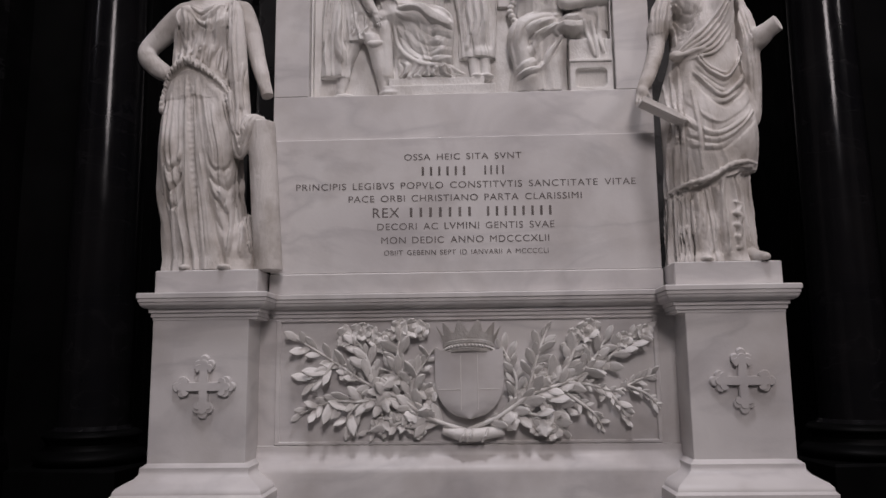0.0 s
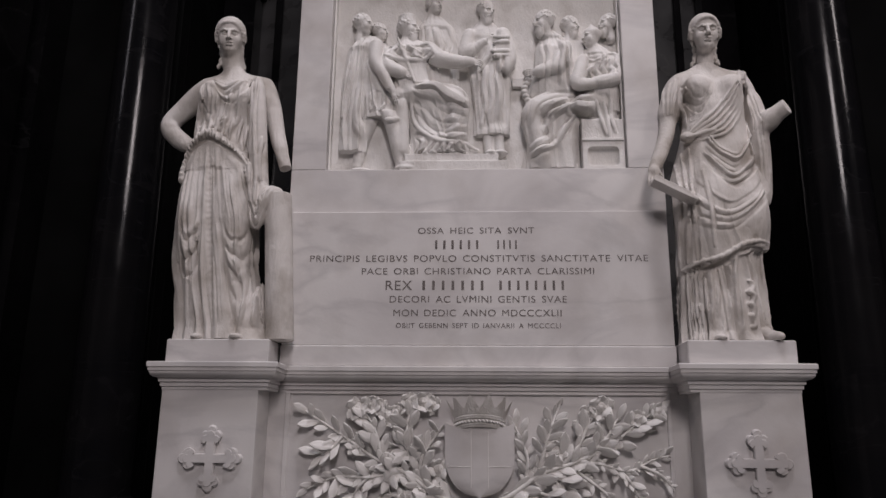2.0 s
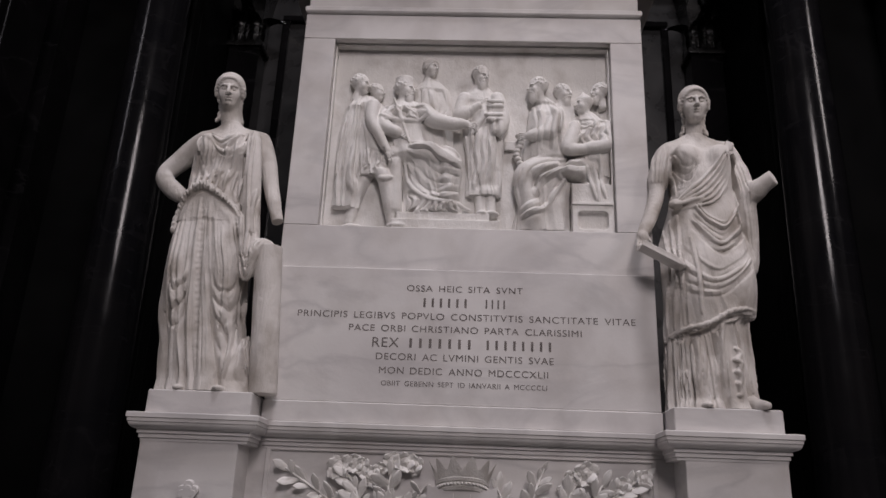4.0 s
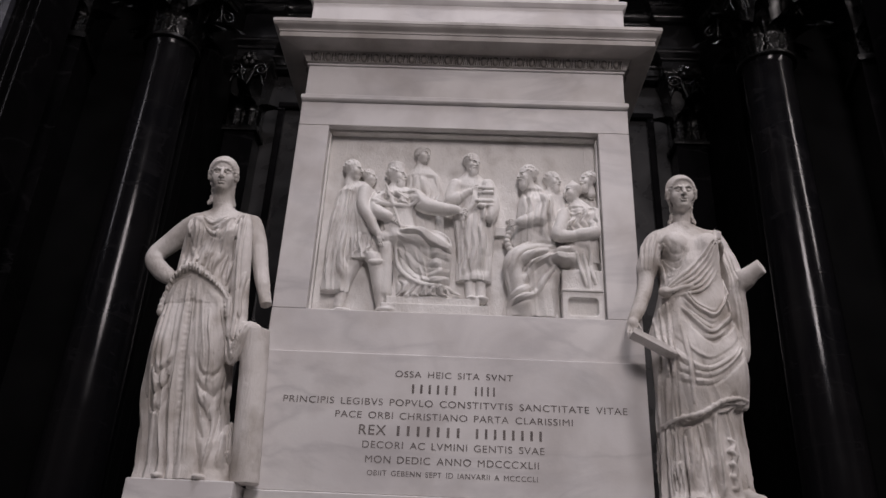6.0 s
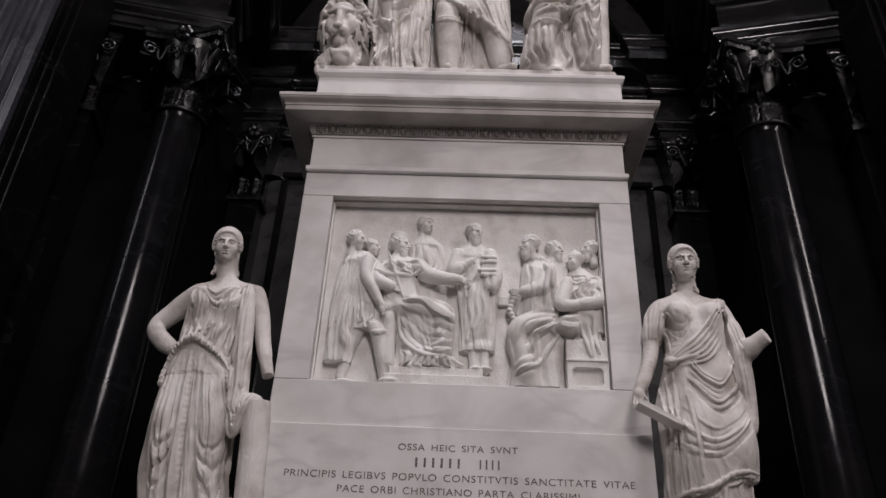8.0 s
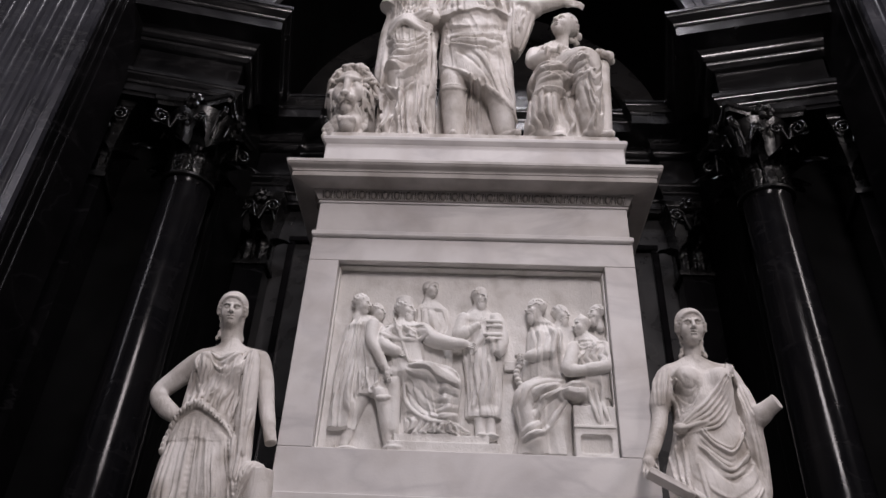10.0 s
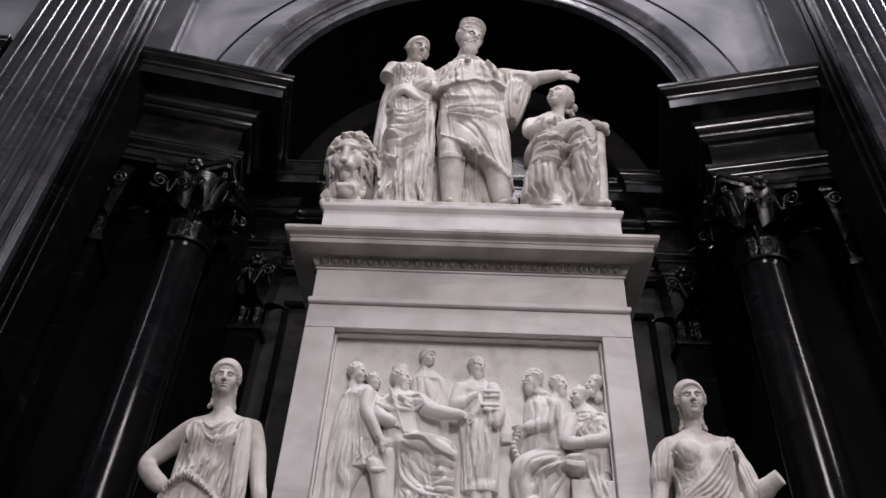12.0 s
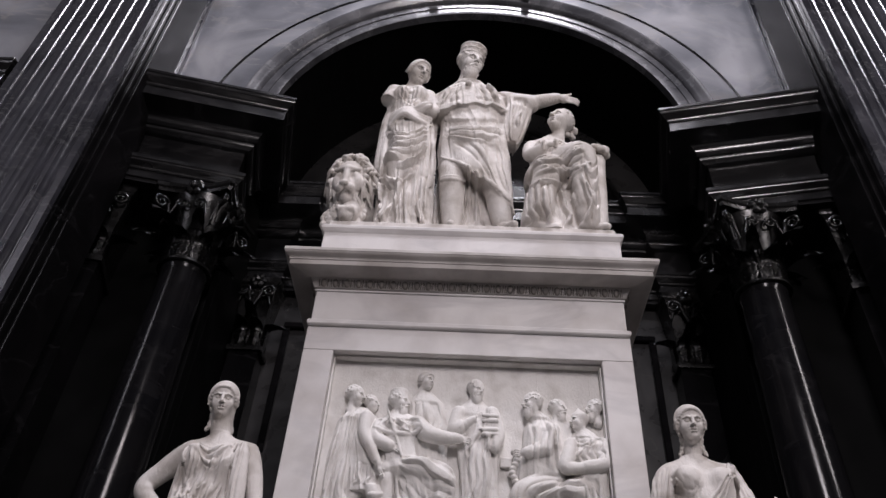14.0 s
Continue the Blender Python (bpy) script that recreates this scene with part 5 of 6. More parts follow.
def bearded_ruler():
    c = Clay((-0.66, -0.46, 0.0), (1.12, 0.46, 3.1), 0.0064)
    c.loft([(0.0, 0.02, 0.14, 0.36, 0.2), (0.5, 0.0, 0.14, 0.34, 0.19), (1.0, 0.0, 0.10, 0.33, 0.2)], 0.02, (14, 0.04, 0.02, 0.2), seed=5)
    limb(c, [(-0.19, -0.02, 1.0, 0.13), (-0.20, -0.10, 0.72, 0.105), (-0.185, -0.08, 0.45, 0.10), (-0.175, -0.05, 0.12, 0.07)], 0.03)
    limb(c, [(0.14, -0.02, 0.95, 0.13), (0.20, -0.11, 0.62, 0.10), (0.24, -0.09, 0.4, 0.095), (0.28, -0.08, 0.12, 0.07)], 0.03)
    limb(c, [(0.28, -0.1, 0.1, 0.06), (0.32, -0.18, 0.05, 0.042), (0.36, -0.25, 0.035, 0.03)], 0.02)
    limb(c, [(-0.175, -0.06, 0.1, 0.06), (-0.18, -0.14, 0.05, 0.042), (-0.18, -0.23, 0.035, 0.03)], 0.02)
    for z in (0.66, 0.63):
        c.stroke([(-0.30, z), (-0.20, z - 0.03), (-0.09, z)], 0.016, 0.01)
    c.loft([(0.25, 0.12, -0.03, 0.27, 0.21), (0.5, 0.07, -0.02, 0.30, 0.22), (0.8, 0.02, -0.01, 0.33, 0.235), (1.2, -0.01, 0, 0.335, 0.24), (1.45, -0.02, 0, 0.32, 0.225), (1.65, -0.03, 0, 0.31, 0.21), (1.95, -0.06, 0, 0.33, 0.2), (2.12, -0.07, 0.02, 0.22, 0.14),
            (2.24, -0.08, 0.02, 0.11, 0.1)], 0.03, (13, 0.03, 0.004, 0.9), (0.66, -0.95), seed=4)
    c.loft([(1.52, -0.05, 0, 0.40, 0.25), (1.8, -0.05, 0, 0.41, 0.25), (2.0, -0.06, 0, 0.37, 0.23), (2.12, -0.07, 0.0, 0.27, 0.17), (2.22, -0.08, 0.02, 0.14, 0.12)], 0.02, (17, 0.025, 0.006, 0.2), (1.68, 0.12), seed=8)
    limb(c, [(0.27, 0.0, 2.0, 0.12), (0.42, -0.06, 1.90, 0.105), (0.56, -0.10, 1.87, 0.085)], 0.03)
    limb(c, [(0.5, -0.09, 1.88, 0.07), (0.66, -0.12, 1.90, 0.065), (0.82, -0.14, 1.93, 0.05)], 0.015)
    palm(c, (0.82, -0.14, 1.93), (1, -0.1, -0.25), 0.16)
    c.loft([(1.32, 0.36, 0.0, 0.05, 0.10), (1.5, 0.38, -0.02, 0.11, 0.14), (1.75, 0.42, -0.04, 0.14, 0.15), (1.95, 0.42, -0.05, 0.12, 0.1)], 0.03, (9, 0.03, 0.02, 0.5), seed=2)
    limb(c, [(-0.36, 0.02, 1.98, 0.12), (-0.46, 0.06, 1.75, 0.10), (-0.47, 0.05, 1.5, 0.08)], 0.03)
    head(c, (-0.07, -0.15, 2.45), 0.36, 30, 22, 0, "curls", 0.75, "mitre", 6)
    for i in range(20):
        t0, t1 = math.pi * i / 10, math.pi * (i + 1) / 10
        c.cap((-0.08 + 0.15 * math.cos(t0), -0.01 + 0.13 * math.sin(t0), 2.17), (-0.08 + 0.15 * math.cos(t1), -0.01 + 0.13 * math.sin(t1), 2.17), 0.038, 0.038, 0.01)
    c.ell((-0.08, -0.24, 2.0), 0.035, 0.01)
    c.drape([(-0.40, 2.02), (-0.44, 1.85), (-0.44, 1.70)], [(-0.12, 2.1), (-0.14, 1.9), (-0.14, 1.70)], 6, 0.4, seed=1)
    c.drape([(-0.06, 2.1), (-0.04, 1.9), (-0.02, 1.72)], [(0.26, 2.05), (0.32, 1.9), (0.33, 1.74)], 6, 0.4, seed=2)
    c.drape([(-0.33, 1.62), (-0.15, 1.50), (0.05, 1.48), (0.27, 1.60)], [(-0.33, 1.30), (-0.15, 1.12), (0.08, 1.08), (0.31, 1.30)], 5, 0.22, seed=3)
    c.drape([(-0.24, 1.15), (-0.08, 0.95), (0.06, 0.75), (0.18, 0.55)], [(0.28, 1.12), (0.31, 0.9), (0.34, 0.65), (0.36, 0.42)], 6, 0.26, seed=4)
    c.drape([(0.36, 1.9), (0.34, 1.65), (0.34, 1.4)], [(0.52, 1.86), (0.50, 1.68), (0.42, 1.45)], 5, 0.4, seed=5)
    c.stroke([(-0.31, 0.97), (-0.10, 0.78), (0.1, 0.59), (0.24, 0.46), (0.33, 0.38)], 0.022, 0.012, bead=0.2)
    c.drape([(-0.08, 0.8), (-0.09, 0.4), (-0.08, 0.05)], [(0.10, 0.7), (0.12, 0.4), (0.13, 0.05)], 6, 0.42, seed=6)
    return c


def woman_without_arm():
    c = Clay((-1.08, -0.42, 0.0), (-0.24, 0.34, 2.74), 0.006)
    c.loft([(0.0, -0.64, 0, 0.27, 0.21), (0.1, -0.64, 0, 0.255, 0.2), (0.6, -0.655, 0, 0.255, 0.19), (1.1, -0.67, 0, 0.265, 0.185), (1.4, -0.67, 0, 0.245, 0.17), (1.62, -0.68, 0, 0.20, 0.15)], 0.02, (17, 0.045, 0.008, 0.5), seed=6)
    c.loft([(1.5, -0.68, 0, 0.22, 0.16), (1.7, -0.69, 0, 0.195, 0.145), (1.9, -0.70, 0, 0.215, 0.15), (2.02, -0.70, 0.01, 0.19, 0.12), (2.14, -0.69, 0.02, 0.09, 0.08)], 0.04, (13, 0.01, 0.004, 0.2), seed=2)
    c.cap((-0.86, 0.02, 2.03), (-0.54, 0.02, 2.0), 0.085, 0.08, 0.05)
    for x in (-0.78, -0.62):
        c.ell((x, -0.12, 1.9), (0.085, 0.07, 0.09), 0.05)
    c.drum((-0.885, 0.0, 2.06), (-0.935, -0.06, 1.84), 0.085, 0.075, 0.05)
    limb(c, [(-0.52, 0.0, 1.98, 0.075), (-0.46, -0.03, 1.76, 0.065), (-0.47, -0.12, 1.62, 0.055), (-0.55, -0.19, 1.60, 0.045)], 0.02)
    head(c, (-0.65, -0.09, 2.27), 0.32, 36, 28, 0, "band", seed=7)
    limb(c, [(-0.86, 0.05, 1.95, 0.05), (-0.90, 0.04, 1.6, 0.07), (-0.92, 0.03, 1.25, 0.06), (-0.93, 0.02, 0.9, 0.05)], 0.03)
    c.ell((-0.74, -0.13, 0.85), (0.12, 0.09, 0.35), 0.07)
    # twisted mantle round the hips, and its hanging folds
    for i in range(5):
        c.stroke([(-0.88, 1.52 - 0.035 * i), (-0.74, 1.60 - 0.03 * i), (-0.60, 1.58 - 0.04 * i), (-0.47, 1.66 - 0.06 * i)], 0.024, 0.015)
    c.drape([(-0.90, 1.44), (-0.76, 1.30), (-0.60, 1.30), (-0.46, 1.46)], [(-0.91, 0.62), (-0.80, 0.46), (-0.62, 0.55), (-0.45, 1.0)], 10, 0.36, seed=2)
    c.drape([(-0.87, 0.5), (-0.88, 0.28), (-0.89, 0.03)], [(-0.45, 0.75), (-0.42, 0.35), (-0.40, 0.03)], 9, 0.42, seed=3)
    c.drape([(-0.86, 1.95), (-0.85, 1.78), (-0.84, 1.62)], [(-0.54, 1.93), (-0.54, 1.78), (-0.55, 1.66)], 9, 0.32, seed=4)
    c.swag((-0.82, 2.0), (-0.56, 1.98), 0.12, 0.012, 3, (0, -0.06))
    c.pleats([(-0.50, 1.5), (-0.45, 1.5), (-0.42, 1.45)], [(-0.46, 0.7), (-0.43, 0.6), (-0.41, 0.62)], 0.016)
    return c


def kneeling_woman():
    c = Clay((0.34, -0.46, 0.0), (1.34, 0.40, 1.92), 0.006)
    c.loft([(0.0, 0.76, 0.02, 0.32, 0.26), (0.3, 0.75, 0.02, 0.30, 0.25), (0.6, 0.74, 0.02, 0.27, 0.22), (0.85, 0.73, 0.03, 0.22, 0.18), (0.95, 0.73, 0.03, 0.19, 0.16)], 0.03, (15, 0.05, 0.01, 0.3), seed=9)
    c.loft([(0.8, 0.73, 0.03, 0.195, 0.16), (1.0, 0.72, 0.02, 0.17, 0.135), (1.2, 0.71, 0.01, 0.19, 0.14), (1.3, 0.72, 0.01, 0.165, 0.11), (1.4, 0.745, 0.01, 0.08, 0.075)], 0.04, (11, 0.012, 0.006, 0.2), seed=4)
    c.cap((0.58, 0.02, 1.27), (0.86, 0.02, 1.26), 0.075, 0.075, 0.05)
    for x in (0.65, 0.80):
        c.ell((x, -0.10, 1.17), (0.075, 0.065, 0.08), 0.04)
    limb(c, [(0.55, 0.0, 1.26, 0.075), (0.53, -0.06, 1.1, 0.065), (0.56, -0.17, 1.0, 0.055), (0.68, -0.27, 1.01, 0.04)], 0.02)
    palm(c, (0.67, -0.27, 1.01), (1, -0.1, -0.1), 0.12)
    limb(c, [(0.89, 0.0, 1.24, 0.07), (0.98, 0.05, 1.08, 0.06), (1.08, -0.02, 0.95, 0.055), (1.13, -0.10, 0.98, 0.045)], 0.02)
    head(c, (0.835, -0.05, 1.60), 0.31, -38, -8, 10, "curls", seed=11)
    for i in range(16):
        a = i * 0.75
        c.ell((0.90 + 0.07 * math.cos(a) + 0.004 * i, 0.06 - 0.02 * math.sin(a), 1.50 + 0.012 * i), 0.03, 0.006)
    limb(c, [(0.70, 0.0, 0.82, 0.15), (0.86, -0.20, 0.86, 0.14), (0.97, -0.28, 0.82, 0.12), (0.97, -0.24, 0.45, 0.11), (0.98, -0.2, 0.1, 0.10)], 0.04)
    limb(c, [(0.62, 0.0, 0.78, 0.15), (0.66, -0.22, 0.72, 0.13), (0.60, -0.20, 0.35, 0.13), (0.56, -0.15, 0.1, 0.12)], 0.04)
    # horn with flowers beside the knee
    limb(c, [(1.10, -0.12, 0.15, 0.07), (1.115, -0.12, 0.5, 0.075), (1.13, -0.12, 0.8, 0.07), (1.15, -0.12, 0.98, 0.06)], 0.02)
    rnd = random.Random(5)
    for i in range(26):
        a, b = rnd.uniform(0, 6.28), rnd.uniform(-0.6, 1.5)
        c.ell((1.155 + 0.085 * math.cos(a) * math.cos(b), -0.12 + 0.085 * math.sin(a) * math.cos(b), 1.07 + 0.075 * math.sin(b)), 0.035, 0.01)
    limb(c, [(1.04, -0.16, 0.06, 0.045), (1.09, -0.20, 0.04, 0.036), (1.14, -0.245, 0.03, 0.026)], 0.02)
    c.swag((0.52, 0.92), (0.96, 0.90), 0.10, 0.016, 3, (0.01, -0.09))
    c.drape([(0.50, 0.86), (0.66, 0.80), (0.82, 0.84), (0.98, 0.92)], [(0.42, 0.40), (0.58, 0.36), (0.76, 0.46), (1.0, 0.60)], 8, 0.36, seed=2)
    c.drape([(0.46, 0.40), (0.45, 0.2), (0.44, 0.03)], [(1.0, 0.66), (1.03, 0.3), (1.04, 0.03)], 11, 0.42, seed=3)
    c.drape([(0.60, 1.22), (0.60, 1.1), (0.60, 0.95)], [(0.86, 1.2), (0.84, 1.1), (0.84, 0.95)], 7, 0.34, seed=4)
    c.swag((0.95, 0.80), (1.12, 0.78), 0.14, 0.016, 4, (0.0, -0.12))
    c.stroke([(0.56, 0.70), (0.70, 0.78), (0.80, 0.70), (0.92, 0.62), (1.02, 0.66)], 0.022, 0.012, bead=0.2)
    c.swag((0.58, 1.28), (0.86, 1.26), 0.10, 0.010, 3, (0, -0.05))
    return c


def crouching_lion():
    c = Clay((-1.56, -0.50, 0.0), (-0.80, 0.95, 1.16), 0.0065)
    rnd = random.Random(3)
    limb(c, [(-1.16, 0.15, 0.42, 0.26), (-1.12, 0.5, 0.36, 0.27), (-1.1, 0.7, 0.3, 0.26)], 0.05)
    c.ell((-1.18, 0.10, 0.54), (0.22, 0.18, 0.34), 0.05)
    rot = Matrix.Rotation(radians(-5), 3, "Z") @ Matrix.Rotation(radians(20), 3, "X")
    o = Vector((-1.175, -0.12, 0.60))

    def P(x, y, z):
        return tuple(o + rot @ Vector((x, y, z)))

    c.ell(P(0, 0.02, 0.06), (0.175, 0.16, 0.20), 0.04, rot)
    c.ell(P(0, -0.10, -0.10), (0.105, 0.13, 0.115), 0.05, rot)
    c.cap(P(0, -0.12, 0.13), P(0, -0.215, -0.075), 0.040, 0.038, 0.02)
    c.ell(P(0, -0.245, -0.088), (0.052, 0.028, 0.030), 0.006, rot)
    c.ell(P(0, -0.14, -0.215), (0.065, 0.06, 0.05), 0.02, rot)
    c.cap(P(0, -0.25, -0.10), P(0, -0.225, -0.155), 0.008, 0.010, 0.006, True)
    for q in (-1, 1):
        c.ell(P(q * 0.05, -0.19, -0.125), (0.060, 0.055, 0.050), 0.018, rot)
        c.cap(P(0, -0.225, -0.155), P(q * 0.10, -0.15, -0.195), 0.012, 0.014, 0.008, True)
        c.ell(P(q * 0.088, -0.175, 0.055), (0.052, 0.085, 0.038), 0.012, rot, True)
        c.ell(P(q * 0.086, -0.112, 0.050), (0.034, 0.034, 0.026), 0.004, rot)
        c.cap(P(q * 0.025, -0.150, 0.115), P(q * 0.140, -0.110, 0.108), 0.022, 0.018, 0.03)
        c.ell(P(q * 0.115, -0.10, -0.03), (0.060, 0.06, 0.085), 0.04, rot)
        c.ell(P(q * 0.175, 0.0, 0.19), (0.05, 0.04, 0.055), 0.02, rot)
        for i in range(3):
            c.cap(P(q * 0.055, -0.23, -0.115 - 0.018 * i), P(q * 0.10, -0.205, -0.11 - 0.024 * i), 0.004, 0.003, 0.003, True)
    # thick wavy locks in three rows round the face
    for ring_n, (r0, y0, n, w) in enumerate(((0.175, -0.055, 24, 0.026), (0.205, 0.0, 30, 0.029), (0.225, 0.06, 32, 0.032), (0.235, 0.13, 30, 0.034))):
        for i in range(n):
            a = 2 * math.pi * (i + 0.5 * (ring_n % 2)) / n + rnd.uniform(-0.07, 0.07)
            ca, sa = math.cos(a), math.sin(a)
            sway = rnd.choice((-1, 1)) * 0.026
            length = rnd.uniform(0.06, 0.10)
            pts = []
            for k in range(5):
                f = k / 4
                rr = r0 + 0.035 * max(0, sa) + length * f * (0.75 if sa > -0.2 else 0.45)
                sw = sway * math.sin(f * 4.5)
                drop = 0.09 * f * f * (1.0 - sa)
                pts.append(P(rr * ca - sw * sa, y0 + 0.05 * max(0, sa) - 0.035 * math.sin(math.pi * f) + rnd.uniform(-0.006, 0.006), 0.03 + rr * 1.12 * sa + sw * ca - drop) + (w * (1 - 0.55 * f),))
            limb(c, pts, 0.003)
    for i in range(90):
        x = rnd.uniform(-1.40, -0.96)
        z = rnd.uniform(0.12, 0.42)
        y = -0.10 + 0.35 * abs(x + 1.18)
        limb(c, [(x, y, z, 0.032), (x + rnd.uniform(-0.03, 0.03), y - 0.03, z - 0.05, 0.026), (x + rnd.uniform(-0.03, 0.03), y - 0.01, z - 0.10, 0.012)], 0.003)
    # paw spread on a ball
    limb(c, [(-1.13, -0.02, 0.30, 0.12), (-1.13, -0.16, 0.14, 0.07)], 0.03)
    c.ell((-1.135, -0.25, 0.072), (0.085, 0.085, 0.072), 0.006)
    for k in range(4):
        x = -1.195 + 0.040 * k
        limb(c, [(x, -0.20, 0.120, 0.032), (x, -0.275, 0.118, 0.030), (x, -0.320, 0.085, 0.022)], 0.02)
    for k in range(3):
        x = -1.175 + 0.040 * k
        limb(c, [(x, -0.24, 0.150, 0.006), (x, -0.31, 0.130, 0.006), (x, -0.345, 0.08, 0.005)], 0.004)
    return c


def scene_relief():
    """The carved company on the sunk panel: rulers, clerics and attendants in half round."""
    c = Clay((-0.97, -0.035, 0.0), (0.97, 0.15, 1.42), 0.0038)
    B = 0.13
    # stepped dais
    c.slab((-0.14, B - 0.02, 0.035), (0.36, 0.09, 0.035), 0.004)
    c.slab((-0.16, B - 0.02, 0.095), (0.31, 0.07, 0.028), 0.004)
    # attendant behind
    c.loft([(0.5, -0.25, B, 0.13, 0.05), (0.9, -0.26, B, 0.14, 0.055), (1.1, -0.28, B, 0.12, 0.05), (1.18, -0.29, B, 0.05, 0.04)], 0.01, (6, 0.012, 0.006, 0.2), seed=2)
    head(c, (-0.29, B - 0.02, 1.270), 0.147, 50, 8, 0, "band", seed=2)
    c.drape([(-0.37, 1.1), (-0.37, 0.95), (-0.36, 0.8)], [(-0.18, 1.1), (-0.15, 0.95), (-0.14, 0.8)], 5, 0.4, seed=11)
    # standing reader with open scroll
    c.loft([(0.27, 0.115, B - 0.01, 0.115, 0.07), (0.6, 0.11, B - 0.01, 0.13, 0.085), (0.9, 0.08, B - 0.01, 0.14, 0.085), (1.05, 0.07, B, 0.125, 0.07), (1.13, 0.07, B, 0.05, 0.045)], 0.01, (7, 0.014, 0.006, 0.3), seed=4)
    for x in (0.085, 0.15):
        c.cap((x, B - 0.02, 0.30), (x + 0.01, B - 0.03, 0.14), 0.04, 0.035, 0.01)
        c.ell((x + 0.02, B - 0.05, 0.135), (0.045, 0.05, 0.02), 0.01)
    limb(c, [(0.19, B - 0.03, 1.02, 0.055), (0.225, B - 0.05, 0.85, 0.055), (0.2, B - 0.08, 0.74, 0.045)], 0.01)
    limb(c, [(-0.04, B - 0.03, 1.02, 0.05), (-0.06, B - 0.06, 0.87, 0.05), (0.06, B - 0.09, 0.94, 0.035)], 0.01)
    palm(c, (0.06, B - 0.10, 0.95), (1, -0.1, 0.4), 0.06, k=0.005)
    for z in (0.965, 0.93, 0.86, 0.825):
        c.cap((0.13, B - 0.10, z), (0.22, B - 0.10, z), 0.018, 0.018, 0.004)
    c.slab((0.175, B - 0.095, 0.895), (0.045, 0.008, 0.07), 0.004)
    head(c, (0.075, B - 0.04, 1.195), 0.155, 38, 14, 0, "curls", 0.55, seed=5)
    c.drape([(0.0, 0.78), (0.0, 0.55), (0.01, 0.29)], [(0.21, 0.86), (0.225, 0.6), (0.225, 0.29)], 5, 0.36, seed=1)
    c.drape([(-0.05, 1.02), (-0.03, 0.85), (0.0, 0.74)], [(0.20, 0.98), (0.12, 0.78), (0.02, 0.66)], 4, 0.25, seed=2)
    # soldier
    head(c, (-0.67, B - 0.02, 1.060), 0.134, 70, 0, 0, "curls", seed=9)
    c.loft([(0.40, -0.64, B - 0.02, 0.11, 0.07), (0.55, -0.66, B - 0.02, 0.105, 0.07), (0.75, -0.69, B - 0.02, 0.10, 0.07), (0.95, -0.72, B - 0.02, 0.11, 0.07), (1.02, -0.74, B - 0.01, 0.05, 0.045)], 0.01, (8, 0.016, 0.004, 0.1), seed=3)
    limb(c, [(-0.60, B - 0.05, 0.45, 0.055), (-0.565, B - 0.07, 0.36, 0.048), (-0.53, B - 0.06, 0.22, 0.045), (-0.505, B - 0.05, 0.06, 0.03)], 0.01)
    c.ell((-0.46, B - 0.07, 0.025), (0.08, 0.05, 0.025), 0.01)
    limb(c, [(-0.70, B, 0.45, 0.055), (-0.76, B, 0.26, 0.045), (-0.80, B - 0.01, 0.07, 0.032)], 0.01)
    c.ell((-0.77, B - 0.03, 0.025), (0.07, 0.05, 0.022), 0.01)
    c.stroke([(-0.60, 0.36), (-0.56, 0.35), (-0.52, 0.37)], 0.014, 0.006)
    limb(c, [(-0.68, B - 0.08, 0.93, 0.045), (-0.68, B - 0.10, 0.80, 0.042), (-0.62, B - 0.11, 0.68, 0.036), (-0.565, B - 0.11, 0.57, 0.028)], 0.01)
    palm(c, (-0.565, B - 0.11, 0.56), (0.4, -0.1, -1), 0.06, k=0.005)
    c.loft([(0.16, -0.83, B - 0.02, 0.09, 0.06), (0.4, -0.83, B - 0.02, 0.095, 0.075), (0.7, -0.81, B - 0.02, 0.10, 0.085), (0.92, -0.79, B - 0.03, 0.09, 0.075), (1.0, -0.77, B - 0.01, 0.05, 0.05)], 0.01, (9, 0.03, 0.01, 0.4), seed=7)
    head(c, (-0.785, B - 0.045, 1.105), 0.160, 72, 4, 0, "curls", seed=12)
    c.drape([(-0.86, 0.95), (-0.91, 0.55), (-0.91, 0.18)], [(-0.72, 0.95), (-0.74, 0.6), (-0.745, 0.22)], 5, 0.44, seed=5)
    c.drape([(-0.73, 0.60), (-0.73, 0.5), (-0.73, 0.42)], [(-0.56, 0.58), (-0.54, 0.5), (-0.535, 0.43)], 6, 0.36, seed=6)
    # seated ruler, arm held out
    c.loft([(0.56, -0.42, B - 0.03, 0.15, 0.08), (0.75, -0.44, B - 0.03, 0.14, 0.085), (0.9, -0.45, B - 0.03, 0.16, 0.085), (0.97, -0.455, B - 0.02, 0.10, 0.06), (1.0, -0.46, B - 0.02, 0.05, 0.05)], 0.012, (6, 0.012, 0.004, 0.2), seed=5)
    limb(c, [(-0.42, B - 0.03, 0.57, 0.09), (-0.26, B - 0.06, 0.56, 0.08), (-0.13, B - 0.08, 0.52, 0.07), (-0.12, B - 0.07, 0.40, 0.07), (-0.14, B - 0.05, 0.22, 0.07)], 0.02)
    c.loft([(0.13, -0.24, B - 0.02, 0.19, 0.08), (0.3, -0.25, B - 0.02, 0.18, 0.085), (0.5, -0.28, B - 0.02, 0.18, 0.085), (0.6, -0.30, B - 0.02, 0.16, 0.07)], 0.02, (9, 0.022, 0.008, 0.3), seed=11)
    limb(c, [(-0.33, B - 0.06, 0.90, 0.06), (-0.24, B - 0.10, 0.81, 0.055), (-0.12, B - 0.11, 0.78, 0.042), (-0.04, B - 0.11, 0.78, 0.032)], 0.012)
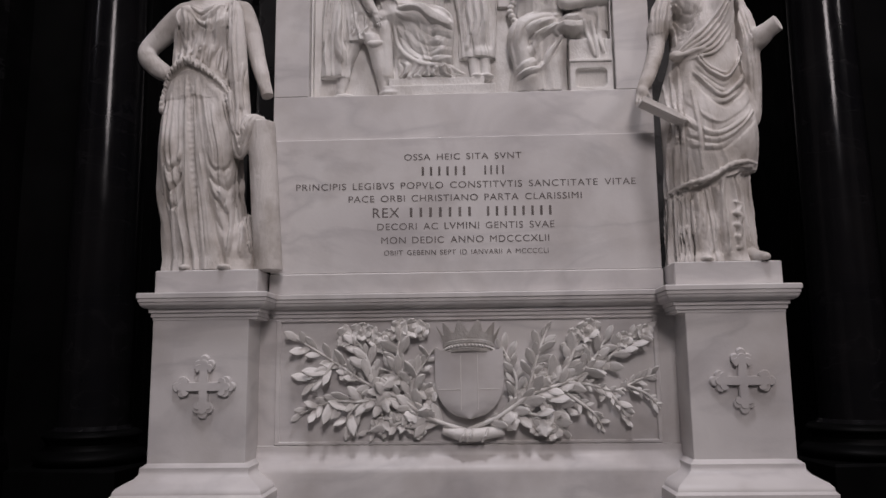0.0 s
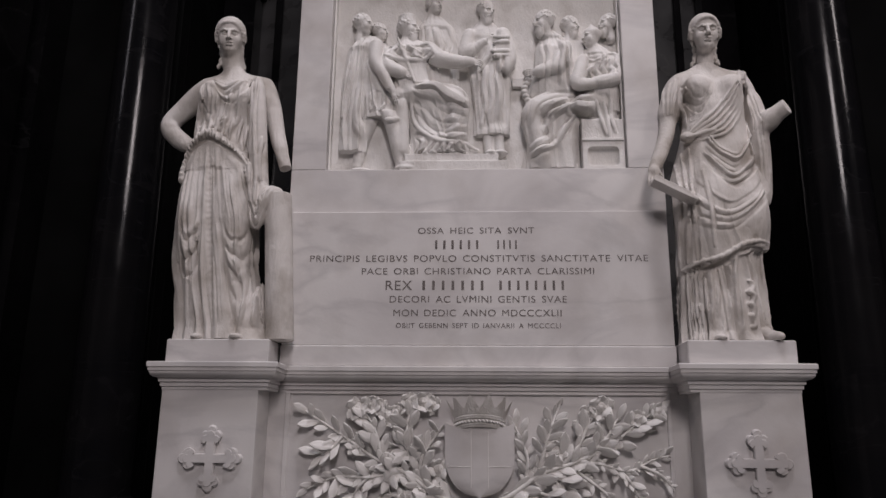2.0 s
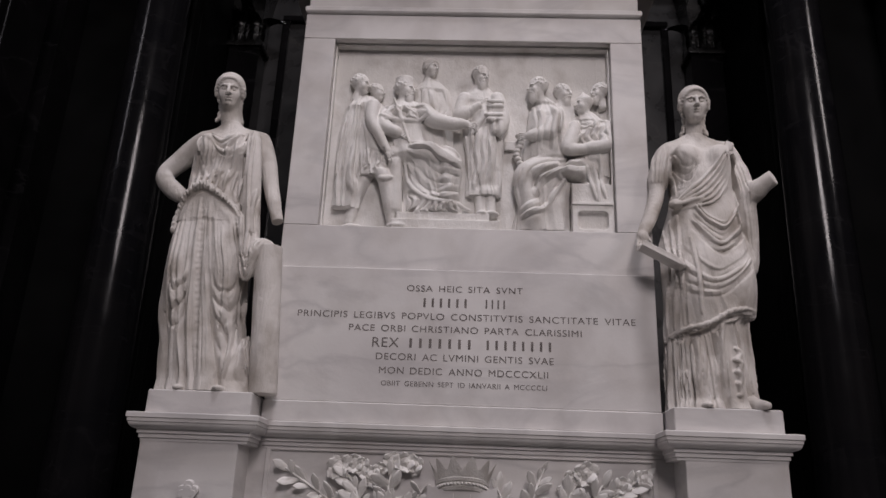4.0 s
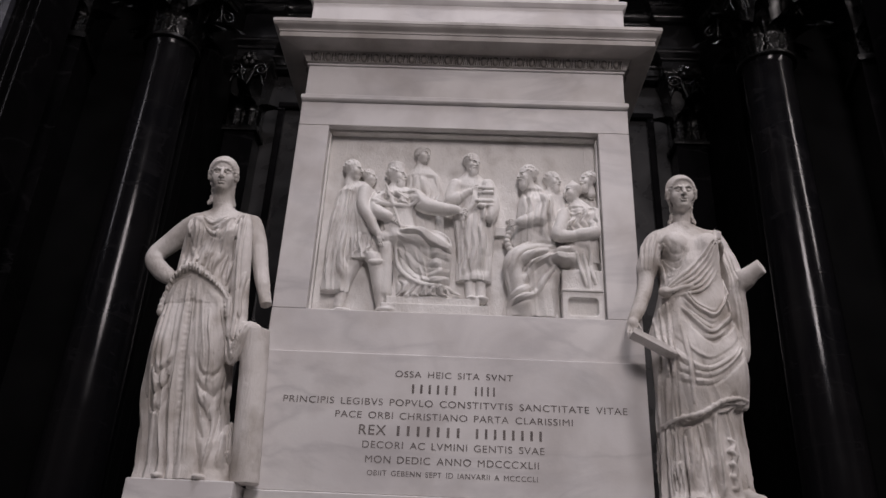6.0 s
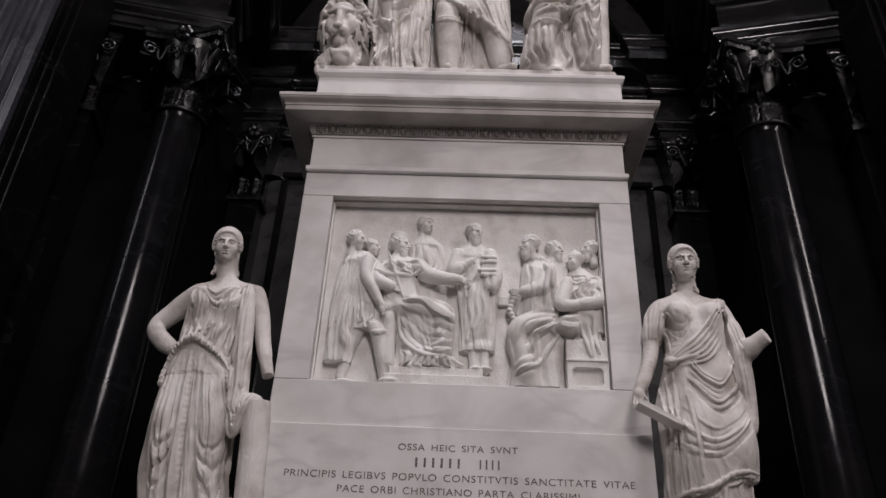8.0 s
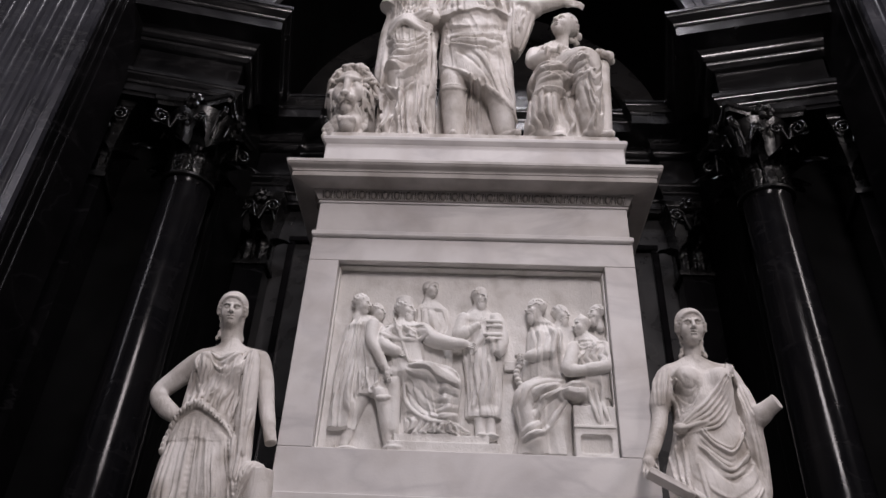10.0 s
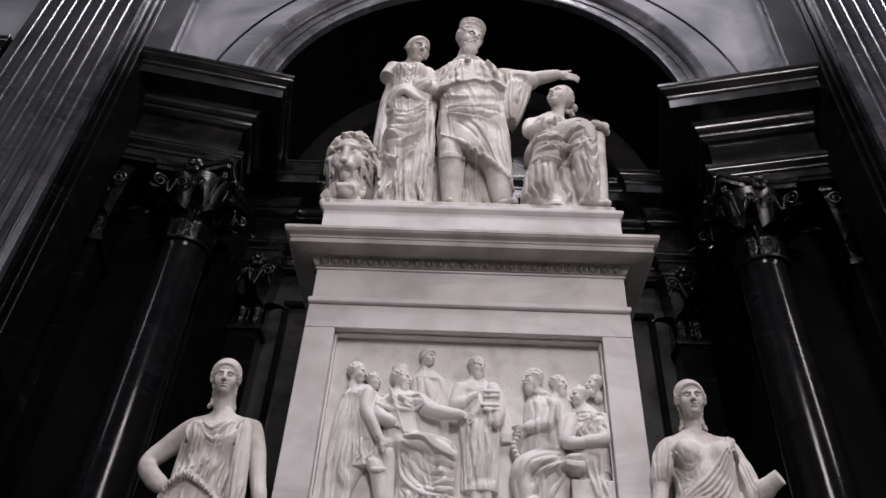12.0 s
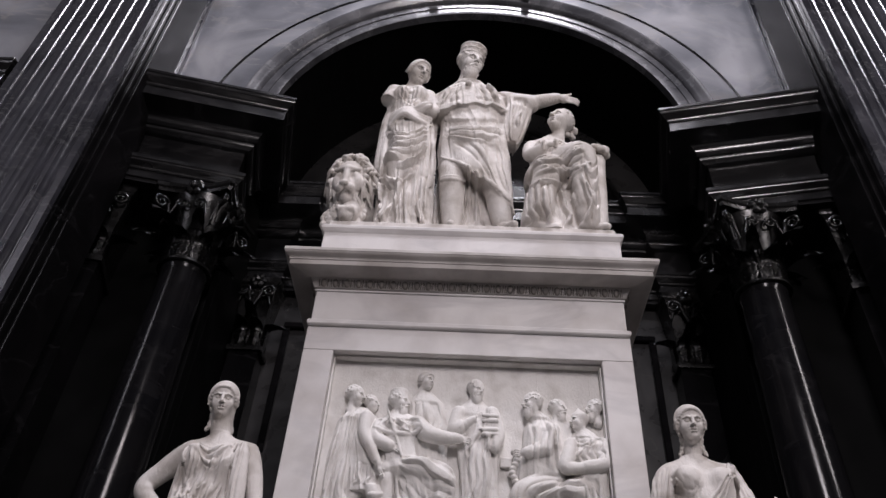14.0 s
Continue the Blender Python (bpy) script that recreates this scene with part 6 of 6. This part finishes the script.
    palm(c, (-0.05, B - 0.11, 0.78), (1, -0.1, -0.15), 0.075, k=0.005)
    limb(c, [(-0.58, B - 0.05, 0.88, 0.055), (-0.59, B - 0.09, 0.76, 0.05), (-0.50, B - 0.12, 0.70, 0.038)], 0.012)
    palm(c, (-0.51, B - 0.12, 0.70), (1, -0.1, -0.3), 0.065, k=0.005)
    c.cap((-0.53, B - 0.12, 0.96), (-0.38, B - 0.12, 0.55), 0.009, 0.009, 0.004)
    head(c, (-0.465, B - 0.05, 1.065), 0.168, 68, 2, 0, "curls", 0.55, "cap", 13)
    c.drape([(-0.61, 0.92), (-0.62, 0.84), (-0.62, 0.78)], [(-0.31, 0.92), (-0.28, 0.86), (-0.26, 0.80)], 6, 0.34, seed=2)
    c.drape([(-0.43, 0.63), (-0.30, 0.65), (-0.16, 0.62), (-0.04, 0.54)], [(-0.44, 0.44), (-0.38, 0.28), (-0.22, 0.19), (-0.04, 0.19)], 7, 0.42, seed=3)
    c.drape([(-0.42, 0.30), (-0.42, 0.2), (-0.43, 0.12)], [(-0.06, 0.20), (-0.04, 0.17), (-0.03, 0.13)], 8, 0.4, seed=4)
    c.stroke([(-0.62, 0.84), (-0.5, 0.80), (-0.38, 0.80), (-0.28, 0.84)], 0.014, 0.008)
    c.swag((-0.30, 0.52), (-0.08, 0.5), 0.10, 0.012, 2, (0.012, -0.1))
    c.stroke([(-0.44, 0.52), (-0.40, 0.34), (-0.26, 0.22), (-0.08, 0.20), (0.02, 0.17)], 0.013, 0.008)
    # lion's mask on the arm of the throne
    c.ell((-0.52, B - 0.07, 0.56), (0.055, 0.05, 0.05), 0.01)
    for i in range(14):
        a = i * 0.45
        c.ell((-0.525 + 0.055 * math.cos(a), B - 0.06, 0.565 + 0.05 * math.sin(a)), 0.018, 0.006)
    c.cap((-0.50, B - 0.06, 0.5), (-0.49, B - 0.05, 0.16), 0.045, 0.05, 0.01)
    # bearded old man, seated, in a wide mantle
    c.loft([(0.45, 0.52, B - 0.02, 0.15, 0.07), (0.7, 0.54, B - 0.03, 0.14, 0.085), (0.9, 0.54, B - 0.03, 0.125, 0.08), (1.0, 0.53, B - 0.01, 0.08, 0.06), (1.05, 0.51, B, 0.045, 0.045)], 0.012, (6, 0.014, 0.006, 0.6), seed=6)
    limb(c, [(0.62, B - 0.03, 0.50, 0.08), (0.46, B - 0.07, 0.46, 0.08), (0.38, B - 0.08, 0.38, 0.07), (0.42, B - 0.06, 0.2, 0.07), (0.46, B - 0.05, 0.06, 0.06)], 0.02)
    c.loft([(0.03, 0.50, B - 0.01, 0.19, 0.07), (0.25, 0.52, B - 0.02, 0.16, 0.08), (0.45, 0.54, B - 0.02, 0.17, 0.08)], 0.02, (8, 0.022, 0.01, 0.4), seed=12)
    limb(c, [(0.60, B - 0.06, 0.90, 0.06), (0.55, B - 0.10, 0.74, 0.055), (0.43, B - 0.11, 0.70, 0.04)], 0.012)
    palm(c, (0.43, B - 0.11, 0.70), (-1, -0.1, -0.1), 0.07, k=0.005)
    for i in range(10):
        c.ell((0.345 + 0.015 * math.sin(i), B - 0.06, 0.72 - 0.03 * i), (0.025, 0.03, 0.02), 0.006)
    head(c, (0.475, B - 0.05, 1.100), 0.168, -66, 4, 0, "curls", 0.55, seed=15)
    c.drape([(0.66, 0.58), (0.5, 0.56), (0.36, 0.46), (0.32, 0.34)], [(0.67, 0.36), (0.6, 0.22), (0.5, 0.12), (0.36, 0.06)], 7, 0.42, seed=7)
    c.drape([(0.44, 1.0), (0.43, 0.85), (0.46, 0.62)], [(0.63, 1.0), (0.66, 0.8), (0.65, 0.55)], 5, 0.4, seed=8)
    # heads behind
    head(c, (0.66, B - 0.02, 1.080), 0.151, 48, 4, 0, "curls", 0.55, seed=17)
    c.loft([(0.6, 0.68, B + 0.01, 0.09, 0.05), (0.95, 0.67, B, 0.09, 0.05), (1.02, 0.66, B, 0.05, 0.04)], 0.01, (5, 0.014, 0.006, 0.2), seed=4)
    head(c, (0.915, B - 0.03, 1.090), 0.147, -66, 2, 0, "curls", 0.55, seed=19)
    # seated cleric with peaked cap, on a box seat
    c.slab((0.835, B - 0.02, 0.28), (0.135, 0.08, 0.075), 0.004)
    c.slab((0.835, B - 0.02, 0.10), (0.135, 0.09, 0.10), 0.004)
    c.slab((0.835, B - 0.10, 0.09), (0.10, 0.035, 0.065), 0.004, None, 0.03, True)
    c.slab((0.835, B - 0.02, 0.205), (0.14, 0.10, 0.010), 0.003)
    c.loft([(0.42, 0.85, B - 0.03, 0.12, 0.08), (0.65, 0.85, B - 0.03, 0.125, 0.085), (0.82, 0.85, B - 0.03, 0.12, 0.08), (0.89, 0.83, B - 0.02, 0.08, 0.06), (0.92, 0.82, B - 0.02, 0.05, 0.05)], 0.012, (6, 0.012, 0.005, 0.2), seed=10)
    limb(c, [(0.84, B - 0.04, 0.49, 0.08), (0.72, B - 0.07, 0.47, 0.065), (0.64, B - 0.07, 0.44, 0.055)], 0.02)
    c.loft([(0.18, 0.89, B - 0.03, 0.03, 0.06), (0.3, 0.87, B - 0.03, 0.08, 0.075), (0.48, 0.84, B - 0.03, 0.115, 0.08)], 0.015, (5, 0.02, 0.01, 0.4), seed=8)
    limb(c, [(0.94, B - 0.06, 0.80, 0.055), (0.94, B - 0.10, 0.66, 0.05), (0.86, B - 0.12, 0.62, 0.04), (0.80, B - 0.12, 0.61, 0.034)], 0.012)
    palm(c, (0.81, B - 0.12, 0.61), (-1, -0.1, 0), 0.065, k=0.005)
    limb(c, [(0.74, B - 0.06, 0.80, 0.05), (0.70, B - 0.10, 0.68, 0.045), (0.68, B - 0.12, 0.60, 0.04), (0.78, B - 0.12, 0.60, 0.034)], 0.012)
    palm(c, (0.72, B - 0.13, 0.50), (-0.4, -0.1, -1), 0.06, k=0.005)
    head(c, (0.80, B - 0.05, 0.980), 0.155, -66, 4, 0, "veil", 0, "peak", 21)
    c.swag((0.72, 0.86), (0.94, 0.85), 0.05, 0.009, 2, (0, -0.03))
    c.drape([(0.75, 0.86), (0.74, 0.74), (0.75, 0.64)], [(0.95, 0.84), (0.965, 0.74), (0.96, 0.66)], 6, 0.4, seed=9)
    c.drape([(0.60, 0.53), (0.74, 0.56), (0.92, 0.55)], [(0.62, 0.38), (0.76, 0.36), (0.92, 0.30)], 4, 0.4, seed=10)
    c.pleats([(0.80, 0.48), (0.85, 0.48), (0.90, 0.5)], [(0.86, 0.24), (0.88, 0.22), (0.92, 0.26)], 0.011)
    c.slab((0.30, B - 0.005, 0.66), (0.05, 0.03, 0.035), 0.004)
    return c


statue(woman_with_column(), "statue", (-1.52, -0.03, 2.195), "white marble statue of draped woman beside a short shaft", (1.30, 1.62, 0.065))
statue(woman_with_tablet(), "statue", (1.52, -0.03, 2.195), "white marble statue of draped woman holding a tablet, forearm broken", (1.35, 1.65, 0.035))
statue(bearded_ruler(), "statue", (0, 0.22, 6.05), "white marble statue of bearded robed ruler with outstretched arm", (0.3, 2.0, -0.035))
statue(woman_without_arm(), "statue", (0.035, 0.20, 6.05), "white marble statue of standing draped woman with broken arm", (1.6, 1.9, 0.02))
statue(kneeling_woman(), "statue", (0, 0.20, 6.05), "white marble statue of seated draped woman looking up")
lion = statue(crouching_lion(), "lion_statue", (-0.17, 0.17, 6.05), "white marble lion statue with curly mane, paw on ball")
lion.scale = (0.80, 0.86, 0.91)
relief = scene_relief().skin("figure_relief", RELIEF)
relief.location = (0, 0, 3.34)
relief.parent = mon
tagged(relief, "crowded marble relief of robed figures in half round")


# ---- carved arms of the plinth: shield, crown and leafy boughs ----
def tube(bm, pts, radii, n=7):
    rings = []
    for i, p in enumerate(pts):
        a, b = Vector(pts[max(0, i - 1)]), Vector(pts[min(len(pts) - 1, i + 1)])
        d = (b - a).normalized()
        u = d.cross(Vector((0, 1, 0))).normalized()
        v = d.cross(u)
        rings.append([bm.verts.new(Vector(p) + (u * math.cos(2 * math.pi * k / n) + v * math.sin(2 * math.pi * k / n)) * radii[i]) for k in range(n)])
    for a, b in zip(rings, rings[1:]):
        for k in range(n):
            bm.faces.new((a[k], a[(k + 1) % n], b[(k + 1) % n], b[k]))
    bm.faces.new(rings[0][::-1])
    bm.faces.new(rings[-1])


def bough(points):
    """A smooth line of (x, y, z) for a bough given in x and z, bulging off the ground in its middle."""
    p = glide(np.array(points, float), 8)
    n = len(p)
    return [(x, -0.026 - 0.034 * math.sin(math.pi * min(1.0, 0.15 + i / n)), z) for i, (x, z) in enumerate(p)]


BOUGHS = [
    [(0.0, 1.235), (-0.22, 1.31), (-0.40, 1.43), (-0.60, 1.52), (-0.80, 1.65), (-1.03, 1.79)],
    [(-0.45, 1.44), (-0.62, 1.41), (-0.82, 1.41), (-1.0, 1.34)],
    [(-0.33, 1.39), (-0.32, 1.52), (-0.26, 1.62), (-0.20, 1.71)],
    [(-0.42, 1.46), (-0.40, 1.60), (-0.41, 1.72), (-0.38, 1.84)],
    [(-0.56, 1.50), (-0.58, 1.62), (-0.62, 1.72), (-0.70, 1.82)],
    [(-0.20, 1.30), (-0.34, 1.30), (-0.46, 1.26), (-0.60, 1.23)],
    [(-0.62, 1.42), (-0.70, 1.34), (-0.72, 1.25)],
    [(0.0, 1.235), (0.20, 1.32), (0.38, 1.44), (0.56, 1.50), (0.78, 1.60), (0.95, 1.73), (1.09, 1.82)],
    [(0.52, 1.49), (0.70, 1.50), (0.88, 1.46), (1.02, 1.52), (1.13, 1.55)],
    [(0.36, 1.44), (0.40, 1.58), (0.44, 1.70), (0.50, 1.84)],
    [(0.50, 1.49), (0.60, 1.60), (0.66, 1.72), (0.74, 1.82)],
    [(0.56, 1.47), (0.66, 1.40), (0.76, 1.32), (0.80, 1.25)],
    [(0.82, 1.48), (0.90, 1.38), (0.95, 1.28)],
    [(0.92, 1.50), (1.06, 1.44), (1.14, 1.36)],
    [(0.22, 1.33), (0.38, 1.33), (0.50, 1.28), (0.58, 1.21)],
    [(0.28, 1.38), (0.30, 1.52), (0.26, 1.64), (0.22, 1.73)],
    [(-0.50, 1.48), (-0.52, 1.40), (-0.50, 1.30)],
    [(-0.80, 1.64), (-0.86, 1.56), (-0.96, 1.54)],
    [(-0.28, 1.36), (-0.36, 1.36), (-0.42, 1.33)],
    [(-0.30, 1.50), (-0.38, 1.56), (-0.50, 1.60)],
    [(0.62, 1.53), (0.74, 1.62), (0.84, 1.76)],
    [(0.44, 1.46), (0.52, 1.38), (0.60, 1.34)],
]
bm = bmesh.new()
lines = [bough(b) for b in BOUGHS]
for i, line in enumerate(lines):
    r = 0.015 if i in (0, 7) else 0.0115
    tube(bm, line, [r * (1 - 0.6 * k / len(line)) for k in range(len(line))])
foliage = part("foliage_relief", bm, RELIEF, mon, "carved marble oak and laurel boughs", 60)


def relief_leaf(w, h, lobes, deep, curl):
    """A thick carved leaf from its stalk up z, with lobed edges, a sunk midrib and a lifted tip."""
    bm = bmesh.new()
    nv, nu = 16, 3
    rows = []
    for j in range(nv + 1):
        v = j / nv
        half = w / 2 * max(0.08, math.sin(math.pi * (0.05 + 0.88 * v ** 1.35)) ** 0.7) * (1 - deep * (0.5 + 0.5 * math.cos(2 * math.pi * lobes * v)))
        row = []
        for i in range(-nu, nu + 1):
            u = i / nu
            row.append((half * u, -0.16 * h * math.sin(v * 2.2) - curl * h * v * v + 0.16 * w * u * u + 0.05 * w * (1 if i == 0 else 0), h * v - 0.06 * h * abs(u)))
        rows.append(row)
    top = [[bm.verts.new(p) for p in row] for row in rows]
    low = [[bm.verts.new((x * 0.9, y + 0.007, z)) for x, y, z in row] for row in rows]
    m = 2 * nu
    for j in range(nv):
        for i in range(m):
            bm.faces.new((top[j][i], top[j][i + 1], top[j + 1][i + 1], top[j + 1][i]))
            bm.faces.new((low[j][i], low[j + 1][i], low[j + 1][i + 1], low[j][i + 1]))
        bm.faces.new((top[j][0], top[j + 1][0], low[j + 1][0], low[j][0]))
        bm.faces.new((top[j][m], low[j][m], low[j + 1][m], top[j + 1][m]))
    for i in range(m):
        bm.faces.new((top[nv][i], top[nv][i + 1], low[nv][i + 1], low[nv][i]))
        bm.faces.new((top[0][i], low[0][i], low[0][i + 1], top[0][i + 1]))
    me = bpy.data.meshes.new("leaf")
    bm.normal_update()
    bm.to_mesh(me)
    bm.free()
    me.materials.append(RELIEF)
    me.polygons.foreach_set("use_smooth", [True] * len(me.polygons))
    me.set_sharp_from_angle(angle=radians(50))
    return me


OAK = [relief_leaf(0.046, 0.110, 1, 0.0, 0.10), relief_leaf(0.052, 0.115, 2, 0.10, 0.28), relief_leaf(0.042, 0.120, 1, 0.0, -0.06)]
RUFFLED = [relief_leaf(0.085, 0.090, 4, 0.22, 0.30), relief_leaf(0.095, 0.095, 3, 0.30, 0.15)]
LAUREL = [relief_leaf(0.026, 0.066, 1, 0.0, 0.10), relief_leaf(0.030, 0.070, 1, 0.0, 0.25)]
bm = bmesh.new()
for ringn, (n, r, s_, lift) in enumerate(((6, 0.042, 0.034, 0.0), (5, 0.024, 0.026, 0.014), (3, 0.008, 0.018, 0.024))):
    for i in range(n):
        a = 2 * math.pi * i / n + ringn
        bmesh.ops.create_icosphere(bm, subdivisions=2, radius=s_, matrix=Matrix.Translation((r * math.cos(a), -0.012 - lift, r * math.sin(a))) @ Matrix.Rotation(-a, 4, "Y") @ Matrix.Rotation(0.5, 4, "Z") @ Matrix.Diagonal((0.75, 0.22, 1.0, 1)))
BLOOM = bpy.data.meshes.new("bloom")
bm.to_mesh(BLOOM)
bm.free()
BLOOM.materials.append(RELIEF)
BLOOM.polygons.foreach_set("use_smooth", [True] * len(BLOOM.polygons))

rnd = random.Random(12)
for bi, line in enumerate(lines):
    laurel = bi in (8, 11, 12, 13)
    length = sum((Vector(b) - Vector(a)).length for a, b in zip(line, line[1:]))
    count = max(6, int(length / (0.022 if laurel else 0.033)))
    for i in range(count + 1):
        f = (i + 0.5) / (count + 1)
        if bi in (0, 7) and f < 0.10:
            continue
        k = min(len(line) - 2, int(f * (len(line) - 1)))
        p, d = Vector(line[k]), (Vector(line[k + 1]) - Vector(line[k]))
        a = math.atan2(d.x, d.z)
        side = -1 if i % 2 else 1
        last = i == count
        turn = a + (rnd.uniform(-0.15, 0.15) if last else side * rnd.uniform(0.35, 0.95))
        kind = LAUREL if laurel else OAK
        size = rnd.uniform(0.7, 1.25) * (1.0 if laurel else 1.15 - 0.25 * f)
        tip = p + Vector((math.sin(turn), 0, math.cos(turn))) * 0.1 * size
        if tip.z > 1.885 or tip.z < 1.185 or abs(tip.x) > 1.16 or (abs(tip.x - 0.02) < 0.19 and tip.z > 1.33):
            size *= 0.6
        broad = not laurel and f < 0.55 and bi in (0, 5, 7, 14) and i % 3 == 0
        shared("leaf", (RUFFLED if broad else kind)[rnd.randrange(2)], foliage, Matrix.Translation(p + Vector((rnd.uniform(-0.008, 0.008), 0.022 - rnd.random() * 0.024, rnd.uniform(-0.008, 0.008)))) @ Matrix.Rotation(turn, 4, "Y") @
               Matrix.Rotation(rnd.uniform(-0.2, 0.35), 4, "X") @ Matrix.Rotation(rnd.uniform(-0.7, 0.7), 4, "Z") @ Matrix.Scale(size, 4))
for x, z, q in ((-0.72, 1.80, 1.0), (-0.63, 1.83, 0.9), (-0.32, 1.845, 1.0), (-0.26, 1.83, 0.8), (-0.40, 1.85, 0.8), (0.74, 1.82, 1.1), (0.66, 1.79, 0.8), (1.07, 1.80, 0.8), (-0.22, 1.46, 1.0), (0.47, 1.57, 1.0), (0.80, 1.62, 0.9), (-0.72, 1.58, 0.8), (-0.30, 1.25, 0.9), (0.50, 1.24, 1.0), (0.30, 1.45, 0.8), (-0.52, 1.76, 0.9), (-0.58, 1.82, 0.8), (-0.46, 1.80, 0.7), (-0.38, 1.30, 1.0), (-0.52, 1.27, 0.8), (0.42, 1.26, 0.9), (0.62, 1.70, 0.8), (0.95, 1.76, 0.8), (1.02, 1.72, 0.6), (-0.40, 1.52, 0.8), (0.62, 1.52, 0.7)):
    for i in range(6):
        a = i * 1.047 + rnd.uniform(-0.3, 0.3)
        shared("leaf", RUFFLED[i % 2], foliage, Matrix.Translation((x, -0.016 - 0.004 * (i % 3), z)) @ Matrix.Rotation(a, 4, "Y") @ Matrix.Rotation(rnd.uniform(0.0, 0.5), 4, "X") @ Matrix.Rotation(rnd.uniform(-0.5, 0.5), 4, "Z") @ Matrix.Scale(0.85 * q, 4))
    shared("bloom", BLOOM, foliage, Matrix.Translation((x, -0.026, z)) @ Matrix.Rotation(rnd.uniform(0, 3), 4, "Y") @ Matrix.Scale(0.75 * q, 4))
# the ribbon knot where the boughs cross
bm = bmesh.new()
tube(bm, [(-0.14, -0.03, 1.235), (-0.05, -0.055, 1.215), (0.05, -0.06, 1.21), (0.15, -0.045, 1.225), (0.22, -0.03, 1.22)], [0.022, 0.036, 0.040, 0.034, 0.02], 10)
for x in (-0.02, 0.02, 0.11):
    tube(bm, [(x - 0.02, -0.08, 1.175), (x, -0.105, 1.21), (x + 0.015, -0.085, 1.25)], [0.007, 0.009, 0.007], 6)
part("knot", bm, RELIEF, foliage, "twisted ribbon knot", 50)


def shield_mesh():
    bm = bmesh.new()
    nu, nv = 16, 18
    top, low, half = 1.715, 1.305, 0.205
    rows = []
    for j in range(nv + 1):
        v = j / nv
        w = half * (1.0 if v < 0.35 else math.sqrt(max(0, 1 - ((v - 0.35) / 0.65) ** 2.4)))
        w = max(w, 0.012)
        row = []
        for i in range(nu + 1):
            u = -1 + 2 * i / nu
            z = top + (low - top) * v + (1 - v) ** 4 * (0.018 * (1 - abs(u)) - 0.022 * math.sin(math.pi * abs(u)) + 0.012 * abs(u) ** 6)
            row.append(bm.verts.new((0.02 + w * u, -0.062 - 0.035 * (1 - u * u) * (1 - 0.3 * v), z)))
        rows.append(row)
    for j in range(nv):
        for i in range(nu):
            bm.faces.new((rows[j][i], rows[j + 1][i], rows[j + 1][i + 1], rows[j][i + 1]))
    ed = [e for e in bm.edges if e.is_boundary]
    ext = bmesh.ops.extrude_edge_only(bm, edges=ed)["geom"]
    for v in ext:
        if isinstance(v, bmesh.types.BMVert):
            v.co.y = -0.002
    bmesh.ops.recalc_face_normals(bm, faces=bm.faces)
    return bm


shield = part("shield", shield_mesh(), MARBLE, mon, "smooth marble shield with a cross", 50)
for name, (x0, x1, z0, z1) in {"cross_line": (-0.165, -0.03, 1.474, 1.480), "cross_line_b": (0.07, 0.205, 1.474, 1.480), "cross_line_c": (-0.032, -0.027, 1.36, 1.68), "cross_line_d": (0.067, 0.072, 1.36, 1.68)}.items():
    bm = bmesh.new()
    n = 8
    pts = []
    for i in range(n + 1):
        f = i / n
        x, z = (x0 + (x1 - x0) * f, (z0 + z1) / 2) if x1 - x0 > z1 - z0 else ((x0 + x1) / 2, z0 + (z1 - z0) * f)
        v = (1.715 - z) / 0.41
        w = 0.205 * (1.0 if v < 0.35 else math.sqrt(max(0.01, 1 - ((v - 0.35) / 0.65) ** 2.4)))
        u = (x - 0.02) / w
        pts.append((x, -0.0615 - 0.035 * (1 - u * u) * (1 - 0.3 * v), z))
    tube(bm, pts, [0.0028] * len(pts), 5)
    part("cross_line", bm, RELIEF, shield)


def crown_mesh():
    """An open crown: a beaded band seen from the front, with flared points."""
    bm = bmesh.new()
    n = 42
    prof = [(0.140, 1.665), (0.150, 1.668), (0.152, 1.685), (0.143, 1.69), (0.145, 1.715), (0.156, 1.718), (0.158, 1.735), (0.150, 1.74), (0.158, 1.76)]
    rows = []
    for r, z in prof:
        rows.append([bm.verts.new((0.02 + r * math.sin(a), -0.03 - 0.55 * r * math.cos(a), z + 0.035 * math.cos(a))) for a in [(-1.5 + 3.0 * i / n) for i in range(n + 1)]])
    tips = []
    for i in range(n + 1):
        a = -1.5 + 3.0 * i / n
        ph = (i / n * 5.0) % 1.0
        spike = abs(1 - 2 * ph) ** 1.1
        r = 0.158 + 0.042 * spike
        tips.append(bm.verts.new((0.02 + r * math.sin(a), -0.03 - 0.55 * r * math.cos(a), 1.775 + 0.085 * spike + 0.035 * math.cos(a))))
    rows.append(tips)
    for a, b in zip(rows, rows[1:]):
        for i in range(n):
            bm.faces.new((a[i], a[i + 1], b[i + 1], b[i]))
    bmesh.ops.solidify(bm, geom=bm.faces[:], thickness=0.012)
    bmesh.ops.recalc_face_normals(bm, faces=bm.faces)
    return bm


crown = part("crown", crown_mesh(), RELIEF, mon, "pointed marble crown", 40)
bm = bmesh.new()
bmesh.ops.create_icosphere(bm, subdivisions=1, radius=0.009)
bead = bpy.data.meshes.new("bead")
bm.to_mesh(bead)
bm.free()
bead.materials.append(RELIEF)
for i in range(19):
    a = -1.35 + 2.7 * i / 18
    shared("bead", bead, crown, Matrix.Translation((0.02 + 0.150 * math.sin(a), -0.035 - 0.55 * 0.150 * math.cos(a), 1.702 + 0.035 * math.cos(a))))
